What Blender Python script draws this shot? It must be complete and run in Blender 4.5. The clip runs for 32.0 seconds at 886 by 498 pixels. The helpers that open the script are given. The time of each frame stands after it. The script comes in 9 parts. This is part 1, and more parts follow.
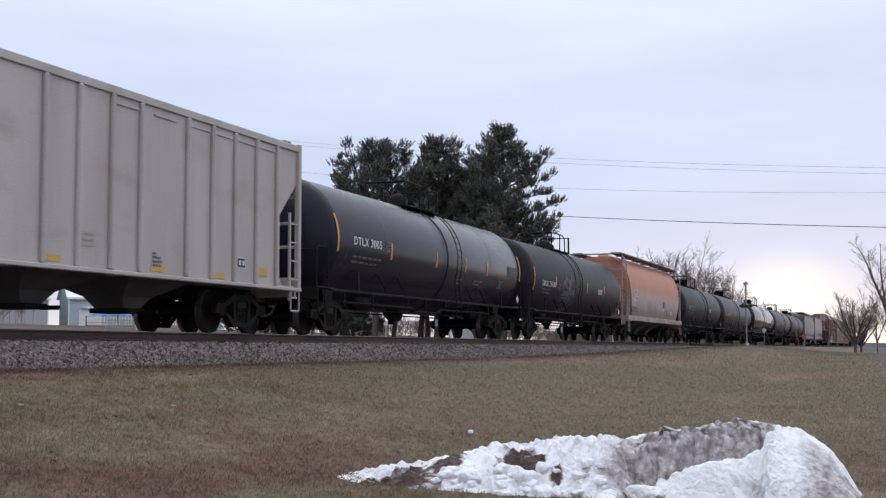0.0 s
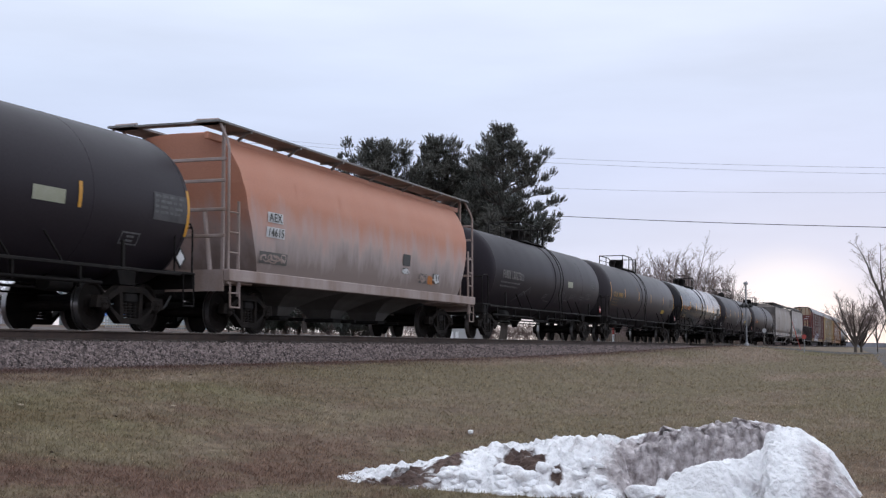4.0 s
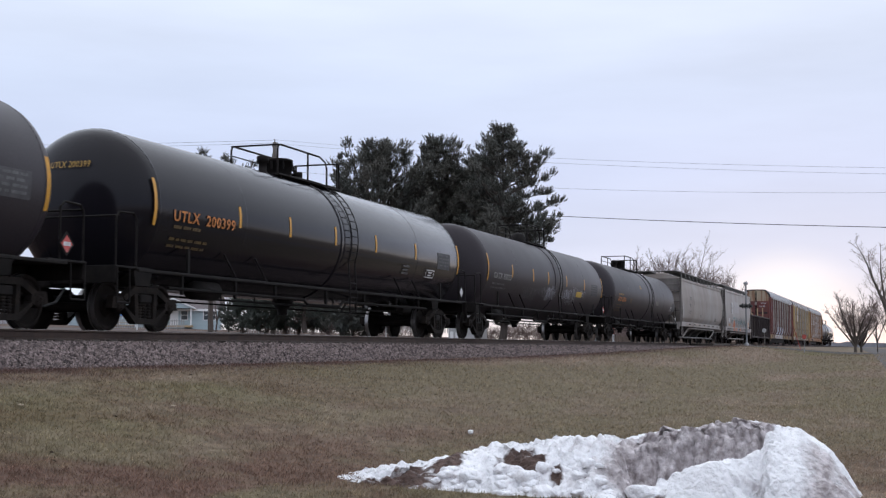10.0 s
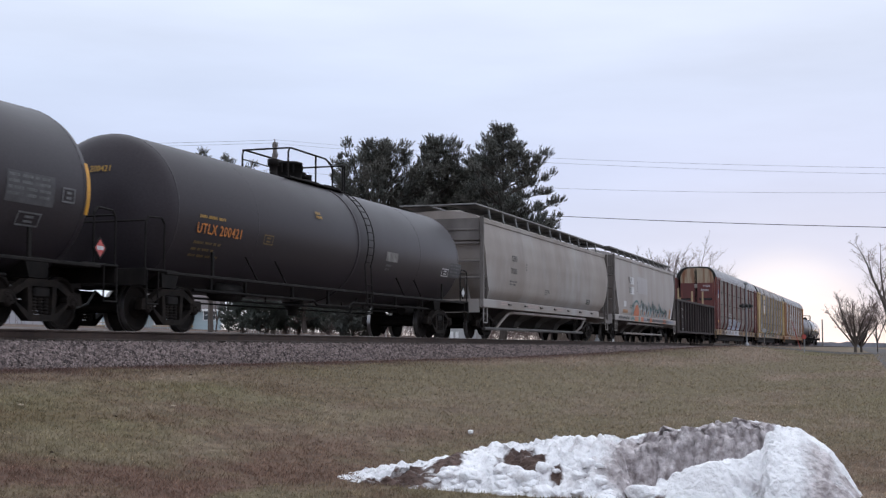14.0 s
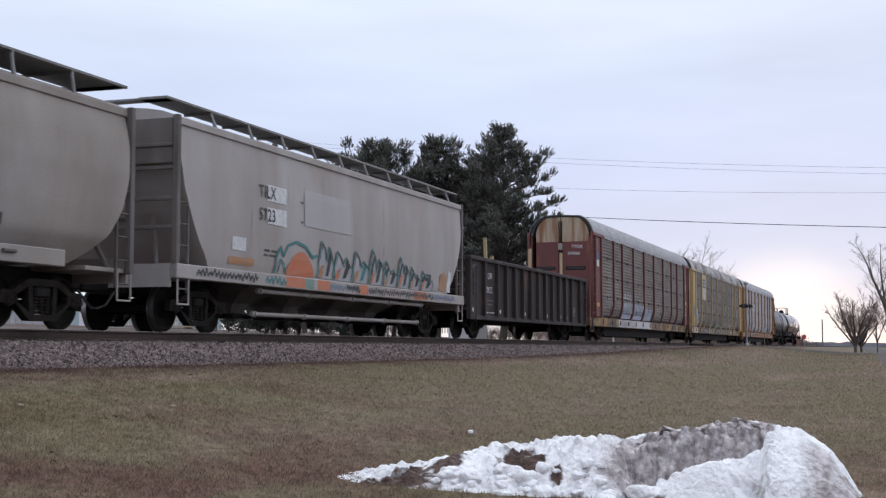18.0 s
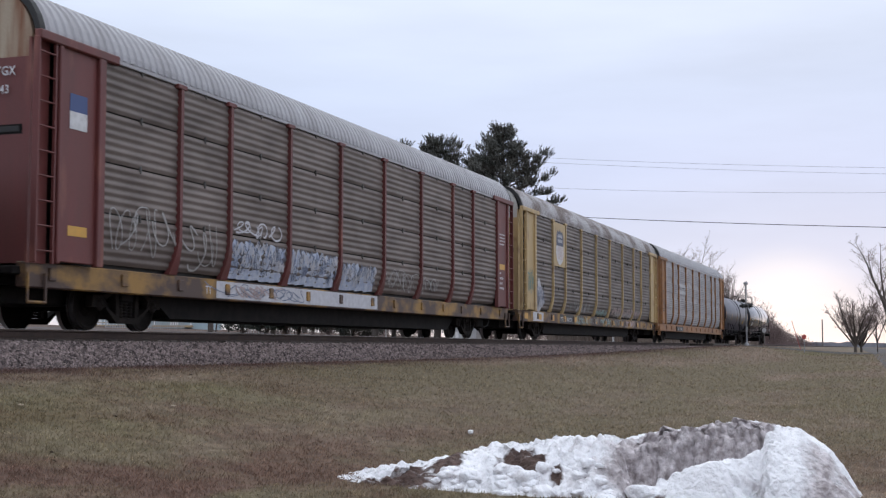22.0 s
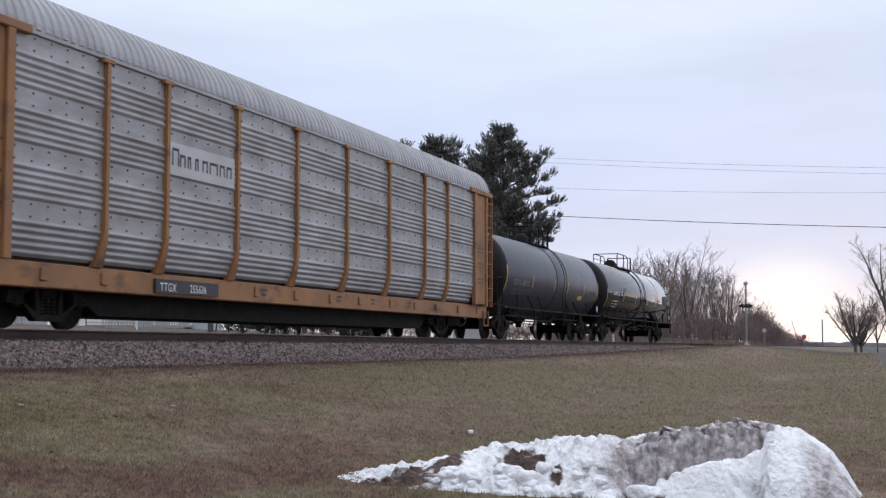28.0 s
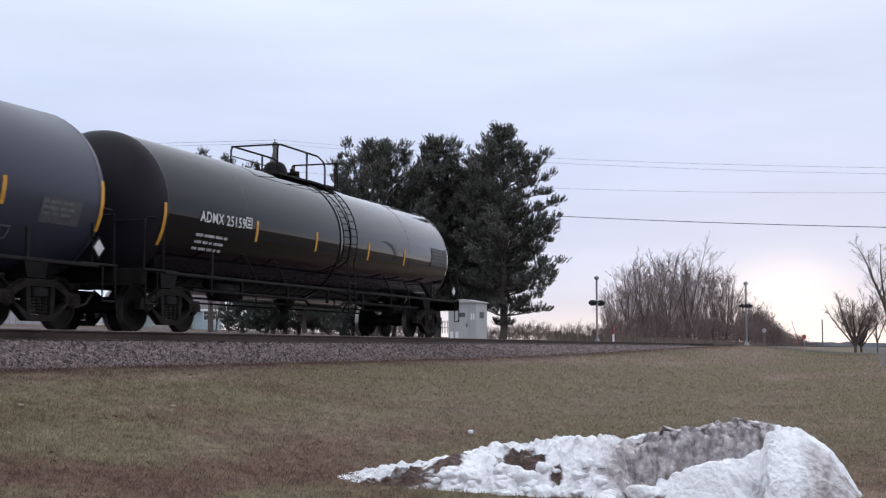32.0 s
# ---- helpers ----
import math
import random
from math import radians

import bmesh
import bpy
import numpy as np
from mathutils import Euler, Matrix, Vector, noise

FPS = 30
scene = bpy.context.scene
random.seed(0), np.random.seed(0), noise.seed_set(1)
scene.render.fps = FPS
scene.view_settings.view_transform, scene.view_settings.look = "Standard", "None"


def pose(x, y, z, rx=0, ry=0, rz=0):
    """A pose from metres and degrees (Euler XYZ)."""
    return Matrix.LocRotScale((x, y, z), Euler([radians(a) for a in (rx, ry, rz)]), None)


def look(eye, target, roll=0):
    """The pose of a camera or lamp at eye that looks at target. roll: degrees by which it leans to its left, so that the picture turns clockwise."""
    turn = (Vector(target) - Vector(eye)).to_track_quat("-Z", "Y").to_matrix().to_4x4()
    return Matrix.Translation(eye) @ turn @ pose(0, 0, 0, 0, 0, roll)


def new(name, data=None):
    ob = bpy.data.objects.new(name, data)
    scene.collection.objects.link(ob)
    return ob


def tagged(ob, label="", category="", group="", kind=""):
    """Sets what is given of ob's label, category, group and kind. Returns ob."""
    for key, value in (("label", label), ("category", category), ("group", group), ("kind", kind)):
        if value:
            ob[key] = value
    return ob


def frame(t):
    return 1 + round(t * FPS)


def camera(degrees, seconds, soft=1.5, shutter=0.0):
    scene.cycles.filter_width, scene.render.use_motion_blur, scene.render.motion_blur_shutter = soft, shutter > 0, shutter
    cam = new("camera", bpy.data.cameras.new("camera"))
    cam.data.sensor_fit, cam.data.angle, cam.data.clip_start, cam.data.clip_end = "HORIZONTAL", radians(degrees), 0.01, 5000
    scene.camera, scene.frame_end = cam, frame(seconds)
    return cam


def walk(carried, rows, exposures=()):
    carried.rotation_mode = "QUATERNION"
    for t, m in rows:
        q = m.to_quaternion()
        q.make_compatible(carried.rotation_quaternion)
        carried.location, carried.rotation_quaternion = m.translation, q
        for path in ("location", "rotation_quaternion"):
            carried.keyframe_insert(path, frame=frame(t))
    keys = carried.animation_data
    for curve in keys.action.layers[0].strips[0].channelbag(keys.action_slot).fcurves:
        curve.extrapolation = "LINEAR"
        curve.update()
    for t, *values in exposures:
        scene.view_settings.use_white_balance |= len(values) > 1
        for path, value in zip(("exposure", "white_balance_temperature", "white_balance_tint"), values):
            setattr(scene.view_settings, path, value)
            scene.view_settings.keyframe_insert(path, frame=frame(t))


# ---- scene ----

# World: x runs along the track (the train comes from +x), y away from the camera across it, z is up and 0 at the rail heads.
LENS, EYE, TURN, TILT = 36.68, (0.0, 0.0, -0.314), 19.18, 4.23
TRACK_Y = 14.737

cam = camera(LENS, 32.0, soft=1.25, shutter=0.14)
aim = (EYE[0] + math.cos(radians(TURN)) * math.cos(radians(TILT)), EYE[1] + math.sin(radians(TURN)) * math.cos(radians(TILT)), EYE[2] + math.sin(radians(TILT)))
walk(cam, [(0.0, look(EYE, aim)), (32.0, look(EYE, aim))])


def run(t):
    """Metres that the train has gone at t seconds, counted from 16 s; it slows down a little."""
    q = t - 16.0
    return 10.0823 * q - 0.009106 * q * q + 0.00001243 * q ** 3


# ---------------------------------------------------------------- world and sun
world = bpy.data.worlds.new("sky")
scene.world = world
world.use_nodes = True
wt = world.node_tree
wt.nodes.clear()


def wnode(kind, **values):
    n = wt.nodes.new(kind)
    for key, value in values.items():
        n.inputs[key].default_value = value
    return n


SUN_EL, SUN_AZ = 4.0, 3.0      # degrees; azimuth counted from +x towards +y
sky = wt.nodes.new("ShaderNodeTexSky")
sky.sky_type, sky.sun_disc = "NISHITA", False
sky.sun_elevation, sky.sun_rotation = radians(SUN_EL), radians(90 - SUN_AZ)
coords = wt.nodes.new("ShaderNodeTexCoord")
split = wt.nodes.new("ShaderNodeSeparateXYZ")
wt.links.new(coords.outputs["Generated"], split.inputs[0])
# overcast: a pale layer, warm and bright low in the west, lavender above, brighter overhead
rise = wt.nodes.new("ShaderNodeValToRGB")
cr = rise.color_ramp
cr.elements[0].position, cr.elements[0].color = 0.0, (0.98, 0.90, 0.86, 1)
cr.elements[1].position, cr.elements[1].color = 1.0, (1.28, 1.34, 1.48, 1)
for at, col in ((0.012, (0.86, 0.81, 0.83, 1)), (0.035, (0.675, 0.708, 0.845, 1)), (0.075, (0.625, 0.690, 0.882, 1)), (0.13, (0.60, 0.676, 0.898, 1)), (0.19, (0.64, 0.726, 0.93, 1)), (0.26, (0.745, 0.825, 1.0, 1)), (0.45, (0.90, 0.985, 1.17, 1))):
    e = cr.elements.new(at)
    e.color = col
wt.links.new(split.outputs["Z"], rise.inputs[0])
streak_map = wnode("ShaderNodeMapping", Scale=(1.6, 1.6, 9.0))
wt.links.new(coords.outputs["Generated"], streak_map.inputs[0])
clouds = wnode("ShaderNodeTexNoise", Scale=2.3, Detail=5.0, Roughness=0.5)
wt.links.new(streak_map.outputs[0], clouds.inputs[0])
cloud_ramp = wnode("ShaderNodeMapRange", **{"From Min": 0.3, "From Max": 0.7, "To Min": 0.93, "To Max": 1.06})
wt.links.new(clouds.outputs[0], cloud_ramp.inputs[0])
# glow round the low sun behind the clouds
toward = wnode("ShaderNodeVectorMath")
toward.operation = "DOT_PRODUCT"
toward.inputs[1].default_value = (math.cos(radians(4.8)) * math.cos(radians(0.4)), math.sin(radians(4.8)) * math.cos(radians(0.4)), math.sin(radians(0.4)))
wt.links.new(coords.outputs["Generated"], toward.inputs[0])
glow = wnode("ShaderNodeMapRange", **{"From Min": 0.9971, "From Max": 1.0, "To Min": 0.0, "To Max": 0.66})
glow.interpolation_type = "SMOOTHERSTEP"
wt.links.new(toward.outputs["Value"], glow.inputs[0])
glow_mix = wnode("ShaderNodeMix")
glow_mix.data_type = "RGBA"
wt.links.new(glow.outputs[0], glow_mix.inputs[0])
wt.links.new(rise.outputs[0], glow_mix.inputs[6])
glow_mix.inputs[7].default_value = (1.04, 1.0, 1.0, 1)
cloud_mul = wnode("ShaderNodeMix")
cloud_mul.data_type, cloud_mul.blend_type = "RGBA", "MULTIPLY"
cloud_mul.inputs[0].default_value = 1.0
wt.links.new(glow_mix.outputs[2], cloud_mul.inputs[6])
wt.links.new(cloud_ramp.outputs[0], cloud_mul.inputs[7])
bg_sky = wnode("ShaderNodeBackground", Strength=0.06)
wt.links.new(sky.outputs[0], bg_sky.inputs[0])
bg_cloud = wnode("ShaderNodeBackground", Strength=1.09)
wt.links.new(cloud_mul.outputs[2], bg_cloud.inputs[0])
both = wt.nodes.new("ShaderNodeMixShader")
both.inputs[0].default_value = 0.95
wt.links.new(bg_sky.outputs[0], both.inputs[1])
wt.links.new(bg_cloud.outputs[0], both.inputs[2])
wout = wt.nodes.new("ShaderNodeOutputWorld")
wt.links.new(both.outputs[0], wout.inputs[0])

sun = new("sun", bpy.data.lights.new("sun", "SUN"))
sun.data.energy, sun.data.angle, sun.data.color = 0.5, radians(150), (1.0, 0.98, 0.96)
sd = Vector((math.cos(radians(SUN_AZ)) * math.cos(radians(SUN_EL)), math.sin(radians(SUN_AZ)) * math.cos(radians(SUN_EL)), math.sin(radians(SUN_EL))))
sun.matrix_world = look(sd * 300, (0, 0, 0))


# ---------------------------------------------------------------- materials
def material(name, base, rough=0.6, metal=0.0, other=None, amount=0.5, scale=(3, 3, 3), detail=6.0, low=0.35, high=0.7,
             grain=0.0, grain_scale=60.0, bump=0.0, bump_scale=80.0, third=None, third_scale=(1, 1, 1), third_low=0.55, third_high=0.7,
             each=0.0, coat=0.0, world_space=False, rough_var=0.0, spec=0.5):
    """A surface of a base colour, stained with a second one by noise (scale stretches it), a third one in patches, fine grain and relief."""
    m = bpy.data.materials.new(name)
    m.use_nodes = True
    t = m.node_tree
    b = t.nodes["Principled BSDF"]
    b.inputs["Roughness"].default_value, b.inputs["Metallic"].default_value = rough, metal
    b.inputs["Specular IOR Level"].default_value = spec
    if coat:
        b.inputs["Coat Weight"].default_value, b.inputs["Coat Roughness"].default_value = coat, 0.08
    if world_space:
        src = t.nodes.new("ShaderNodeNewGeometry").outputs["Position"]
    else:
        src = t.nodes.new("ShaderNodeTexCoord").outputs["Object"]

    def noise_at(sc, det, lo, hi, k=1.0):
        mp = t.nodes.new("ShaderNodeMapping")
        mp.inputs["Scale"].default_value = sc
        t.links.new(src, mp.inputs[0])
        n = t.nodes.new("ShaderNodeTexNoise")
        n.inputs["Scale"].default_value, n.inputs["Detail"].default_value = 1.0, det
        t.links.new(mp.outputs[0], n.inputs[0])
        r = t.nodes.new("ShaderNodeMapRange")
        r.inputs["From Min"].default_value, r.inputs["From Max"].default_value, r.inputs["To Max"].default_value = lo, hi, k
        t.links.new(n.outputs[0], r.inputs[0])
        return r.outputs[0]

    def mixed(fac, a, c, kind="MIX"):
        x = t.nodes.new("ShaderNodeMix")
        x.data_type, x.blend_type = "RGBA", kind
        for sock, val in ((x.inputs[0], fac), (x.inputs[6], a), (x.inputs[7], c)):
            if isinstance(val, (tuple, list)):
                sock.default_value = (*val, 1)
            elif isinstance(val, float):
                sock.default_value = val
            else:
                t.links.new(val, sock)
        return x.outputs[2]

    col = tuple(base)
    if other:
        col = mixed(noise_at(scale, detail, low, high, amount), col, tuple(other))
    if third:
        col = mixed(noise_at(third_scale, 5.0, third_low, third_high), col, tuple(third))
    if grain:
        g = noise_at((grain_scale,) * 3, 3.0, 0.3, 0.7)
        rng = t.nodes.new("ShaderNodeMapRange")
        rng.inputs["To Min"].default_value, rng.inputs["To Max"].default_value = 1 - grain, 1 + grain
        t.links.new(g, rng.inputs[0])
        col = mixed(1.0, col, rng.outputs[0], "MULTIPLY")
    if each:
        info = t.nodes.new("ShaderNodeObjectInfo")
        rng = t.nodes.new("ShaderNodeMapRange")
        rng.inputs["To Min"].default_value, rng.inputs["To Max"].default_value = 1 - each, 1 + each
        t.links.new(info.outputs["Random"], rng.inputs[0])
        col = mixed(1.0, col, rng.outputs[0], "MULTIPLY")
    if isinstance(col, tuple):
        b.inputs["Base Color"].default_value = (*col, 1)
    else:
        t.links.new(col, b.inputs["Base Color"])
    if rough_var:
        rv = noise_at(scale, 5.0, 0.3, 0.7)
        rng = t.nodes.new("ShaderNodeMapRange")
        rng.inputs["To Min"].default_value, rng.inputs["To Max"].default_value = rough - rough_var, rough + rough_var
        t.links.new(rv, rng.inputs[0])
        t.links.new(rng.outputs[0], b.inputs["Roughness"])
    if bump:
        h = noise_at((bump_scale,) * 3, 4.0, 0.0, 1.0)
        bm_ = t.nodes.new("ShaderNodeBump")
        bm_.inputs["Strength"].default_value, bm_.inputs["Distance"].default_value = 1.0, bump
        t.links.new(h, bm_.inputs["Height"])
        t.links.new(bm_.outputs[0], b.inputs["Normal"])
    return m


STREAK = (1.6, 1.6, 0.35)
M_BLACK = material("black_tank_paint", (0.0125, 0.0118, 0.0195), 0.24, other=(0.021, 0.019, 0.029), amount=0.5, scale=(0.6, 0.6, 0.3), grain=0.12, grain_scale=25, rough_var=0.04, spec=0.15)
M_DULL = material("dull_black_tank_paint", (0.0225, 0.0183, 0.0235), 0.45, other=(0.029, 0.024, 0.029), amount=0.6, scale=(0.5, 0.5, 0.3), grain=0.12, grain_scale=25, rough_var=0.04, spec=0.09)
M_DUSTY = material("dusty_black_tank_paint", (0.034, 0.029, 0.0335), 0.42, other=(0.045, 0.038, 0.042), amount=0.6, scale=(0.5, 0.5, 0.3), grain=0.12, grain_scale=25, rough_var=0.04, spec=0.14)
M_GLOSS = material("glossy_black_tank_paint", (0.0095, 0.0085, 0.0115), 0.15, other=(0.013, 0.012, 0.016), amount=0.4, scale=STREAK, grain=0.1, rough_var=0.02, spec=0.20)
M_SHINY = material("freshly_washed_black_paint", (0.0045, 0.004, 0.006), 0.05, other=(0.007, 0.006, 0.008), amount=0.4, scale=STREAK, grain=0.1, rough_var=0.02, spec=0.22)
M_GREYTANK = material("charcoal_grey_tank_paint", (0.033, 0.036, 0.056), 0.34, other=(0.043, 0.046, 0.066), amount=0.5, scale=(0.6, 0.6, 0.3), grain=0.1, rough_var=0.04, spec=0.18)
M_HEAD = material("dull_black_head_cap", (0.012, 0.0105, 0.014), 0.5, other=(0.024, 0.021, 0.025), amount=0.5, scale=STREAK, grain=0.12, spec=0.12)
M_UNDER = material("grimy_black_underframe", (0.009, 0.008, 0.008), 0.7, other=(0.024, 0.020, 0.018), amount=0.6, scale=(5, 5, 5), grain=0.2, grain_scale=40, spec=0.12)
M_TRUCK = material("dusty_cast_steel", (0.012, 0.0105, 0.010), 0.85, other=(0.036, 0.028, 0.023), amount=0.7, scale=(4, 4, 4), grain=0.25, grain_scale=50, bump=0.004, bump_scale=60, spec=0.1)
M_WHEEL = material("dark_wheel_steel", (0.013, 0.011, 0.010), 0.85, 0.0, spec=0.08, other=(0.028, 0.021, 0.018), amount=0.5, scale=(6, 6, 6), grain=0.15)
M_TREAD = material("bright_rolled_wheel_tread", (0.30, 0.29, 0.29), 0.32, 0.9, other=(0.12, 0.11, 0.10), amount=0.4, scale=(8, 8, 8))
M_YELLOW = material("yellow_reflective_stripe", (0.64, 0.30, 0.02), 0.5, other=(0.35, 0.2, 0.03), amount=0.5, scale=(8, 8, 8), grain=0.1)
M_WHITE = material("white_stencil_paint", (0.62, 0.62, 0.63), 0.6, other=(0.3, 0.3, 0.3), amount=0.5, scale=(7, 7, 7), grain=0.1)
M_GHOST = material("faded_stencil_paint", (0.15, 0.15, 0.155), 0.7, other=(0.05, 0.05, 0.052), amount=0.8, scale=(7, 7, 7), grain=0.1)
M_GOLD = material("gold_stencil_paint", (0.40, 0.225, 0.025), 0.6, other=(0.16, 0.09, 0.025), amount=0.6, scale=(7, 7, 7), grain=0.1)
M_ORANGE = material("orange_stencil_paint", (0.60, 0.20, 0.03), 0.6, other=(0.2, 0.08, 0.03), amount=0.5, scale=(7, 7, 7), grain=0.1)
M_GOLDDIM = material("dim_gold_stencil_paint", (0.15, 0.095, 0.025), 0.65, other=(0.06, 0.04, 0.025), amount=0.7, scale=(7, 7, 7))
M_STENCIL = material("worn_white_stencil_paint", (0.30, 0.295, 0.29), 0.65, other=(0.12, 0.12, 0.12), amount=0.7, scale=(7, 7, 7))
M_SPRAYPALE = material("pale_bluish_spray_line", (0.33, 0.33, 0.37), 0.65, other=(0.16, 0.16, 0.18), amount=0.6, scale=(7, 7, 7))
M_DARKTEXT = material("black_stencil_paint", (0.03, 0.03, 0.03), 0.7, other=(0.12, 0.12, 0.11), amount=0.6, scale=(7, 7, 7))
M_HOPGREY = material("weathered_light_grey_paint", (0.45, 0.415, 0.39), 0.6, other=(0.34, 0.305, 0.28), amount=0.8, scale=(1.2, 1.2, 0.18), grain=0.07, grain_scale=30, third=(0.34, 0.30, 0.26), third_scale=(0.6, 0.6, 1.2), third_low=0.56, third_high=0.75)
M_HOPTAN = material("dusty_grey_hopper_paint", (0.29, 0.255, 0.232), 0.6, other=(0.185, 0.152, 0.13), amount=0.8, scale=(0.8, 0.8, 0.25), grain=0.07, grain_scale=30, third=(0.33, 0.315, 0.31), third_scale=(0.5, 0.5, 0.3), third_low=0.5, third_high=0.75)
M_HOPPALE = material("pale_grey_hopper_paint", (0.37, 0.345, 0.335), 0.6, other=(0.27, 0.23, 0.205), amount=0.8, scale=(0.9, 0.9, 0.2), grain=0.06, grain_scale=30, third=(0.30, 0.225, 0.19), third_scale=(0.35, 0.35, 0.5), third_low=0.58, third_high=0.8)
# hopper grey with grime and the shade under the cars put into it
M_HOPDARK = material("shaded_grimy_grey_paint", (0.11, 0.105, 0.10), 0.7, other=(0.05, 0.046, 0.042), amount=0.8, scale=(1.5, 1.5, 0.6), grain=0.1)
M_ROOFWALK = material("galvanized_grating", (0.22, 0.22, 0.22), 0.6, 0.3, other=(0.12, 0.11, 0.1), amount=0.6, scale=(3, 3, 3), grain=0.2)
M_GON = material("faded_brown_gondola_paint", (0.034, 0.026, 0.0265), 0.7, spec=0.18, other=(0.068, 0.055, 0.053), amount=0.7, scale=(1.6, 1.6, 0.4), grain=0.12, third=(0.10, 0.065, 0.048), third_scale=(1.3, 1.3, 0.6), third_low=0.6, third_high=0.72)
M_PATCH = material("chalky_grey_patch", (0.25, 0.24, 0.23), 0.8, other=(0.1, 0.09, 0.085), amount=0.8, scale=(5, 5, 5))
M_LUMBER = material("pale_sawn_lumber", (0.45, 0.33, 0.2), 0.75, other=(0.3, 0.21, 0.12), amount=0.6, scale=(14, 14, 1.5), grain=0.12)
M_RED = material("oxide_red_rack_paint", (0.135, 0.031, 0.028), 0.55, other=(0.085, 0.03, 0.026), amount=0.7, scale=(1.8, 1.8, 0.35), grain=0.1, third=(0.23, 0.08, 0.055), third_scale=(2, 2, 0.6), third_low=0.58, third_high=0.75)
M_RACKYEL = material("faded_yellow_rack_paint", (0.47, 0.335, 0.155), 0.55, other=(0.32, 0.23, 0.13), amount=0.7, scale=(1.8, 1.8, 0.35), grain=0.08, third=(0.20, 0.11, 0.055), third_scale=(1.4, 2.5, 1.2), third_low=0.58, third_high=0.74)
M_RACKORANGE = material("ochre_rack_paint", (0.32, 0.145, 0.05), 0.6, other=(0.20, 0.095, 0.042), amount=0.9, scale=(1.3, 1.3, 0.5), grain=0.1, third=(0.115, 0.055, 0.034), third_scale=(1.1, 2.5, 2.2), third_low=0.55, third_high=0.72)
M_PANELRED = material("grimy_galvanized_panel", (0.172, 0.140, 0.124), 0.6, 0.15, other=(0.084, 0.064, 0.055), amount=0.85, scale=(0.9, 0.9, 2.4), grain=0.1, grain_scale=40, each=0.1)
M_PANELYEL = material("dull_galvanized_panel", (0.160, 0.136, 0.122), 0.6, 0.15, other=(0.074, 0.058, 0.050), amount=0.85, scale=(0.9, 0.9, 2.4), grain=0.1, grain_scale=40, each=0.12)
M_PANELFER = material("bright_galvanized_panel", (0.34, 0.332, 0.342), 0.5, 0.25, other=(0.21, 0.195, 0.19), amount=0.85, scale=(1.1, 1.1, 3.0), grain=0.08, grain_scale=40, each=0.08)
M_RACKROOF = material("galvanized_roof_sheet", (0.36, 0.355, 0.37), 0.45, 0.3, other=(0.24, 0.23, 0.235), amount=0.7, scale=(1.5, 0.6, 0.6), grain=0.06)
M_RACKROOFOLD = material("weathered_roof_sheet", (0.40, 0.385, 0.39), 0.55, 0.15, other=(0.15, 0.115, 0.10), amount=0.95, scale=(0.7, 0.9, 1.4), low=0.42, high=0.62, grain=0.08)
M_RAIL = material("rail_steel", (0.038, 0.024, 0.019), 0.85, 0.0, other=(0.07, 0.040, 0.028), amount=0.6, scale=(5, 5, 5), grain=0.15)
M_RAILTOP = material("polished_rail_head", (0.45, 0.44, 0.43), 0.25, 1.0)
M_TIE = material("creosoted_tie_wood", (0.05, 0.04, 0.033), 0.85, other=(0.1, 0.085, 0.07), amount=0.6, scale=(3, 12, 12), grain=0.15, each=0.2)
M_BALLAST = material("crushed_pink_grey_stone", (0.14, 0.105, 0.10), 0.95, other=(0.06, 0.044, 0.041), amount=0.8, scale=(9, 9, 9), grain=0.3, grain_scale=24, bump=0.02, bump_scale=22, world_space=True)


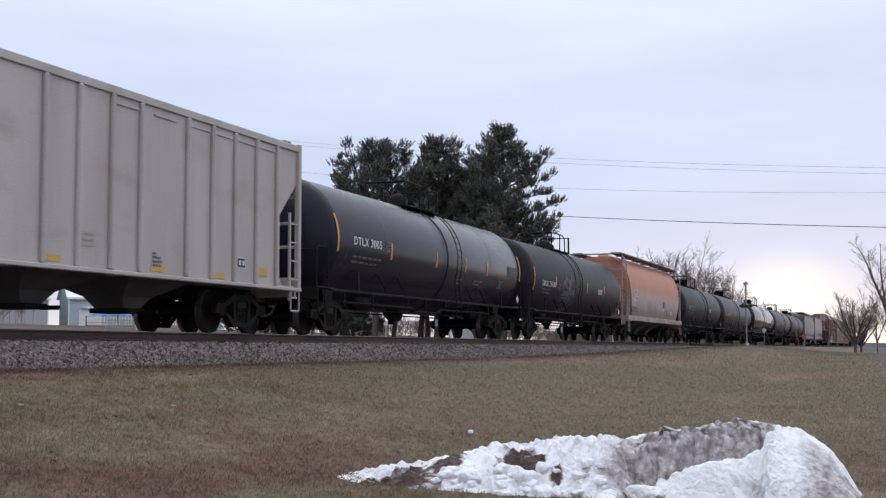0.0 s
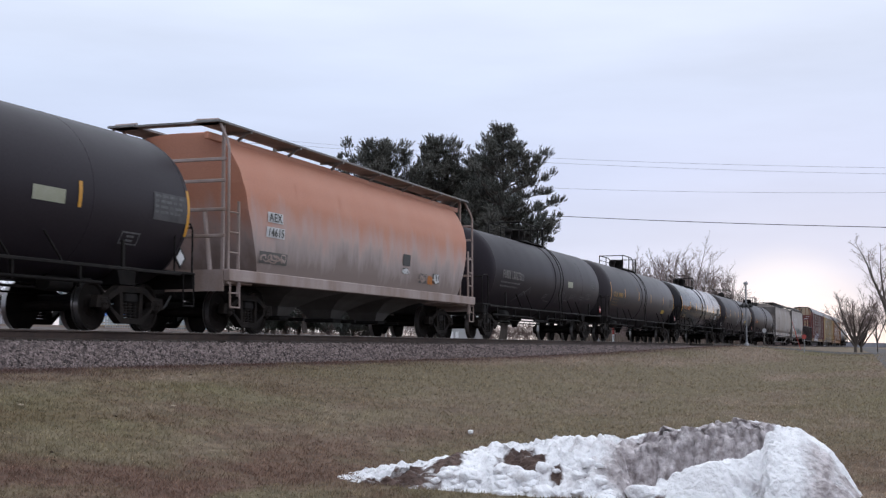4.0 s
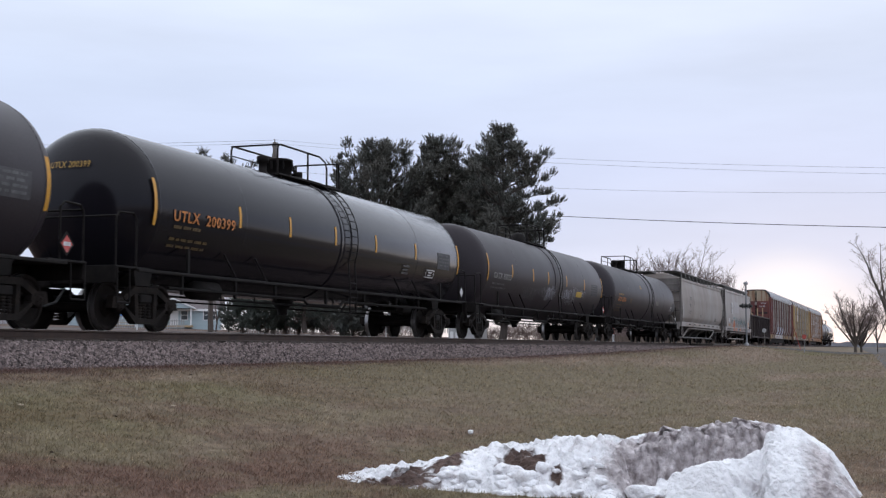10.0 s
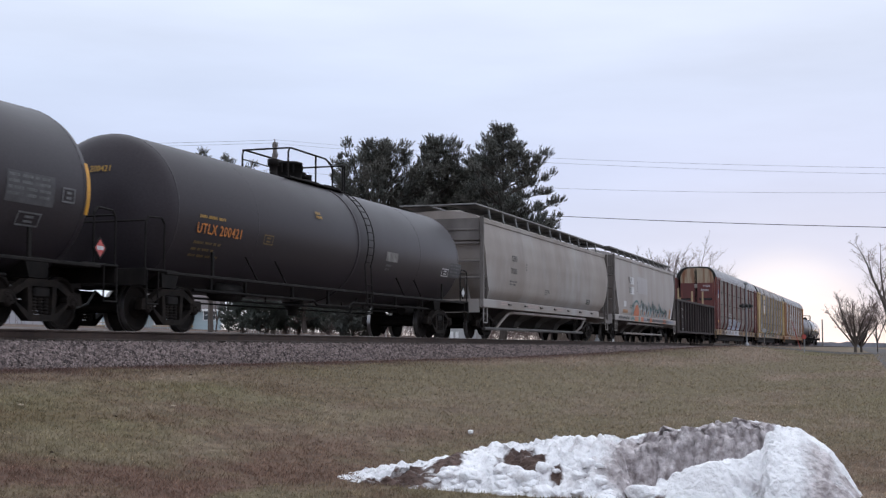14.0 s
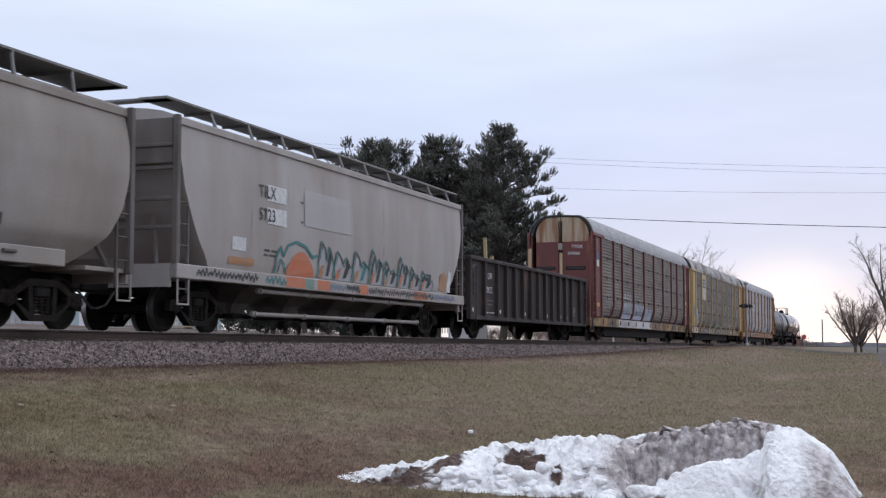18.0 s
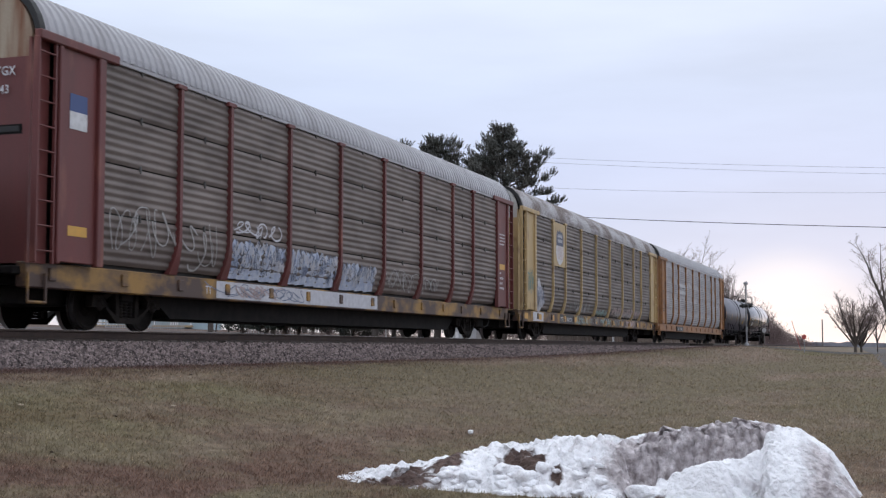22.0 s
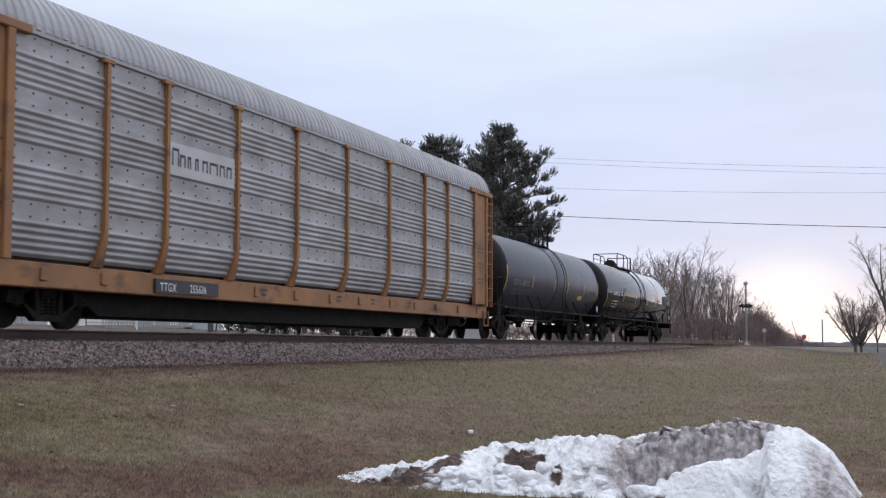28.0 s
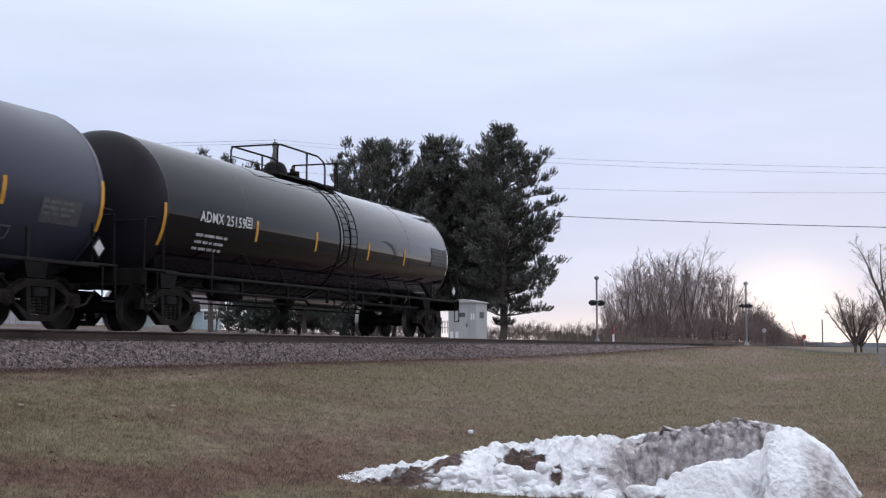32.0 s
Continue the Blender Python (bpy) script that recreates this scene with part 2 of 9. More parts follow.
def lawn_material(name, low, high):
    """Dormant turf by place: olive, straw and reddish-brown patches at three sizes; low and high spread single blades apart."""
    m = bpy.data.materials.new(name)
    m.use_nodes = True
    t = m.node_tree
    b = t.nodes["Principled BSDF"]
    b.inputs["Roughness"].default_value, b.inputs["Specular IOR Level"].default_value = 0.95, 0.15
    geo = t.nodes.new("ShaderNodeNewGeometry")

    def patches(sc, det, lo, hi, k, off):
        mp = t.nodes.new("ShaderNodeMapping")
        mp.inputs["Scale"].default_value, mp.inputs["Location"].default_value = sc, (off, off * 0.7, 0)
        t.links.new(geo.outputs["Position"], mp.inputs[0])
        n = t.nodes.new("ShaderNodeTexNoise")
        n.inputs["Scale"].default_value, n.inputs["Detail"].default_value, n.inputs["Roughness"].default_value = 1.0, det, 0.6
        t.links.new(mp.outputs[0], n.inputs[0])
        r = t.nodes.new("ShaderNodeMapRange")
        r.interpolation_type = "SMOOTHSTEP"
        r.inputs["From Min"].default_value, r.inputs["From Max"].default_value, r.inputs["To Max"].default_value = lo, hi, k
        t.links.new(n.outputs[0], r.inputs[0])
        return r.outputs[0]

    def mixed(fac, a, c, kind="MIX"):
        x = t.nodes.new("ShaderNodeMix")
        x.data_type, x.blend_type = "RGBA", kind
        for sock, val in ((x.inputs[0], fac), (x.inputs[6], a), (x.inputs[7], c)):
            if isinstance(val, tuple):
                sock.default_value = (*val, 1)
            elif isinstance(val, float):
                sock.default_value = val
            else:
                t.links.new(val, sock)
        return x.outputs[2]

    col = mixed(patches((0.16, 0.30, 0.3), 5.0, 0.40, 0.62, 1.0, 3.0), (0.160, 0.124, 0.090), (0.192, 0.147, 0.110))
    col = mixed(patches((0.55, 0.9, 0.9), 5.0, 0.42, 0.66, 0.65, 11.0), col, (0.139, 0.102, 0.074))
    col = mixed(patches((0.06, 0.20, 0.2), 4.0, 0.44, 0.58, 0.85, 41.0), col, (0.134, 0.111, 0.069))
    # thinner, redder turf towards the road
    split_ = t.nodes.new("ShaderNodeSeparateXYZ")
    t.links.new(geo.outputs["Position"], split_.inputs[0])
    near = t.nodes.new("ShaderNodeMapRange")
    near.inputs["From Min"].default_value, near.inputs["From Max"].default_value = 24.0, 11.0
    t.links.new(split_.outputs["X"], near.inputs[0])
    mul = t.nodes.new("ShaderNodeMath")
    mul.operation = "MULTIPLY"
    t.links.new(near.outputs[0], mul.inputs[0])
    t.links.new(patches((0.45, 0.75, 0.8), 6.0, 0.40, 0.60, 1.0, 23.0), mul.inputs[1])
    col = mixed(mul.outputs[0], col, (0.117, 0.073, 0.055))
    col = mixed(patches((0.05, 0.12, 0.12), 3.0, 0.56, 0.70, 0.55, 57.0), col, (0.126, 0.124, 0.055))
    # soil and dead weeds at the toe of the ballast
    toe = t.nodes.new("ShaderNodeMapRange")
    toe.inputs["From Min"].default_value, toe.inputs["From Max"].default_value = TRACK_Y - 4.6, TRACK_Y - 3.5
    t.links.new(split_.outputs["Y"], toe.inputs[0])
    mul2 = t.nodes.new("ShaderNodeMath")
    mul2.operation = "MULTIPLY"
    t.links.new(toe.outputs[0], mul2.inputs[0])
    t.links.new(patches((0.5, 1.2, 1.0), 5.0, 0.30, 0.55, 1.0, 31.0), mul2.inputs[1])
    col = mixed(mul2.outputs[0], col, (0.085, 0.052, 0.044))
    tuft_ = t.nodes.new("ShaderNodeMapRange")
    tuft_.inputs["To Min"].default_value, tuft_.inputs["To Max"].default_value = 0.76, 1.26
    t.links.new(patches((4.5, 6.0, 5.0), 6.0, 0.3, 0.7, 1.0, 7.0), tuft_.inputs[0])
    col = mixed(1.0, col, tuft_.outputs[0], "MULTIPLY")
    fine = t.nodes.new("ShaderNodeMapRange")
    fine.inputs["To Min"].default_value, fine.inputs["To Max"].default_value = low, high
    if low > 0.9:
        few = t.nodes.new("ShaderNodeMath")
        few.operation = "POWER"
        few.inputs[1].default_value = 2.6
        t.links.new(geo.outputs["Random Per Island"], few.inputs[0])
        t.links.new(few.outputs[0], fine.inputs[0])
    else:
        t.links.new(patches((22.0, 26.0, 24.0), 3.0, 0.3, 0.7, 1.0, 1.0), fine.inputs[0])
    col = mixed(1.0, col, fine.outputs[0], "MULTIPLY")
    t.links.new(col, b.inputs["Base Color"])
    if low > 0.9:
        # thin blades let half of the light through
        thin = t.nodes.new("ShaderNodeBsdfTranslucent")
        t.links.new(col, thin.inputs["Color"])
        half_ = t.nodes.new("ShaderNodeMixShader")
        half_.inputs[0].default_value = 0.5
        t.links.new(b.outputs[0], half_.inputs[1])
        t.links.new(thin.outputs[0], half_.inputs[2])
        t.links.new(half_.outputs[0], t.nodes["Material Output"].inputs[0])
    return m


M_GRASS = lawn_material("dormant_lawn", 0.8, 1.15)
M_BLADE = lawn_material("dormant_grass_blade", 1.15, 2.8)
M_LUMP = material("gritty_snow_lump", (0.90, 0.90, 0.92), 0.7, other=(0.66, 0.62, 0.62), amount=0.9, scale=(7, 7, 7), low=0.45, high=0.7, grain=0.06, grain_scale=40, bump=0.03, bump_scale=25)
M_ASPHALT = material("worn_asphalt", (0.085, 0.080, 0.076), 1.0, spec=0.05, other=(0.12, 0.112, 0.105), amount=0.6, scale=(0.6, 0.6, 0.6), grain=0.2, grain_scale=30, world_space=True)
M_POLE = material("weathered_pole_wood", (0.21, 0.19, 0.172), 0.85, other=(0.09, 0.075, 0.065), amount=0.7, scale=(12, 12, 0.8), grain=0.1)
M_BARK = material("grey_brown_bark", (0.10, 0.082, 0.07), 0.9, other=(0.06, 0.048, 0.042), amount=0.7, scale=(6, 6, 1.5), grain=0.2)
M_TWIG = material("bare_reddish_twigs", (0.225, 0.172, 0.163), 0.9, other=(0.15, 0.118, 0.108), amount=0.7, scale=(0.3, 0.3, 0.3), grain=0.1)
M_NEEDLE = material("dark_pine_needles", (0.080, 0.086, 0.076), 0.7, other=(0.118, 0.106, 0.088), amount=0.8, scale=(0.5, 0.5, 0.5), grain=0.2, grain_scale=6)
M_SPRUCE = material("blue_green_spruce_needles", (0.070, 0.084, 0.074), 0.75, other=(0.10, 0.108, 0.090), amount=0.7, scale=(0.9, 0.9, 0.9), grain=0.2, grain_scale=6)
M_SIDING = material("pale_blue_siding", (0.40, 0.49, 0.52), 0.7, other=(0.34, 0.42, 0.45), amount=0.5, scale=(0.6, 0.6, 3), grain=0.04)
M_SIDINGW = material("off_white_siding", (0.43, 0.42, 0.44), 0.7, other=(0.36, 0.35, 0.37), amount=0.5, scale=(0.6, 0.6, 3), grain=0.04)
M_TRIM = material("white_painted_trim", (0.78, 0.78, 0.78), 0.6, other=(0.68, 0.68, 0.68), amount=0.4, scale=(2, 2, 2))
M_SHINGLE = material("grey_brown_roof_shingles", (0.16, 0.14, 0.14), 0.9, other=(0.11, 0.095, 0.095), amount=0.7, scale=(1.5, 1.5, 3), grain=0.2, grain_scale=12)
M_SNOWROOF = material("snow_covered_roof", (0.84, 0.86, 0.90), 0.6, other=(0.74, 0.76, 0.8), amount=0.5, scale=(1, 1, 1))
M_GLASS = material("dark_window_glass", (0.05, 0.06, 0.07), 0.08, coat=0.5)
M_TARP = material("bright_blue_tarpaulin", (0.035, 0.14, 0.48), 0.6, other=(0.06, 0.20, 0.58), amount=0.6, scale=(1, 1, 1))
M_CABINET = material("grey_bungalow_paint", (0.42, 0.42, 0.42), 0.5, other=(0.36, 0.35, 0.35), amount=0.5, scale=(1.5, 1.5, 0.5), grain=0.04)
M_GALV = material("galvanized_steel", (0.26, 0.26, 0.27), 0.5, 0.6, other=(0.33, 0.33, 0.33), amount=0.5, scale=(4, 4, 4))
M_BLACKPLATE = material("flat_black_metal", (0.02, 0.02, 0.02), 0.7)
M_WIRE = material("weathered_cable", (0.05, 0.05, 0.055), 0.7)
M_REDPOST = material("red_marker_paint", (0.36, 0.06, 0.05), 0.6)


def worn_salmon():
    """Faded orange-pink paint, chalked through to grey primer towards the sill in ragged streaks."""
    m = material("faded_salmon_paint", (0.47, 0.195, 0.120), 0.62, other=(0.50, 0.235, 0.155), amount=0.7, scale=(0.8, 0.8, 0.4), grain=0.06, grain_scale=30)
    t = m.node_tree
    b = t.nodes["Principled BSDF"]
    col = b.inputs["Base Color"].links[0].from_socket
    src = t.nodes.new("ShaderNodeTexCoord").outputs["Object"]
    parts_ = t.nodes.new("ShaderNodeSeparateXYZ")
    t.links.new(src, parts_.inputs[0])
    mp = t.nodes.new("ShaderNodeMapping")
    mp.inputs["Scale"].default_value = (1.3, 1.3, 0.35)
    t.links.new(src, mp.inputs[0])
    n = t.nodes.new("ShaderNodeTexNoise")
    n.inputs["Scale"].default_value, n.inputs["Detail"].default_value, n.inputs["Roughness"].default_value = 1.0, 7.0, 0.65
    t.links.new(mp.outputs[0], n.inputs[0])
    add = t.nodes.new("ShaderNodeMath")
    add.operation = "MULTIPLY_ADD"
    add.inputs[1].default_value = 2.2
    t.links.new(n.outputs[0], add.inputs[0])
    t.links.new(parts_.outputs["Z"], add.inputs[2])
    r = t.nodes.new("ShaderNodeMapRange")
    r.inputs["From Min"].default_value, r.inputs["From Max"].default_value = 4.05, 3.05
    t.links.new(add.outputs[0], r.inputs[0])
    mx = t.nodes.new("ShaderNodeMix")
    mx.data_type = "RGBA"
    t.links.new(r.outputs[0], mx.inputs[0])
    t.links.new(col, mx.inputs[6])
    mx.inputs[7].default_value = (0.42, 0.35, 0.335, 1)
    foot = t.nodes.new("ShaderNodeMapRange")
    foot.inputs["From Min"].default_value, foot.inputs["From Max"].default_value = 3.35, 2.65
    t.links.new(add.outputs[0], foot.inputs[0])
    mx2 = t.nodes.new("ShaderNodeMix")
    mx2.data_type = "RGBA"
    t.links.new(foot.outputs[0], mx2.inputs[0])
    t.links.new(mx.outputs[2], mx2.inputs[6])
    mx2.inputs[7].default_value = (0.215, 0.165, 0.148, 1)
    t.links.new(mx2.outputs[2], b.inputs["Base Color"])
    return m


M_SALMON = worn_salmon()
M_CHALK = material("chalky_worn_undercoat", (0.36, 0.29, 0.27), 0.7, other=(0.24, 0.17, 0.14), amount=0.9, scale=(1.4, 1.4, 0.5), grain=0.08, grain_scale=30, low=0.4, high=0.62)


# ---------------------------------------------------------------- mesh building
class Shape:
    """Collects vertices and faces of one mesh."""

    def __init__(self):
        self.v, self.f, self.s = [], [], []

    def add(self, verts, faces, smooth=False):
        k = len(self.v)
        self.v += [tuple(p) for p in verts]
        self.f += [tuple(i + k for i in f) for f in faces]
        self.s += [smooth] * len(faces)
        return self

    def box(self, x0, x1, y0, y1, z0, z1, cut=0.0):
        """A box; cut chamfers its edges."""
        if cut <= 0:
            p = [(x, y, z) for x in (x0, x1) for y in (y0, y1) for z in (z0, z1)]
            return self.add(p, [(0, 1, 3, 2), (4, 6, 7, 5), (0, 4, 5, 1), (2, 3, 7, 6), (0, 2, 6, 4), (1, 5, 7, 3)])
        cut = min(cut, 0.45 * (x1 - x0), 0.45 * (y1 - y0), 0.45 * (z1 - z0))
        p, idx = [], {}
        for i, x in enumerate((x0, x1)):
            for j, y in enumerate((y0, y1)):
                for k, z in enumerate((z0, z1)):
                    dx, dy, dz = (1, -1)[i] * cut, (1, -1)[j] * cut, (1, -1)[k] * cut
                    idx[i, j, k] = len(p)
                    p += [(x, y + dy, z + dz), (x + dx, y, z + dz), (x + dx, y + dy, z)]
        f = []
        q = lambda i, j, k, a: idx[i, j, k] + a
        for i in (0, 1):
            r = [q(i, 0, 0, 0), q(i, 0, 1, 0), q(i, 1, 1, 0), q(i, 1, 0, 0)]
            f.append(tuple(r if i == 0 else r[::-1]))
            r = [q(0, i, 0, 1), q(1, i, 0, 1), q(1, i, 1, 1), q(0, i, 1, 1)]
            f.append(tuple(r if i == 0 else r[::-1]))
            r = [q(0, 0, i, 2), q(0, 1, i, 2), q(1, 1, i, 2), q(1, 0, i, 2)]
            f.append(tuple(r if i == 0 else r[::-1]))
        for a in (0, 1):
            for b in (0, 1):
                s = (a + b) % 2
                r = [q(a, b, 0, 0), q(a, b, 0, 1), q(a, b, 1, 1), q(a, b, 1, 0)]
                f.append(tuple(r if s else r[::-1]))
                r = [q(a, 0, b, 0), q(a, 1, b, 0), q(a, 1, b, 2), q(a, 0, b, 2)]
                f.append(tuple(r if s else r[::-1]))
                r = [q(0, a, b, 1), q(0, a, b, 2), q(1, a, b, 2), q(1, a, b, 1)]
                f.append(tuple(r if s else r[::-1]))
                for k in (0, 1):
                    r = [q(a, b, k, 0), q(a, b, k, 1), q(a, b, k, 2)]
                    f.append(tuple(r if (a + b + k) % 2 else r[::-1]))
        return self.add(p, f)

    def tube(self, a, b, r, n=8, r2=None, cap=True):
        a, b = Vector(a), Vector(b)
        d = (b - a).normalized()
        u = d.orthogonal().normalized()
        w = d.cross(u)
        r2 = r if r2 is None else r2
        ring = [(math.cos(2 * math.pi * i / n), math.sin(2 * math.pi * i / n)) for i in range(n)]
        p = [a + (u * c + w * s) * r for c, s in ring] + [b + (u * c + w * s) * r2 for c, s in ring]
        self.add(p, [(i, (i + 1) % n, n + (i + 1) % n, n + i) for i in range(n)], True)
        if cap:
            self.add(p[:n], [tuple(range(n))[::-1]])
            self.add(p[n:], [tuple(range(n))])
        return self

    def path(self, pts, r, n=6):
        for a, b in zip(pts[:-1], pts[1:]):
            self.tube(a, b, r, n)
        return self

    def prism(self, outline, x0, x1, smooth=False):
        """A (y, z) outline, run along x and closed at both ends."""
        n = len(outline)
        p = [(x0, y, z) for y, z in outline] + [(x1, y, z) for y, z in outline]
        self.add(p, [(i, (i + 1) % n, n + (i + 1) % n, n + i) for i in range(n)], smooth)
        self.add(p[:n], [tuple(range(n))[::-1]])
        self.add(p[n:], [tuple(range(n))])
        return self

    def slab(self, outline, y0, y1):
        """An (x, z) outline, run along y and closed."""
        n = len(outline)
        p = [(x, y0, z) for x, z in outline] + [(x, y1, z) for x, z in outline]
        self.add(p, [(i, (i + 1) % n, n + (i + 1) % n, n + i) for i in range(n)])
        self.add(p[:n], [tuple(range(n))[::-1]])
        self.add(p[n:], [tuple(range(n))])
        return self

    def lathe(self, prof, axis="x", centre=(0, 0, 0), n=40, smooth=True):
        """(along, radius) pairs turned round an axis through centre."""
        p, f = [], []
        for a, r in prof:
            for i in range(n):
                c, s = r * math.cos(2 * math.pi * i / n), r * math.sin(2 * math.pi * i / n)
                p.append({"x": (a, c, s), "y": (s, a, c), "z": (c, s, a)}[axis])
        for k in range(len(prof) - 1):
            for i in range(n):
                f.append((k * n + i, k * n + (i + 1) % n, (k + 1) * n + (i + 1) % n, (k + 1) * n + i))
        p = [(x + centre[0], y + centre[1], z + centre[2]) for x, y, z in p]
        self.add(p, f, smooth)
        self.add(p[:n], [tuple(range(n))[::-1]], smooth)
        self.add(p[-n:], [tuple(range(n))], smooth)
        return self

    def mesh(self, name, mats):
        me = bpy.data.meshes.new(name)
        me.from_pydata(self.v, [], self.f)
        me.polygons.foreach_set("use_smooth", self.s)
        for m in (mats if isinstance(mats, (list, tuple)) else [mats]):
            me.materials.append(m)
        bm = bmesh.new()
        bm.from_mesh(me)
        if len(bm.faces) < 20000:
            bmesh.ops.recalc_face_normals(bm, faces=bm.faces)
            bm.to_mesh(me)
        bm.free()
        me.update()
        return me


def part(name, shape, mat_, parent=None, label="", at=(0, 0, 0)):
    """Links a shape (or a ready mesh) as one mesh object, under a thing or a part if one is given."""
    me = shape if isinstance(shape, bpy.types.Mesh) else shape.mesh(name, mat_)
    ob = new(name, me)
    ob.parent = parent
    ob.location = at
    return tagged(ob, label) if label else ob


def thing(name, label, category, at=(0, 0, 0), group="", turn=0.0):
    ob = new(name)
    ob.empty_display_size = 0.3
    ob.location = at
    ob.rotation_euler = (0, 0, radians(turn))
    return tagged(ob, label, category, group)


def text_shape(body, size, squeeze=1.0):
    """Flat letters as a Shape in the x-z plane, facing -y, with their left bottom corner at the origin."""
    cu = bpy.data.curves.new("letters", "FONT")
    cu.body, cu.size, cu.resolution_u, cu.offset = body, size, 3, 0.016 * size
    cu.space_character = 1.12
    ob = bpy.data.objects.new("letters", cu)
    scene.collection.objects.link(ob)
    me = bpy.data.meshes.new_from_object(ob.evaluated_get(bpy.context.evaluated_depsgraph_get()))
    s = Shape()
    s.add([(v.co.x * squeeze, 0.0, v.co.y) for v in me.vertices], [tuple(p.vertices) for p in me.polygons])
    bpy.data.objects.remove(ob)
    bpy.data.curves.remove(cu)
    bpy.data.meshes.remove(me)
    return s


def bent(shape, fn):
    """Moves every vertex of a shape through fn(x, y, z)."""
    shape.v = [fn(*p) for p in shape.v]
    return shape


# ---------------------------------------------------------------- ground
def smooth01(a, b, x):
    k = min(1.0, max(0.0, (x - a) / (b - a)))
    return k * k * (3 - 2 * k)


def lawn_height(x, y):
    """Ground height: a lawn that falls from the ballast towards the camera, and a gentle rise beyond the track."""
    toe = -0.62 + 0.44 * smooth01(32, 100, x)
    if y < TRACK_Y:
        low = -1.72 + 1.0 * smooth01(14, 120, x)
        k = smooth01(3.5, TRACK_Y - 3.0, y)
        h = low + (toe - low) * k
        h += 0.05 * noise.noise((x * 0.22, y * 0.3, 0.3)) * (1 - k)
    else:
        d = y - (TRACK_Y + 3.0)
        h = -0.45 + 0.036 * min(max(d, 0.0), 90.0) * (1 - smooth01(190, 330, x) * smooth01(120, 0, d))
        h += 0.2 * smooth01(60, 100, x) * (1 - smooth01(3, 20, d))
    return h


def build_ground():
    xs = [-4000, -1500, -500, -200, -80, -30] + [round(-10 + 0.8 * i, 2) for i in range(90)] + [64 + 3 * i for i in range(40)] + [200, 240, 300, 400, 600, 1000, 2000, 4500]
    ys = [-4000, -1500, -500, -200, -80, -30, -12, -6, -3] + [round(-1.5 + 0.5 * i, 2) for i in range(27)] + [TRACK_Y - 2.4, TRACK_Y, TRACK_Y + 2.4, 18, 20, 24, 30, 40, 55, 75, 100, 140, 200, 300, 500, 1000, 2000, 4500]
    s = Shape()
    n = len(ys)
    s.add([(x, y, lawn_height(x, y) - (0.08 if abs(y - TRACK_Y) < 2.5 else 0)) for x in xs for y in ys],
          [(i * n + j, (i + 1) * n + j, (i + 1) * n + j + 1, i * n + j + 1) for i in range(len(xs) - 1) for j in range(n - 1)], True)
    tagged(part("ground", s, M_GRASS), "dormant brown and green lawn sloping up to the track", "ground", kind="structure")


build_ground()


# ---------------------------------------------------------------- track
def build_track():
    s = Shape()
    xs = [-120 + 4 * i for i in range(130)]
    prof = lambda x: [(-2.85, lawn_height(x, TRACK_Y - 2.85) - 0.03), (-1.75, -0.27), (-0.95, -0.235), (0.95, -0.21), (1.75, -0.2), (3.1, -0.6)]
    n = 6
    s.add([(x, TRACK_Y + y, z) for x in xs for y, z in prof(x)], [(i * n + j, (i + 1) * n + j, (i + 1) * n + j + 1, i * n + j + 1) for i in range(len(xs) - 1) for j in range(n - 1)])
    bed = part("ballast_bed", s, M_BALLAST)
    tagged(bed, "pinkish grey crushed stone ballast bed under the rails", "ballast", kind="structure")
    for side in (-1, 1):
        y = TRACK_Y + side * 0.755
        r = [(y - 0.07, -0.172), (y + 0.07, -0.172), (y + 0.07, -0.16), (y + 0.012, -0.14), (y + 0.012, -0.045), (y + 0.036, -0.035), (y + 0.036, -0.004), (y - 0.036, -0.004), (y - 0.036, -0.035), (y - 0.012, -0.045), (y - 0.012, -0.14), (y - 0.07, -0.16)]
        rail = part("rail", Shape().prism(r, -120, 390), M_RAIL)
        tagged(rail, "rusty brown steel rail with a polished head", "rail", "rails of the track")
        part("rail_head", Shape().box(-120, 390, y - 0.034, y + 0.034, -0.004, 0.0), M_RAILTOP, rail, "polished running surface")
    tie = Shape().box(-0.115, 0.115, -1.3, 1.3, -0.36, -0.172, 0.01).mesh("tie", M_TIE)
    for i in range(200):
        part("tie", tie, None, bed, at=(8 + 0.53 * i, TRACK_Y + random.uniform(-0.03, 0.03), 0))


build_track()


# ---------------------------------------------------------------- trucks and couplers shared by all cars
WHEEL_R, AXLE = 0.457, 0.889
wheelsets_front, wheelsets_rear, cars = [], [], []


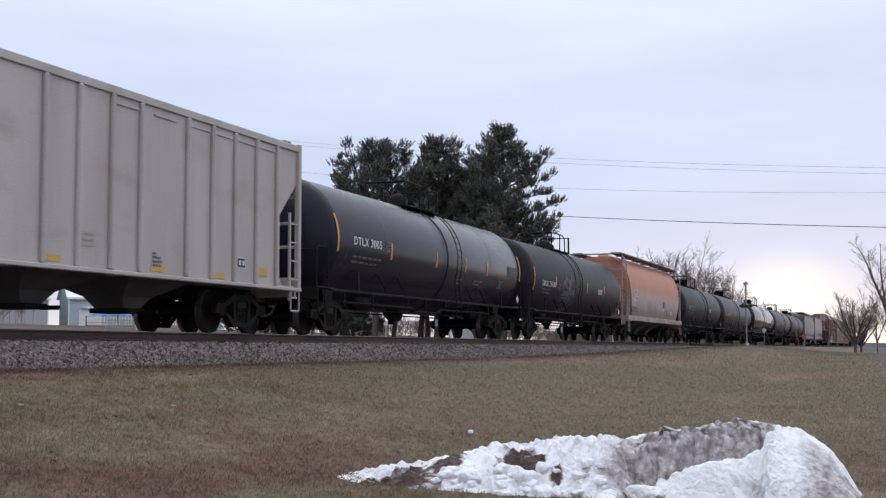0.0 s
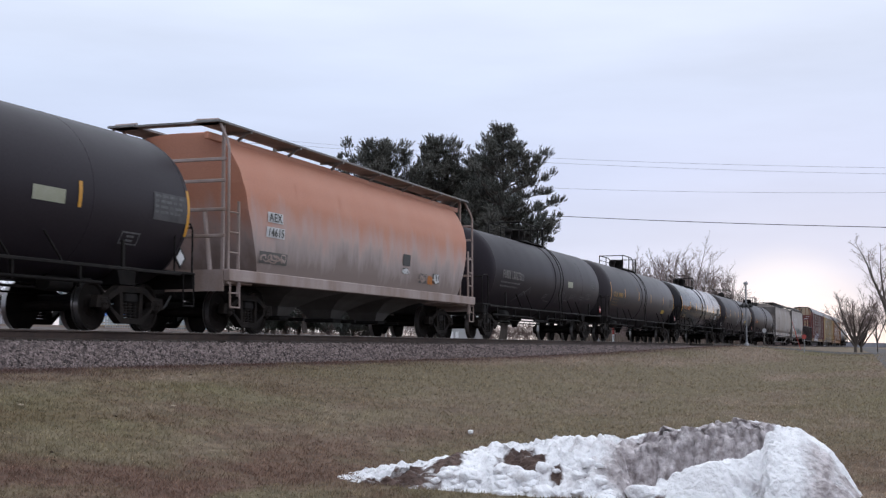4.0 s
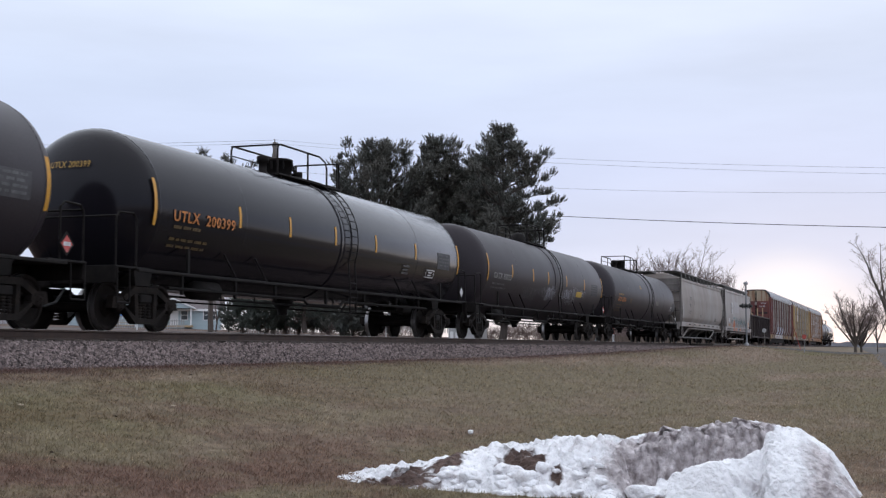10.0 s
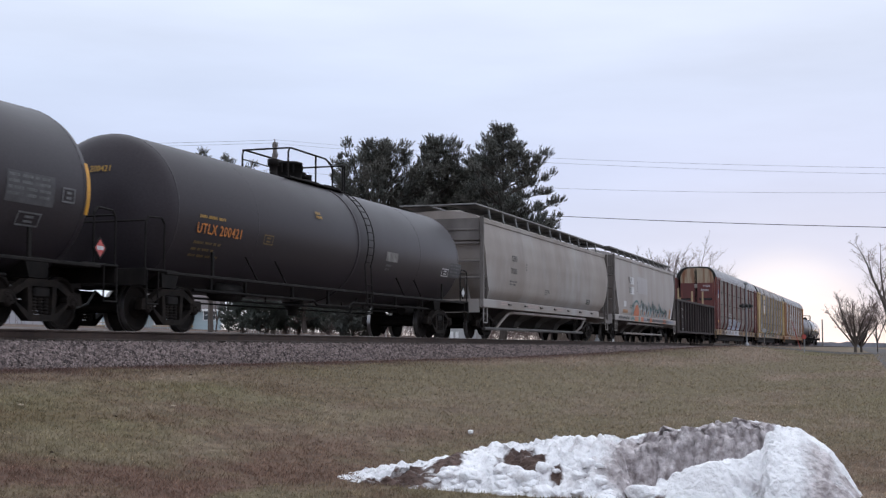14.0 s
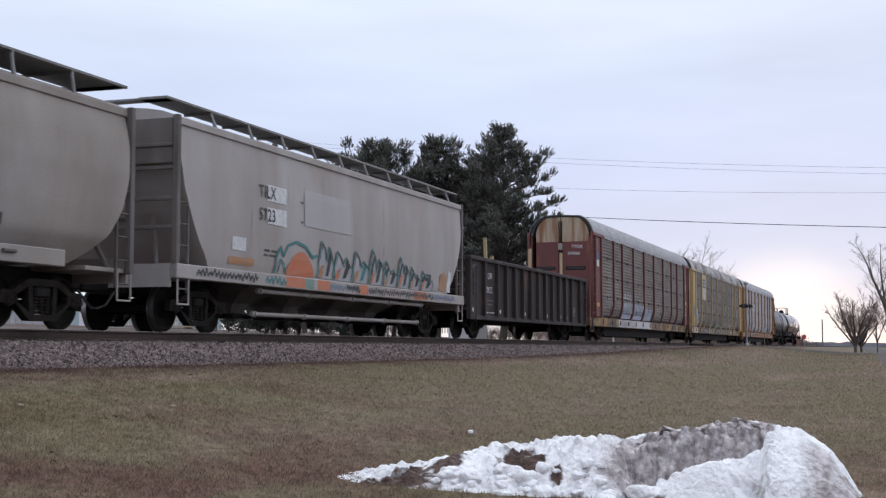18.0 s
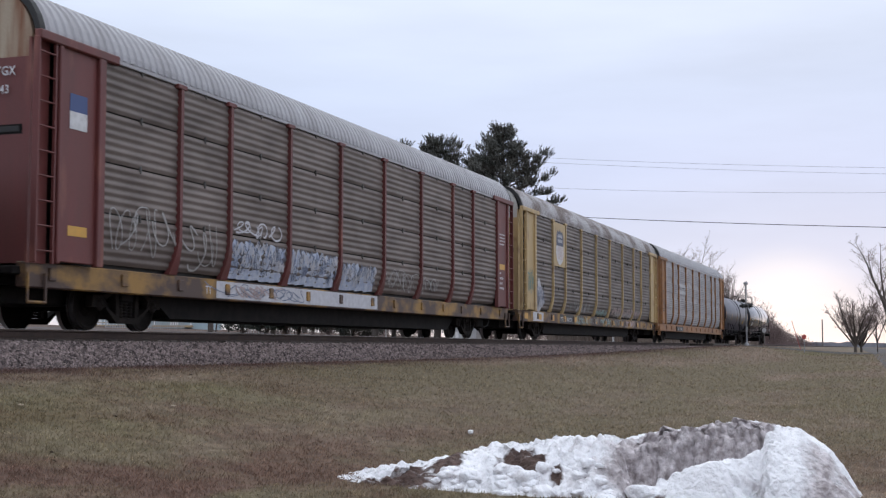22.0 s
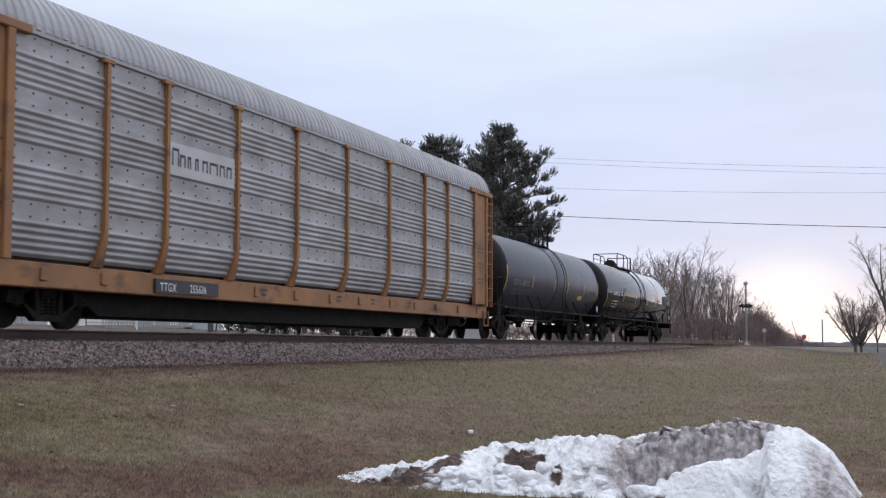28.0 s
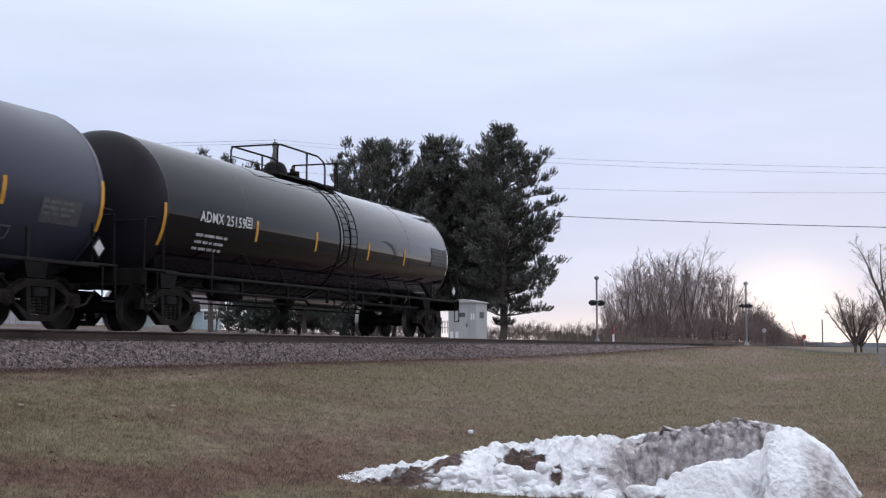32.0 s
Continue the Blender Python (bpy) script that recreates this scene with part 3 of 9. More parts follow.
def truck_meshes():
    """One freight-car truck with its middle at the origin, wheels on z = 0."""
    made = {}
    f = Shape()
    for y in (-1.0,):
        # frame as an outline with openings: built of bars
        f.slab([(-1.14, 0.42), (-1.10, 0.63), (-0.72, 0.63), (-0.68, 0.47), (-0.76, 0.40)], y - 0.07, y + 0.07)
        f.slab([(1.14, 0.42), (1.10, 0.63), (0.72, 0.63), (0.68, 0.47), (0.76, 0.40)], y - 0.07, y + 0.07)
        f.slab([(-0.80, 0.63), (-0.40, 0.83), (0.40, 0.83), (0.80, 0.63), (0.72, 0.55), (0.38, 0.71), (-0.38, 0.71), (-0.72, 0.55)], y - 0.08, y + 0.08)
        f.slab([(-0.76, 0.52), (-0.66, 0.42), (-0.32, 0.24), (0.32, 0.24), (0.66, 0.42), (0.76, 0.52), (0.70, 0.38), (0.36, 0.13), (-0.36, 0.13), (-0.70, 0.38)], y - 0.08, y + 0.08)
        f.slab([(-0.40, 0.74), (-0.29, 0.74), (-0.25, 0.20), (-0.36, 0.20)], y - 0.07, y + 0.07)
        f.slab([(0.40, 0.74), (0.29, 0.74), (0.25, 0.20), (0.36, 0.20)], y - 0.07, y + 0.07)
    made["side_frame"] = f.mesh("side_frame", M_TRUCK)
    g = Shape()
    for x in (-0.16, 0.0, 0.16):
        for k in range(5):
            g.lathe([(0.25 + 0.055 * k, 0.055), (0.275 + 0.055 * k, 0.072), (0.30 + 0.055 * k, 0.055)], "z", (x, -1.0, 0), 10)
    made["spring_nest"] = g.mesh("spring_nest", M_TRUCK)
    b = Shape().box(-0.21, 0.21, -1.08, 1.08, 0.52, 0.70, 0.03).lathe([(0.68, 0.24), (0.80, 0.22)], "z", (0, 0, 0), 20)
    b.box(-0.62, -0.55, -0.9, 0.9, 0.36, 0.46, 0.01).box(0.55, 0.62, -0.9, 0.9, 0.36, 0.46, 0.01)
    made["bolster"] = b.mesh("truck", M_UNDER)
    w = Shape()
    for s in (-1, 1):
        y = s * 0.755
        prof = [(-0.085, 0.12), (-0.085, 0.40), (-0.065, 0.485), (-0.038, 0.485), (-0.03, 0.462), (0.06, 0.452), (0.065, 0.40), (0.03, 0.37), (0.005, 0.20), (0.055, 0.15), (0.055, 0.10)]
        w.lathe([(y + s * a, r) for a, r in prof], "y", (0, 0, 0), 40, False)
        w.lathe([(s * 0.86, 0.075), (s * 0.90, 0.115), (s * 1.05, 0.115), (s * 1.08, 0.10), (s * 1.085, 0.05)], "y", (0, 0, 0), 14)
        for k in range(3):
            a = 2 * math.pi * k / 3
            w.tube((0.055 * math.cos(a), s * 1.08, 0.055 * math.sin(a)), (0.055 * math.cos(a), s * 1.10, 0.055 * math.sin(a)), 0.017, 6)
    w.tube((0, -0.95, 0), (0, 0.95, 0), 0.08, 14)
    me = w.mesh("wheelset", [M_WHEEL, M_TREAD])
    for f_ in me.polygons:
        c = f_.center
        if math.hypot(c.x, c.z) > 0.44 and abs(f_.normal.y) < 0.6:
            f_.material_index = 1
    made["wheelset"] = me
    c = Shape().box(-0.13, 0.13, -1.08, -0.90, 0.53, 0.60, 0.015)
    made["adapter"] = c.mesh("bearing_adapter", M_TRUCK)
    return made


TRUCK = truck_meshes()


def truck(car, x):
    t = part("truck", TRUCK["bolster"], None, car, "dusty cast steel truck with four wheels", (x, 0, 0))
    for s in (0, 180):
        for nm in ("side_frame", "spring_nest"):
            o = part(nm, TRUCK[nm], None, t)
            o.rotation_euler = (0, 0, radians(s))
    for sx, group in ((-1, wheelsets_front), (1, wheelsets_rear)):
        group.append(part("wheelset", TRUCK["wheelset"], None, t, at=(sx * AXLE, 0, WHEEL_R)))
        for sy in (0, 180):
            a = part("bearing_adapter", TRUCK["adapter"], None, t, at=(sx * AXLE, 0, 0))
            a.rotation_euler = (0, 0, radians(sy))
    return t


def couplers(car, x0, x1, reach=0.55):
    for x, s in ((x0, 1), (x1, -1)):
        c = Shape().box(min(x, x + s * 0.9), max(x, x + s * 0.9), -0.09, 0.09, 0.78, 0.95, 0.02)
        c.box(min(x - s * 0.06, x + s * 0.22), max(x - s * 0.06, x + s * 0.22), -0.16, 0.12, 0.74, 1.0, 0.04)
        part("coupler", c, M_UNDER, car)
        h = Shape().path([(x + s * 0.6, -0.3, 0.75), (x + s * 0.3, -0.32, 0.5), (x + s * 0.05, -0.25, 0.42), (x - s * 0.02, -0.12, 0.48)], 0.025, 6)
        part("air_hose", h, M_BLACKPLATE, car)


def car_base(name, label, category, x0, x1, truck_in):
    """An Empty on the track under the middle of the car; parts are placed from there."""
    mid = 0.5 * (x0 + x1)
    car = thing(name, label, category, (mid, TRACK_Y, 0), "cars of the freight train")
    half = 0.5 * (x1 - x0)
    truck(car, -half + truck_in)
    truck(car, half - truck_in)
    couplers(car, -half, half)
    cars.append((car, mid))
    return car, half


def ladder(car, x, y, z0, z1, width, rungs, mat_, along="x", name="ladder", r=0.018):
    """Two stiles and rungs; along: the way in which the rungs run."""
    s = Shape()
    dx, dy = (width, 0) if along == "x" else (0, width)
    s.box(x - 0.02, x + 0.02, y - 0.02, y + 0.02, z0, z1).box(x + dx - 0.02, x + dx + 0.02, y + dy - 0.02, y + dy + 0.02, z0, z1)
    ob = part(name, s, mat_, car)
    for i in range(rungs):
        z = z0 + (i + 0.5) * (z1 - z0) / rungs
        part("rung", Shape().tube((x, y, z), (x + dx, y + dy, z), r, 6), mat_, ob)
    return ob


# ---------------------------------------------------------------- tank cars
TANK_R, TANK_Z = 1.52, 2.37


def on_tank(x, y, z, out=0.028, r=TANK_R):
    """A point of a flat drawing at height z, laid on the near side of the shell."""
    h = z - TANK_Z
    a = h / r
    return (x, -(r + out + y) * math.cos(a), TANK_Z + (r + out + y) * math.sin(a))


def tank_patch(x0, x1, z0, z1, out=0.012, n=6):
    s = Shape()
    p = []
    for i in range(n + 1):
        z = z0 + (z1 - z0) * i / n
        p += [on_tank(x0, 0, z, out), on_tank(x1, 0, z, out)]
    return s.add(p, [(2 * i, 2 * i + 1, 2 * i + 3, 2 * i + 2) for i in range(n)])


def tank_text(car, body, x, z, cap, width, mat_, name="lettering"):
    """Letters of a given height and overall width, laid on the shell."""
    s = text_shape(body, 1.0)
    x0, x1 = min(v[0] for v in s.v), max(v[0] for v in s.v)
    z1 = max(v[2] for v in s.v)
    bent(s, lambda a, b, c: on_tank(x + (a - x0) / (x1 - x0) * width, 0, z + c / z1 * cap))
    # initials and number as two parts, cut at the widest gap
    xs = sorted({round(v[0], 4) for v in s.v})
    cut = max(zip(xs[:-1], xs[1:]), key=lambda g: g[1] - g[0])
    for first in (True, False):
        w = Shape()
        for f in s.f:
            if (s.v[f[0]][0] <= cut[0] + 1e-3) == first:
                w.add([s.v[i] for i in f], [tuple(range(len(f)))])
        ob = part(name, w, mat_, car)
    return ob


def frame_mark(car, x0, x1, z0, z1, mat_, w=0.03):
    """A small stencilled frame with a sign inside."""
    s = Shape()
    q, h = x1 - x0, z1 - z0
    for a, b, c, d in ((x0, x1, z0, z0 + w), (x0, x1, z1 - w, z1), (x0, x0 + w, z0, z1), (x1 - w, x1, z0, z1), (x0 + 0.3 * q, x1 - 0.3 * q, z0 + 0.25 * h, z0 + 0.42 * h), (x0 + 0.3 * q, x1 - 0.3 * q, z0 + 0.58 * h, z0 + 0.75 * h)):
        s.add([on_tank(a, 0, c), on_tank(b, 0, c), on_tank(b, 0, d), on_tank(a, 0, d)], [(0, 1, 2, 3)])
    return part("stencil", s, mat_, car)


def words(width, rng):
    """Word lengths that fill a row."""
    out, a = [], 0.0
    while a < width - 0.12:
        w = min(rng.choice((0.12, 0.2, 0.28, 0.4)), width - a)
        out.append(w)
        a += w + 0.06
    return out


def bars(car, x, z, widths, h, gap, mat_, place, name="stencil"):
    """Writing too small to read: rows of words, each a run of letter-sized marks."""
    s = Shape()
    for r, row in enumerate(widths):
        a = x
        for w in row:
            zz = z - r * (h + gap)
            n = max(1, int(w / (0.95 * h))) if h < 0.1 else 1
            for i in range(n):
                x0, x1 = a + w * i / n, a + w * (i + (0.72 if n > 1 else 1.0)) / n
                s.add([place(x0, zz), place(x1, zz), place(x1, zz + h), place(x0, zz + h)], [(0, 1, 2, 3)])
            a += w + 0.06
    return tagged(part(name, s, mat_, car), kind="stuff")


def ribbon(s, pts, w, place):
    """A brush stroke along (x, z) points, laid on a surface by place(x, z)."""
    v = []
    for i, (x, z) in enumerate(pts):
        a, b = pts[max(i - 1, 0)], pts[min(i + 1, len(pts) - 1)]
        d = math.hypot(b[0] - a[0], b[1] - a[1]) or 1.0
        nx, nz = -(b[1] - a[1]) / d * w / 2, (b[0] - a[0]) / d * w / 2
        v += [place(x + nx, z + nz), place(x - nx, z - nz)]
    s.add(v, [(2 * i, 2 * i + 1, 2 * i + 3, 2 * i + 2) for i in range(len(pts) - 1)])


def scrawl(car, x0, x1, z0, z1, strokes, w, mat_, place, seed, name="spray_paint", label=""):
    """Looping spray-paint strokes inside a field."""
    rng = random.Random(seed)
    s = Shape()
    for k in range(strokes):
        cx = x0 + (x1 - x0) * (k + rng.random()) / strokes
        ph, turns = rng.uniform(0, 6.28), rng.uniform(0.8, 2.2)
        rx, rz = rng.uniform(0.12, 0.32) * (x1 - x0) ** 0.5, rng.uniform(0.25, 0.5) * (z1 - z0)
        cz = 0.5 * (z0 + z1) + rng.uniform(-0.15, 0.15) * (z1 - z0)
        pts = []
        for i in range(26):
            a = i / 25
            pts.append((cx + rx * (a - 0.5) * 1.6 + 0.5 * rx * math.sin(turns * 6.28 * a + ph), max(z0, min(z1, cz + rz * math.cos(turns * 5.2 * a + ph * 1.7)))))
        ribbon(s, pts, w * rng.uniform(0.6, 1.3), place)
    return tagged(part(name, s, mat_, car, label), kind="stuff")


M_DIMBLOCK = material("chalky_grey_stencil_ground", (0.075, 0.073, 0.078), 0.7, other=(0.035, 0.033, 0.036), amount=0.8, scale=(5, 5, 5), grain=0.15)


def tank_car(label, c0, c1, seam0, seam1, mat_, stripes, letters=None, dome=0.0, rail=(-2.3, 2.3), truck_in=2.1, head_mat=None, top="round", wide=0.0, ladder_at=0.55, strap=-0.6, small=None, block=None, boxes=(), placard=None):
    """Couplings at c0, c1 and head seams at seam0, seam1, all counted along the train."""
    car, half = car_base("tank_car", label, "tank car", c0, c1, truck_in)
    mid = 0.5 * (c0 + c1)
    a, b = seam0 - mid, seam1 - mid
    R = TANK_R + wide
    depth = 0.50 * R
    prof = []
    m = 9
    for i in range(m):
        k = 0.5 * math.pi * i / m
        prof.append((a - depth * math.cos(k), max(0.02, R * math.sin(k))))
    prof += [(a, R), (a + 0.02, R + 0.004), (0.5 * (a + b), R + 0.004), (b - 0.02, R + 0.004), (b, R)]
    for i in range(m - 1, -1, -1):
        k = 0.5 * math.pi * i / m
        prof.append((b + depth * math.cos(k), max(0.02, R * math.sin(k))))
    part("tank_shell", Shape().lathe(prof, "x", (0, wide, TANK_Z), 56), mat_, car)
    # thin dark cap laid over the head at the seam0 end
    if head_mat:
        hp = [(a - (depth + 0.012) * math.cos(0.5 * math.pi * i / m), max(0.02, (R + 0.012) * math.sin(0.5 * math.pi * i / m))) for i in range(m + 1)]
        part("head_shield", Shape().lathe(hp, "x", (0, wide, TANK_Z), 56), head_mat, car)
    # weld seams
    for x in (a + 0.02, a + (b - a) * 0.2, a + (b - a) * 0.8, b - 0.02):
        part("weld_seam", Shape().lathe([(x - 0.02, R + 0.003), (x - 0.01, R + 0.0075), (x + 0.01, R + 0.0075), (x + 0.02, R + 0.003)], "x", (0, wide, TANK_Z), 48), mat_, car)
    # middle band, ladder and safety cage
    lx = ladder_at
    part("jacket_band", Shape().lathe([(lx + strap - 0.06, R + 0.002), (lx + strap - 0.05, R + 0.022), (lx + strap + 0.05, R + 0.022), (lx + strap + 0.06, R + 0.002)], "x", (0, wide, TANK_Z), 56), mat_, car)
    lad = Shape()
    n = 14
    ang = [-0.35 + (1.35 + 0.35) * i / n for i in range(n + 1)]
    for dx in (-0.2, 0.2):
        lad.path([(lx + dx, -(R + 0.1) * math.cos(t), TANK_Z + (R + 0.1) * math.sin(t)) for t in ang], 0.015, 5)
        lad.path([(lx + dx, -(R + 0.1) * math.cos(ang[0]), TANK_Z + (R + 0.1) * math.sin(ang[0])), (lx + dx, -(R + 0.06), 1.0), (lx + dx, -(R + 0.04), 0.55)], 0.02, 5)
    lob = part("ladder", lad, M_UNDER, car)
    for i in range(n):
        t = ang[i] + 0.05
        part("rung", Shape().tube((lx - 0.2, -(R + 0.1) * math.cos(t), TANK_Z + (R + 0.1) * math.sin(t)), (lx + 0.2, -(R + 0.1) * math.cos(t), TANK_Z + (R + 0.1) * math.sin(t)), 0.012, 5), M_UNDER, lob)
    for z in (0.6, 0.95, 1.3):
        part("rung", Shape().tube((lx - 0.2, -(R + 0.05), z), (lx + 0.2, -(R + 0.05), z), 0.016, 5), M_UNDER, lob)
    # top fittings: manway, valve box, platform and railing
    zt = TANK_Z + R
    if top == "round":
        dprof = [(zt - 0.1, 0.30), (zt + 0.22, 0.30), (zt + 0.25, 0.27)] + [(zt + 0.25 + 0.16 * math.sin(q), 0.27 * math.cos(q)) for q in (0.3, 0.7, 1.1, 1.45)]
        dm = part("manway", Shape().lathe(dprof, "z", (dome, 0, 0), 22), M_UNDER, car)
    else:
        dm = part("manway", Shape().lathe([(zt - 0.1, 0.34), (zt + 0.40, 0.34), (zt + 0.40, 0.36), (zt + 0.46, 0.36), (zt + 0.48, 0.30)], "z", (dome, 0, 0), 22), M_UNDER, car)
        for q in range(8):
            part("bolt", Shape().tube((dome + 0.37 * math.cos(q * 0.785), 0.37 * math.sin(q * 0.785), zt + 0.2), (dome + 0.37 * math.cos(q * 0.785), 0.37 * math.sin(q * 0.785), zt + 0.4), 0.025, 6), M_UNDER, dm)
    part("valve", Shape().lathe([(zt - 0.1, 0.12), (zt + 0.16, 0.12), (zt + 0.16, 0.15), (zt + 0.22, 0.15)], "z", (dome + 0.85, -0.05, 0), 14).tube((dome + 0.85, -0.05, zt + 0.2), (dome + 0.85, -0.05, zt + 0.32), 0.05, 8), M_UNDER, car)
    if top == "round":
        part("relief_valve", Shape().lathe([(zt - 0.1, 0.09), (zt + 0.12, 0.09), (zt + 0.14, 0.06), (zt + 0.24, 0.05)], "z", (dome - 0.75, 0.1, 0), 12), M_UNDER, car)
    else:
        part("relief_valve", Shape().lathe([(zt - 0.1, 0.13), (zt + 0.05, 0.13), (zt + 0.06, 0.10), (zt + 0.28, 0.10), (zt + 0.29, 0.15), (zt + 0.44, 0.15), (zt + 0.46, 0.08)], "z", (dome - 0.85, 0.0, 0), 14), M_UNDER, car)
    part("vent_bank", Shape().box(dome + 0.55, dome + 1.45, -0.22, 0.22, zt - 0.06, zt + 0.12, 0.03).tube((dome + 1.2, 0.0, zt + 0.1), (dome + 1.2, 0.0, zt + 0.3), 0.09, 10), M_UNDER, car)
    x0, x1, hw, zr = rail[0], rail[1], 0.62, zt + 0.66
    plat = Shape().box(x0, x1, -hw - 0.05, -hw + 0.28, zt - 0.08, zt - 0.04, 0.006).box(x0, x1, hw - 0.28, hw + 0.05, zt - 0.08, zt - 0.04, 0.006)
    plat.box(x1 - 0.75, x1, -hw, hw, zt - 0.04, zt, 0.006)
    for x in (x0 + 0.2, 0.5 * (x0 + x1), x1 - 0.2):
        plat.box(x - 0.03, x + 0.03, -hw, hw, zt - 0.16, zt - 0.08)
    part("platform", plat, M_UNDER, car)
    rl = Shape()
    for y in (-hw, hw):
        rl.path([(x0, y, zt - 0.1), (x0, y, zr - 0.12), (x0 + 0.06, y, zr - 0.02), (x0 + 0.15, y, zr), (x1 - 1.2, y, zr), (x1 - 0.85, y, zr - 0.10), (x1 - 0.75, y, zr - 0.25), (x1 - 0.75, y, zt - 0.1)], 0.024, 6)
        rl.path([(0.5 * (x0 + x1) - 0.1, y, zr), (0.5 * (x0 + x1) - 0.1, y, zt - 0.1)], 0.024, 6)
        rl.path([(x1 - 0.1, y, zt - 0.1), (x1 - 0.1, y, zr - 0.06), (x1 + 0.02, y, zr - 0.02), (x1 + 0.05, y, zt - 0.1)], 0.024, 6)
        rl.path([(x0, y, zt + 0.42), (x1 - 0.75, y, zt + 0.42)], 0.016, 5) if y > 0 else None
    rl.path([(x0, -hw, zr - 0.02), (x0, hw, zr - 0.02)], 0.022, 6)
    rl.path([(x1 - 0.04, -hw, zr - 0.03), (x1 - 0.04, hw, zr - 0.03)], 0.022, 6)
    part("railing", rl, M_UNDER, car)
    # stub sills, body bolsters, running line and braces
    for s in (-1, 1):
        e = half - 0.45
        u = Shape().box(min(s * e, s * (half - 3.6)), max(s * e, s * (half - 3.6)), -0.3, 0.3, 0.82, 1.12, 0.02)
        u.slab([(s * (half - truck_in - 0.25), 0.86), (s * (half - truck_in + 0.25), 0.86), (s * (half - truck_in + 0.3), 1.25), (s * (half - truck_in - 0.4), 1.25)], -0.98, 0.98)
        u.box(min(s * e, s * (e - 0.08)), max(s * e, s * (e - 0.08)), -1.45, 1.45, 0.84, 1.14, 0.01)
        part("stub_sill", u, M_UNDER, car)
        part("end_platform", Shape().box(min(s * e, s * (e - 1.1)), max(s * e, s * (e - 1.1)), -1.47, 1.47, 1.12, 1.16, 0.008), M_UNDER, car)
        h = Shape()
        for y in (-1.42, 1.42):
            h.path([(s * (e - 0.05), y, 1.14), (s * (e - 0.05), y, 2.0), (s * (e - 0.14), y, 2.12), (s * (e - 0.6), y, 2.14), (s * (e - 0.72), y, 2.04), (s * (e - 0.72), y, 1.14)], 0.02, 6)
        h.path([(s * (e - 0.05), -1.42, 2.05), (s * (e - 0.05), 1.42, 2.05)], 0.018, 6)
        part("handrail", h, M_UNDER, car)
        for y in (-1.46, 1.46):
            part("sill_step", Shape().path([(s * (e - 0.05), y, 1.12), (s * (e - 0.05), y, 0.5), (s * (e - 0.45), y, 0.5), (s * (e - 0.45), y, 1.12)], 0.018, 5), M_UNDER, car)
        for q in (0.32, 0.6):
            xx = s * (half - truck_in - 1.2 - q * 5)
            for y in (-1, 1):
                part("brace", Shape().path([(xx, y * 1.5, 1.12), (xx - 0.35, y * 1.38, 1.62)], 0.022, 5), M_UNDER, car)
    for y in (-1.5, 1.5):
        part("running_line", Shape().box(-half + 1.1, half - 1.1, y - 0.035, y + 0.035, 1.07, 1.13, 0.01), M_UNDER, car)
    # bottom outlet and brake gear
    bo = Shape().lathe([(TANK_Z - R + 0.15, 0.3), (TANK_Z - R - 0.06, 0.26), (TANK_Z - R - 0.22, 0.12), (TANK_Z - R - 0.35, 0.12)], "z", (-0.3, 0, 0), 16)
    part("bottom_outlet", bo, M_UNDER, car)
    bg = Shape().tube((-half + 3, -0.4, 0.74), (half - 3, -0.4, 0.74), 0.025, 6).tube((-half + 3, 0.3, 0.68), (half - 3, 0.3, 0.68), 0.02, 6)
    for x in (-4.2, -2.6, 1.9, 3.4):
        bg.tube((x, -0.4, 0.74), (x, -0.4, 1.0), 0.02, 5)
    part("brake_rod", bg, M_UNDER, car)
    part("brake_cylinder", Shape().tube((half - 4.1, -0.55, 0.82), (half - 3.4, -0.55, 0.82), 0.14, 14).box(half - 3.3, half - 2.9, -0.75, -0.4, 0.68, 0.95, 0.02), M_UNDER, car)
    part("brake_wheel", Shape().lathe([(half - 0.62, 0.25), (half - 0.60, 0.28), (half - 0.57, 0.28), (half - 0.55, 0.25)], "x", (0, 0.5, 1.75), 20), M_UNDER, car)
    for u, z0, z1 in stripes:
        x = u - mid
        part("reflective_stripe", tank_patch(x - 0.05, x + 0.05, z0, z1), M_YELLOW, car)
    rng = random.Random(int(1000 + c0 * 10))
    near = lambda x, zz: on_tank(x, 0, zz)
    if letters:
        body, u, z, cap, width, lm = letters
        tank_text(car, body, u - mid, z, cap, width, lm)
    if small:
        u0, u1, zt_, rows_, sm = small
        bars(car, u0 - mid, zt_ - 0.05, [words((u1 - u0) * rng.uniform(0.75, 1.0), rng) for _ in range(rows_)], 0.055, 0.085, sm, near)
    if block:
        u0, u1, z0, z1, ground = block
        part("data_block", tank_patch(u0 - mid, u1 - mid, z0, z1, 0.009), M_DIMBLOCK if ground else mat_, car, "chalky rectangular data stencil")
        n = int((z1 - z0 - 0.03) / 0.1)
        bars(car, u0 - mid + 0.05, z1 - 0.09, [words(u1 - u0 - 0.15, rng) for _ in range(n)], 0.05, 0.05, M_GHOST, lambda x, zz: on_tank(x, 0, zz, 0.013))
    for u0, u1, z0, z1, fm in boxes:
        frame_mark(car, u0 - mid, u1 - mid, z0, z1, fm)
    # uprights that tie the end platform to the shell
    for s_ in (-1, 1):
        xg = s_ * (half - truck_in - 0.9)
        for y in (-1, 1):
            part("saddle_upright", Shape().box(xg - 0.045, xg + 0.045, min(y * 1.42, y * 1.47), max(y * 1.42, y * 1.47), 1.1, 1.62, 0.01), M_UNDER, car)
    # hazard placard in its holder
    px, pz = half - 1.05, 1.42
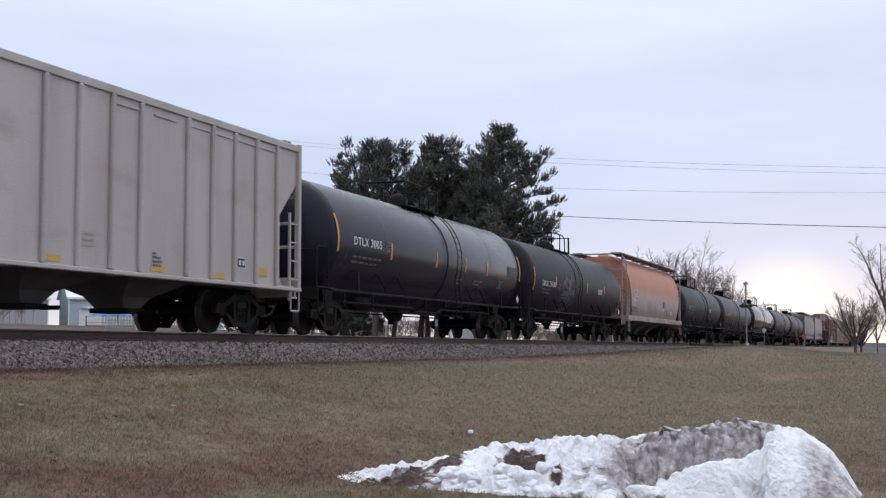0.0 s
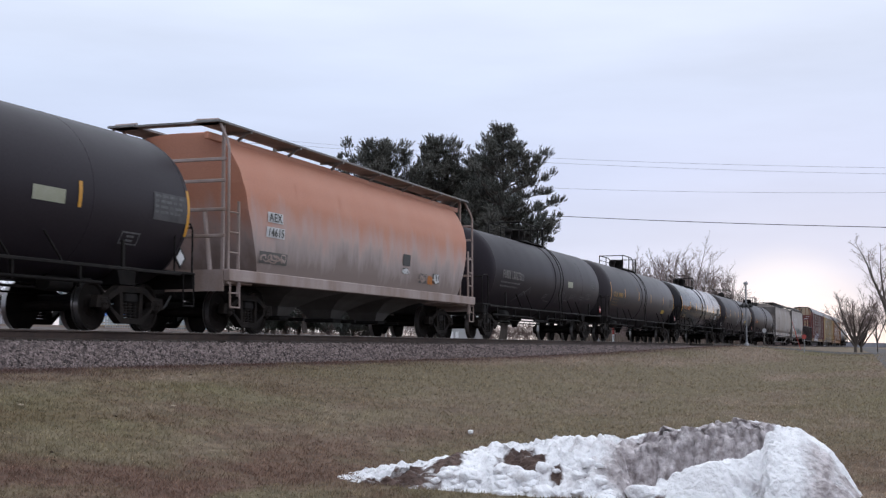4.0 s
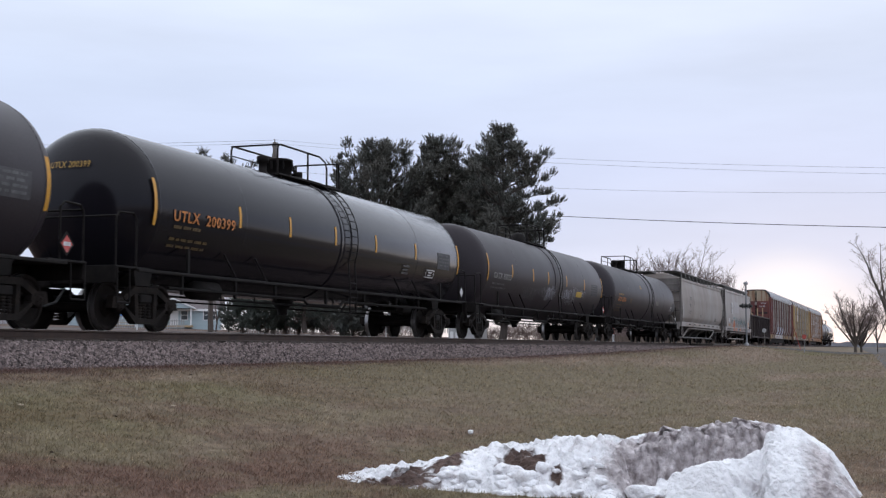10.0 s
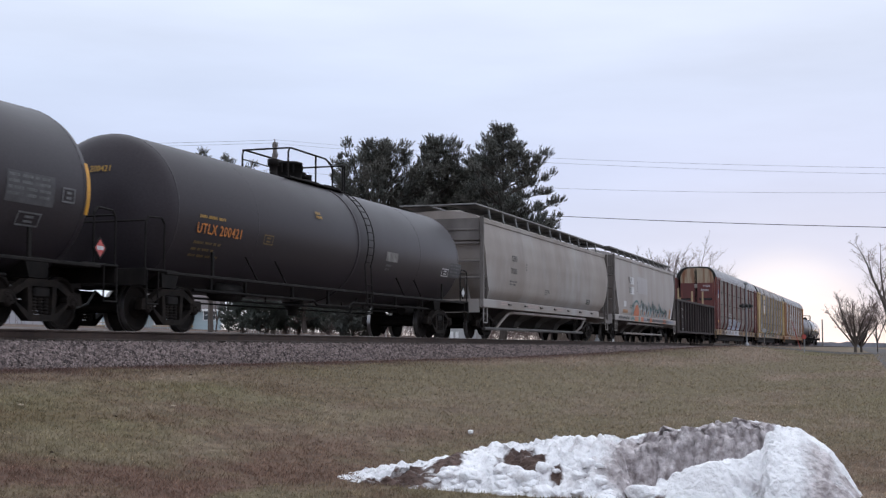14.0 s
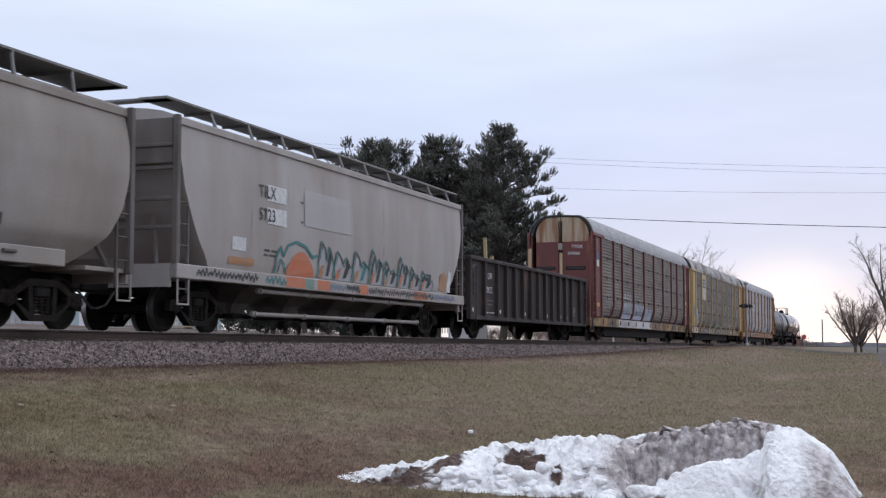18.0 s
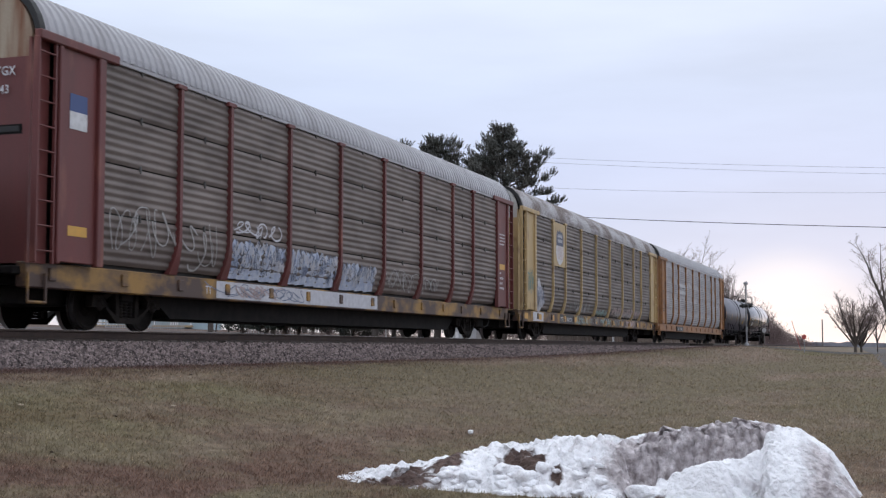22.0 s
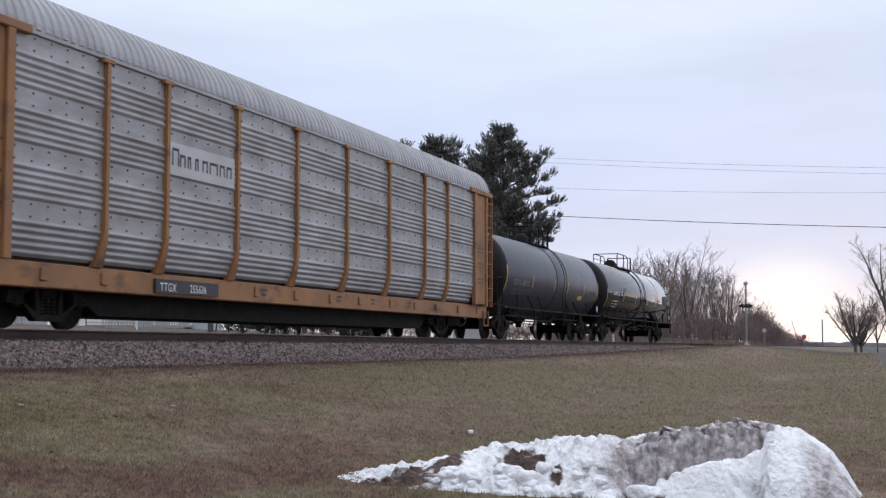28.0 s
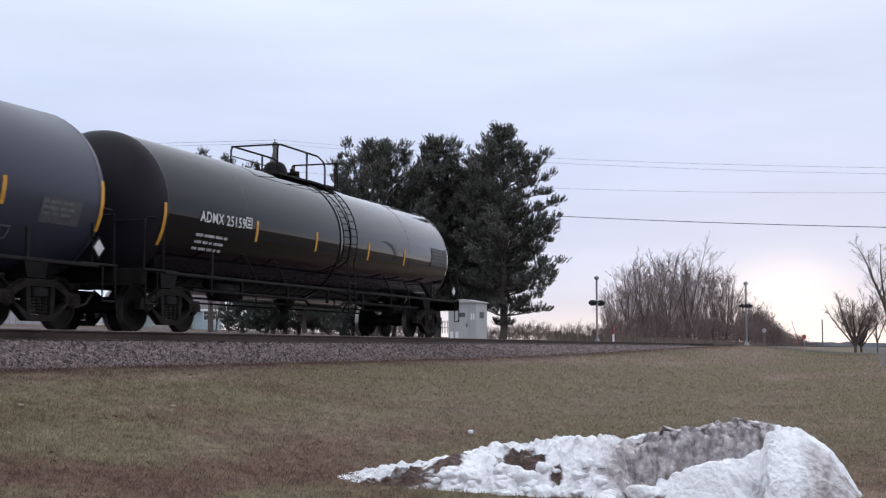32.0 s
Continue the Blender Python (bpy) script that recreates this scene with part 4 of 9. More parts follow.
    hold = part("placard_holder", Shape().slab([(px - 0.21, pz), (px, pz + 0.21), (px + 0.21, pz), (px, pz - 0.21)], -1.475, -1.46), M_UNDER, car)
    part("placard", Shape().slab([(px - 0.15, pz), (px, pz + 0.15), (px + 0.15, pz), (px, pz - 0.15)], -1.482, -1.4755), placard or M_WHITE, hold, "red diamond placard" if placard else "white diamond placard")
    if placard:
        part("placard_band", Shape().slab([(px - 0.1, pz - 0.035), (px + 0.1, pz - 0.035), (px + 0.1, pz + 0.035), (px - 0.1, pz + 0.035)], -1.485, -1.482), M_WHITE, hold)
    # air reservoir, hangers and levers under the shell
    part("air_reservoir", Shape().lathe([(-half + 4.3, 0.05), (-half + 4.36, 0.2), (-half + 5.3, 0.2), (-half + 5.36, 0.05)], "x", (0, -0.75, 0.88), 16), M_UNDER, car)
    for k in range(7):
        x = -half + 3.4 + (2 * half - 6.8) * (k + rng.uniform(-0.2, 0.2)) / 6
        part("pipe_hanger", Shape().box(x - 0.03, x + 0.03, -1.02, -0.96, 0.72 + rng.uniform(0, 0.1), 1.12), M_UNDER, car)
    part("train_pipe", Shape().path([(-half + 3.0, -1.0, 0.86), (-1.2, -1.0, 0.84), (-1.0, -1.0, 0.74), (0.9, -1.0, 0.74), (1.2, -1.0, 0.86), (half - 3.0, -1.0, 0.86)], 0.035, 6), M_UNDER, car)
    part("brake_lever", Shape().slab([(1.7, 0.62), (1.78, 0.62), (2.35, 1.05), (2.27, 1.05)], -0.72, -0.68), M_UNDER, car)
    return car, mid, half


def head_text(car, body, a, z, size, mat_):
    """Lettering laid on the dished head that faces -x; it reads towards -y."""
    depth = 0.50 * TANK_R
    s = text_shape(body, size, 0.8)
    half_w = 0.5 * max(v[0] for v in s.v)

    def lay(p_, q_, r_):
        y, h = half_w - p_, z + r_ - TANK_Z
        k = max(0.0, 1 - (y * y + h * h) / (TANK_R * TANK_R))
        return (a - (depth + 0.03) * math.sqrt(k) - 0.02, y, TANK_Z + h)
    bent(s, lay)
    return part("head_lettering", s, mat_, car)


def row(mid_z, *us, big=0.9, small=0.45):
    """Stripe places at one height: the first and the last are the long ones at the seams."""
    return [(u, mid_z - (big if i in (0, len(us) - 1) else small) / 2, mid_z + (big if i in (0, len(us) - 1) else small) / 2) for i, u in enumerate(us)]


M_PLACARD = material("red_placard_paint", (0.48, 0.045, 0.04), 0.5, other=(0.55, 0.2, 0.18), amount=0.5, scale=(9, 9, 9))
M_AMBERMARK = material("amber_sticker", (0.52, 0.33, 0.03), 0.6, other=(0.4, 0.3, 0.1), amount=0.5, scale=(6, 6, 6))
BIG, GAT = (-1.9, 1.5), (-0.6, 2.0)
car1, mid1, half1 = tank_car("black tank car with yellow stripes and white lettering", -135.1, -116.4, -133.5, -117.6, M_BLACK,
         row(2.30, -129.94, -126.24, -123.5, -121.2, big=0.45) + [(-133.55, 2.07, 3.03), (-117.3, 2.07, 2.98)], ("DTLX 3005", -132.6, 2.30, 0.21, 1.88, M_WHITE), dome=0.2, rail=(-0.9, 2.0), ladder_at=1.05, strap=-0.5, wide=0.11,
         small=(-132.6, -130.6, 2.03, 2, M_GHOST), block=(-118.8, -117.6, 2.11, 2.52, True), boxes=((-130.35, -130.0, 2.27, 2.52, M_GHOST), (-119.9, -119.3, 1.72, 1.98, M_GHOST)))
for u0, u1, z in ((-124.2, -123.6, 1.78), (-122.5, -121.6, 1.82)):
    bars(car1, u0 - mid1, z, ((u1 - u0,), ((u1 - u0) * 0.8,)), 0.06, 0.05, M_GHOST, lambda x, zz: on_tank(x, 0, zz))
car2, mid2, half2 = tank_car("black tank car with a sprayed outline on its side", -116.4, -98.6, -115.2, -99.5, M_DULL,
         row(2.29, -115.2, -111.96, -109.7, -106.46, -103.05, -99.45), ("DBUX 250089", -114.1, 2.08, 0.21, 2.08, M_WHITE), dome=-0.5, rail=(-1.7, 1.3), ladder_at=-0.5,
         small=(-114.1, -112.4, 1.98, 2, M_GHOST), block=(-100.7, -99.5, 2.08, 2.60, True), boxes=((-111.6, -111.2, 2.0, 2.25, M_GHOST), (-101.6, -101.0, 1.53, 1.78, M_GHOST)))
bars(car2, -111.0 - mid2, 1.80, ((1.3,), (1.25,), (1.2,)), 0.06, 0.06, M_GHOST, lambda x, zz: on_tank(x, 0, zz))
outline = [(-110.55, 1.85), (-110.75, 2.05), (-110.85, 2.3), (-110.6, 2.42), (-110.4, 2.44), (-110.3, 2.64), (-110.15, 2.52), (-109.95, 2.4), (-109.7, 2.31), (-109.5, 2.42), (-109.42, 2.68), (-109.28, 2.74), (-109.1, 2.52), (-108.85, 2.46), (-108.75, 2.3), (-108.5, 2.2), (-108.5, 1.9), (-108.7, 1.55), (-109.0, 1.25), (-109.4, 1.05), (-109.9, 1.05), (-110.3, 1.25)]
M_CHALKLINE = material("pale_chalk_outline", (0.20, 0.20, 0.17), 0.7, other=(0.08, 0.08, 0.075), amount=0.8, scale=(9, 9, 9))
M_CHALKFILL = material("faint_bluish_spray_fill", (0.040, 0.040, 0.055), 0.6, other=(0.085, 0.085, 0.10), amount=0.9, scale=(4, 4, 4), low=0.45, high=0.65)
so = Shape()
so.add([on_tank(a_ - mid2, 0, b_, 0.016) for a_, b_ in outline], [tuple(range(len(outline)))])
part("spray_fill", so, M_CHALKFILL, car2, "faint bluish sprayed fill")
so = Shape()
ribbon(so, [(a_ - mid2, b_) for a_, b_ in outline], 0.04, lambda x, z: on_tank(x, 0, z))
part("spray_paint", so, M_CHALKLINE, car2, "pale sprayed outline")
scrawl(car2, -110.3 - mid2, -108.7 - mid2, 1.3, 2.2, 7, 0.022, M_CHALKLINE, lambda x, z: on_tank(x, 0, z), 3)
M_PALEPLATE = material("pale_olive_sticker", (0.30, 0.31, 0.22), 0.6, other=(0.36, 0.36, 0.30), amount=0.6, scale=(5, 5, 5), grain=0.1)
part("sticker", tank_patch(-104.36 - mid2, -103.47 - mid2, 2.08, 2.32, 0.012), M_PALEPLATE, car2, "pale olive sheet stuck on the shell")
car4, mid4, half4 = tank_car("dull black tank car with faded white lettering", -80.6, -61.4, -78.9, -62.8, M_DULL, [], ("FURX 130223", -78.0, 2.12, 0.28, 2.22, M_PATCH), dome=-0.3, rail=(-1.8, 1.7), top="flat", truck_in=2.25, ladder_at=0.98,
         small=(-78.15, -75.6, 2.0, 2, M_GHOST), block=(-64.5, -63.5, 2.22, 2.60, True), boxes=((-75.72, -75.36, 2.12, 2.34, M_GHOST), (-65.15, -64.4, 1.79, 2.03, M_GHOST)), placard=M_PLACARD)
part("sticker", tank_patch(-68.62 - mid4, -67.8 - mid4, 2.17, 2.41, 0.012), M_PALEPLATE, car4, "pale olive sheet stuck on the shell")
bars(car4, -66.3 - mid4, 1.83, ((0.7,), (0.5,)), 0.05, 0.05, M_GHOST, lambda x, zz: on_tank(x, 0, zz))
chalk = lambda x, z: on_tank(x, 0, z)
for strokes in (((-72.25, 1.55), (-72.1, 1.62), (-72.0, 1.75), (-71.65, 1.74), (-71.75, 1.66), (-72.0, 1.62), (-71.85, 1.5), (-71.7, 1.48), (-71.05, 1.47)),
                ((-70.1, 1.42), (-69.95, 1.75), (-69.8, 2.03)), ((-69.85, 1.42), (-69.65, 1.85), (-69.5, 2.0)), ((-69.5, 1.44), (-69.35, 1.7), (-69.2, 1.98), (-69.05, 1.9), (-69.15, 1.6)), ((-68.95, 1.42), (-68.75, 1.62), (-68.55, 1.88)), ((-68.95, 1.62), (-68.3, 1.60)),
                ((-68.0, 1.66), (-67.85, 1.9), (-67.65, 1.88), (-67.72, 1.76), (-67.95, 1.75)), ((-67.6, 1.68), (-67.5, 1.9), (-67.4, 1.74), (-67.25, 1.92), (-67.15, 1.7)),
                ((-75.9, 1.3), (-75.5, 1.5), (-75.0, 1.75), (-74.7, 1.62)), ((-75.2, 1.5), (-74.6, 1.82), (-74.3, 1.92), (-74.2, 1.7))):
    so = Shape()
    ribbon(so, [(a - mid4, b) for a, b in strokes], 0.035, chalk)
    part("chalk_mark", so, M_GHOST, car4, "thin pale chalk scrawl")
car5, mid5, half5 = tank_car("black tank car with gold lettering and stripes", -61.4, -40.8, -60.1, -42.5, M_DUSTY, row(2.36, -60.1, -56.87, -53.27, -49.84, -46.02, -42.45), ("UTLX 200452", -59.65, 2.14, 0.23, 2.25, M_GOLD), dome=-0.6, rail=(-1.9, 1.6), top="flat", ladder_at=-0.65,
         small=(-59.7, -58.2, 2.04, 3, M_GOLDDIM), block=(-43.95, -42.9, 2.04, 2.50, True), boxes=((-45.0, -44.4, 1.62, 1.84, M_GHOST),), placard=M_PLACARD)
part("sticker", tank_patch(-46.1 - mid5, -45.2 - mid5, 1.62, 1.82, 0.012), M_AMBERMARK, car5, "amber sticker")
bars(car5, -53.85 - mid5, 2.82, ((0.3,), (0.4,), (0.35,)), 0.06, 0.03, M_GOLDDIM, lambda x, zz: on_tank(x, 0, zz))
bars(car5, -47.2 - mid5, 1.86, ((0.4,), (0.35,)), 0.06, 0.05, M_GHOST, lambda x, zz: on_tank(x, 0, zz))
car6, mid6, half6 = tank_car("glossy black tank car with orange lettering", -40.8, -19.9, -39.0, -21.5, M_GLOSS, row(2.42, -39.15, -35.8, -33.38, -30.83, -28.2, -25.2, -21.4), ("UTLX  200399", -38.5, 2.12, 0.21, 2.45, M_ORANGE), dome=-0.6, rail=(-1.9, 1.7), top="flat", ladder_at=0.5,
         small=(-38.5, -36.6, 1.79, 2, M_GOLDDIM), block=(-23.3, -22.2, 2.04, 2.52, True), boxes=((-24.2, -23.5, 1.73, 1.97, M_WHITE),))
bars(car6, -38.45 - mid6, 1.98, ((0.3, 0.3, 0.3),), 0.06, 0.05, M_GOLDDIM, lambda x, zz: on_tank(x, 0, zz))
bars(car6, -26.1 - mid6, 1.94, ((0.5,), (0.45,), (0.5,)), 0.06, 0.04, M_GHOST, lambda x, zz: on_tank(x, 0, zz))
car7, mid7, half7 = tank_car("black tank car with white spray paint along its side", -19.9, 0.8, -18.2, -0.8, M_DUSTY, row(2.40, -18.2, -15.32, -12.52, -10.3, -7.37, -4.19, -0.7), ("GATX 80023", -17.58, 2.06, 0.20, 2.08, M_STENCIL), dome=0.28, rail=GAT, ladder_at=0.95,
         small=(-17.6, -15.8, 1.90, 2, M_GHOST), block=(-2.9, -1.65, 1.98, 2.48, True), boxes=((-2.5, -1.9, 1.62, 1.86, M_GHOST), (-1.45, -1.1, 2.1, 2.35, M_GHOST)), placard=M_PLACARD)
part("sticker", tank_patch(-5.6 - mid7, -4.6 - mid7, 1.83, 2.06, 0.031), M_AMBERMARK, car7, "amber sticker over spray paint")
for a, b, z0_, z1_, n, seed, mt, w_ in ((-13.6, -11.8, 1.45, 1.95, 7, 11, M_GHOST, 0.022), (-11.6, -10.2, 1.7, 2.05, 6, 12, M_GHOST, 0.022), (-10.4, -9.0, 1.52, 2.12, 8, 15, M_SPRAYPALE, 0.024), (-10.9, -9.3, 1.62, 2.0, 6, 25, M_SPRAYPALE, 0.022), (-8.0, -6.4, 1.7, 2.1, 9, 13, M_SPRAYPALE, 0.026), (-6.9, -5.4, 1.45, 2.2, 8, 14, M_SPRAYPALE, 0.024), (-5.4, -4.2, 1.85, 2.2, 5, 16, M_SPRAYPALE, 0.022)):
    scrawl(car7, a - mid7, b - mid7, z0_, z1_, n, w_, mt, lambda x, z: on_tank(x, 0, z), seed)
car8, mid8, half8 = tank_car("dull black tank car with gold lettering", 0.8, 20.9, 2.3, 19.2, M_DUSTY, [], ("UTLX 200421", 3.05, 1.97, 0.20, 1.85, M_ORANGE), dome=-0.6, rail=BIG, top="flat", ladder_at=1.0,
         small=(3.05, 4.4, 1.80, 3, M_GOLDDIM), block=(18.5, 19.5, 1.84, 2.28, True), boxes=((17.75, 18.35, 1.84, 2.08, M_WHITE), (5.95, 6.4, 1.94, 2.16, M_GOLDDIM)))
bars(car8, 3.1 - mid8, 2.27, ((0.3, 0.35, 0.3),), 0.06, 0.05, M_GOLD, lambda x, zz: on_tank(x, 0, zz))
bars(car8, 8.72 - mid8, 2.86, ((0.3,), (0.35,)), 0.07, 0.03, M_GOLD, lambda x, zz: on_tank(x, 0, zz))
part("sticker", tank_patch(13.2 - mid8, 14.05 - mid8, 2.02, 2.27, 0.012), M_PATCH, car8, "pale sheet stuck on the shell")
bars(car8, 13.25 - mid8, 1.88, ((0.4,), (0.3,)), 0.06, 0.05, M_GHOST, lambda x, zz: on_tank(x, 0, zz))
carg, midg, halfg = tank_car("charcoal grey tank car with yellow stripes", 163.1, 180.0, 164.6, 178.9, M_GREYTANK, row(2.14, 164.55, 168.02, 171.32, 173.42, 176.29, 178.97), ("GATX 89070", 165.45, 1.94, 0.21, 2.05, M_STENCIL), dome=0.13, rail=GAT, head_mat=M_HEAD, ladder_at=1.05, strap=-1.0,
         small=(165.5, 168.1, 1.80, 2, M_GHOST), block=(177.3, 178.4, 1.72, 2.15, True), boxes=((176.0, 176.7, 1.35, 1.6, M_GHOST),))
part("sticker", tank_patch(175.4 - midg, 176.15 - midg, 1.70, 1.90, 0.012), M_AMBERMARK, carg, "amber sticker")
# its head cap puts the coupling gap's dark reflection into the colour
last, midl, halfl = tank_car("glossy black tank car with bold white lettering, last of the train", 180.0, 199.2, 181.15, 197.4, M_SHINY, row(2.19, 184.85, 187.92, 191.16, 193.78, big=0.45) + [(181.06, 1.60, 2.43)], ("ADMX 25159", 182.36, 2.20, 0.21, 1.90, M_WHITE), dome=-0.87, rail=(-2.0, 1.5), head_mat=M_HEAD, ladder_at=0.35,
         small=(182.3, 183.7, 1.95, 3, M_WHITE), block=(196.0, 197.35, 2.13, 2.62, True), boxes=((184.28, 184.56, 2.22, 2.45, M_WHITE),))
for tc, tm, body, seam in ((car5, mid5, "UTLX 200452", -60.1), (car6, mid6, "UTLX 200399", -39.0), (car8, mid8, "UTLX 200421", 2.3)):
    head_text(tc, body, seam - tm, 3.05, 0.17, M_GOLD)
part("marker_light", Shape().box(halfl - 0.62, halfl - 0.48, -0.12, 0.12, 1.35, 1.75, 0.02).tube((halfl - 0.48, 0, 1.68), (halfl - 0.45, 0, 1.68), 0.05, 12), M_REDPOST, last, "red end-of-train box on the coupler")


# ---------------------------------------------------------------- covered hoppers
def hopper(label, c0, c1, e0, e1, mat_, eave, crown, walk_z, widths, ends, brackets, bays, sill_mat, seams=(), walk_at=(0.72, 1.36), truck_in=2.6, ribs=(), chute=M_HOPDARK, walk_mat=M_ROOFWALK, roof_mat=None, end_mat=None, base=1.12, sill=(1.02, 1.30), pipe_ends=False, sill_short=0.0):
    """e0, e1: faces of the end posts. widths: (z, half width) up the side. ends: (z, how far the end sheet lies in from the posts)."""
    car, half = car_base("covered_hopper", label, "hopper car", c0, c1, truck_in)
    mid = 0.5 * (c0 + c1)
    a, b = e0 - mid, e1 - mid
    zs = [base + (eave - base) * i / 22 for i in range(23)]

    def pick(tab, z):
        for (z0, v0), (z1, v1) in zip(tab[:-1], tab[1:]):
            if z <= z1:
                k = max(0.0, min(1.0, (z - z0) / (z1 - z0)))
                return v0 + (v1 - v0) * k
        return tab[-1][1]

    def loft(levels):
        s = Shape()
        rings = []
        for z in levels:
            w, e = pick(widths, z), pick(ends, z)
            rings.append([(a + e, -w, z), (b - e, -w, z), (b - e, w, z), (a + e, w, z)])
        for k in range(4):
            p = [q for r in rings for q in (r[k], r[(k + 1) % 4])]
            s.add(p, [(2 * i, 2 * i + 1, 2 * i + 3, 2 * i + 2) for i in range(len(rings) - 1)], k % 2 == 0)
        s.add(rings[0], [(3, 2, 1, 0)])
        s.add(rings[-1], [(0, 1, 2, 3)])
        return s
    part("body", loft(zs), mat_, car)
    end_mat = end_mat or mat_
    we, ee = pick(widths, eave), pick(ends, eave)
    n = 10
    arc = [(-we * math.cos(math.pi * i / n), eave + (crown - eave) * math.sin(math.pi * i / n)) for i in range(n + 1)]
    part("roof", Shape().prism(arc, a + (0.04 if eave < 4.14 or ribs else ee), b - (0.04 if eave < 4.14 or ribs else ee), True), roof_mat or mat_, car)
    for y in (-1, 1):
        part("eave_chord", Shape().box(a + 0.05, b - 0.05, min(y * (we - 0.05), y * (we + 0.05)), max(y * (we - 0.05), y * (we + 0.05)), eave - 0.10, eave + 0.05, 0.012), mat_, car)
        part("side_sill", Shape().box(a, b - sill_short, min(y * 1.45, y * 1.60), max(y * 1.45, y * 1.60), sill[0], sill[1], 0.015), sill_mat, car)
    # running boards on brackets, end crosswalks
    for y in (-1, 1):
        w0, w1 = walk_at
        part("running_board", Shape().box(a - 0.05, b + 0.05, min(y * w0, y * w1), max(y * w0, y * w1), walk_z - 0.05, walk_z, 0.006), walk_mat, car)
        for u in brackets:
            x = u - mid
            part("bracket", Shape().path([(x, y * (we - 0.02), eave), (x, y * (w1 - 0.04), walk_z - 0.04)], 0.035, 6).box(x - 0.03, x + 0.03, min(y * w0, y * w1), max(y * w0, y * w1), walk_z - 0.10, walk_z - 0.05), walk_mat, car)
    for x in (a, b):
        part("crosswalk", Shape().box(x - 0.3 if x > 0 else x, x if x > 0 else x + 0.3, -1.3, 1.3, walk_z - 0.05, walk_z - 0.004, 0.006), walk_mat, car)
    part("hatch", Shape().box(a + 1.5, b - 1.5, -0.28, 0.28, crown - 0.05, crown + 0.16, 0.05), mat_, car)
    # vertical posts or weld lines on the side
    for u in ribs:
        x = u - mid
        for y in (-1, 1):
            part("side_post", Shape().box(x - 0.055, x + 0.055, min(y * (we - 0.02), y * (we + 0.085)), max(y * (we - 0.02), y * (we + 0.085)), sill[1], eave - 0.1, 0.03), mat_, car)
    for u in seams:
        x = u - mid
        s = Shape()
        z = [1.34 + (eave - 0.1 - 1.34) * i / 14 for i in range(15)]
        s.add([q for zz in z for q in ((x - 0.012, -pick(widths, zz) - 0.006, zz), (x + 0.012, -pick(widths, zz) - 0.006, zz))], [(2 * i, 2 * i + 1, 2 * i + 3, 2 * i + 2) for i in range(14)])
        part("weld_seam", s, mat_, car)
    # ends: posts, cross bars, platform, ladders
    for s, x in ((1, a), (-1, b)):
        for y in (-1.52, 1.52):
            if pipe_ends:
                sy_ = 1 if y > 0 else -1
                part("end_post", Shape().path([(x + s * 0.06, y, 1.0), (x + s * 0.06, y, eave - 0.35), (x + s * 0.08, y - sy_ * 0.05, eave - 0.15), (x + s * 0.1, y - sy_ * 0.28, walk_z + 0.02), (x + s * 0.1, y - sy_ * 0.8, walk_z + 0.03)], 0.032, 8), end_mat, car)
                part("end_stile", Shape().box(min(x + s * 0.36, x + s * 0.42), max(x + s * 0.36, x + s * 0.42), min(y - sy_ * 0.34, y - sy_ * 0.28), max(y - sy_ * 0.34, y - sy_ * 0.28), 1.1, walk_z), end_mat, car)
            else:
                part("end_post", Shape().box(min(x, x + s * 0.13), max(x, x + s * 0.13), y - 0.06, y + 0.06, 1.0, eave + 0.08, 0.015), end_mat, car)
            xx = x + s * 0.5
            lad = part("ladder", Shape().box(xx - 0.022, xx + 0.022, y - 0.03, y + 0.03, 0.75, 2.75, 0.006), end_mat, car)
            for i in range(5):
                part("rung", Shape().tube((x + s * 0.1, y, 0.82 + 0.42 * i), (xx, y, 0.82 + 0.42 * i), 0.018, 6), end_mat, lad)
        if eave < 4.14 or ribs:
            part("end_sheet", Shape().box(min(x + s * 0.03, x + s * 0.07), max(x + s * 0.03, x + s * 0.07), -1.44, 1.44, 3.25, eave + 0.02), end_mat, car)
        for z in (2.0, 2.55, 3.15, 3.6):
            part("end_rung", Shape().box(min(x, x + s * 0.06), max(x, x + s * 0.06), -1.46, 1.46, z - 0.035, z + 0.035, 0.01), end_mat, car)
        part("end_platform", Shape().box(min(x, x + s * 1.3), max(x, x + s * 1.3), -1.44, 1.44, 1.02, 1.10, 0.01).box(min(x - s * 0.02, x + s * 0.05), max(x - s * 0.02, x + s * 0.05), -1.44, 1.44, 0.85, 1.30), sill_mat, car)
        for y in (-1, 1):
            part("slope_brace", Shape().path([(x + s * 0.1, y * 1.1, 1.1), (x + s * 0.7, y * 0.6, 2.6)], 0.05, 6), end_mat, car)
        for y in (-1.56, 1.56):
            part("sill_step", Shape().path([(x + s * 0.08, y, 1.04), (x + s * 0.08, y, 0.52), (x + s * 0.5, y, 0.52), (x + s * 0.5, y, 1.04)], 0.02, 5), sill_mat, car)
        part("centre_sill", Shape().box(min(x, x + s * 4.0), max(x, x + s * 4.0), -0.32, 0.32, 0.72, 1.08, 0.02), M_UNDER, car)
    # outlet bays
    step = (b - a - 2 * 3.5) / bays
    for k in range(bays):
        x0 = a + 3.5 + k * step
        m = x0 + step / 2
        s = Shape()
        rings = []
        for hx, hy, z in ((step / 2 - 0.04, 1.42, 1.10), (step / 2 * 0.62, 0.85, 0.92), (step / 2 * 0.32, 0.45, 0.68), (0.30, 0.32, 0.46)):
            rings.append([(m - hx, -hy, z), (m + hx, -hy, z), (m + hx, hy, z), (m - hx, hy, z)])
        p = [q for r in rings for q in r]
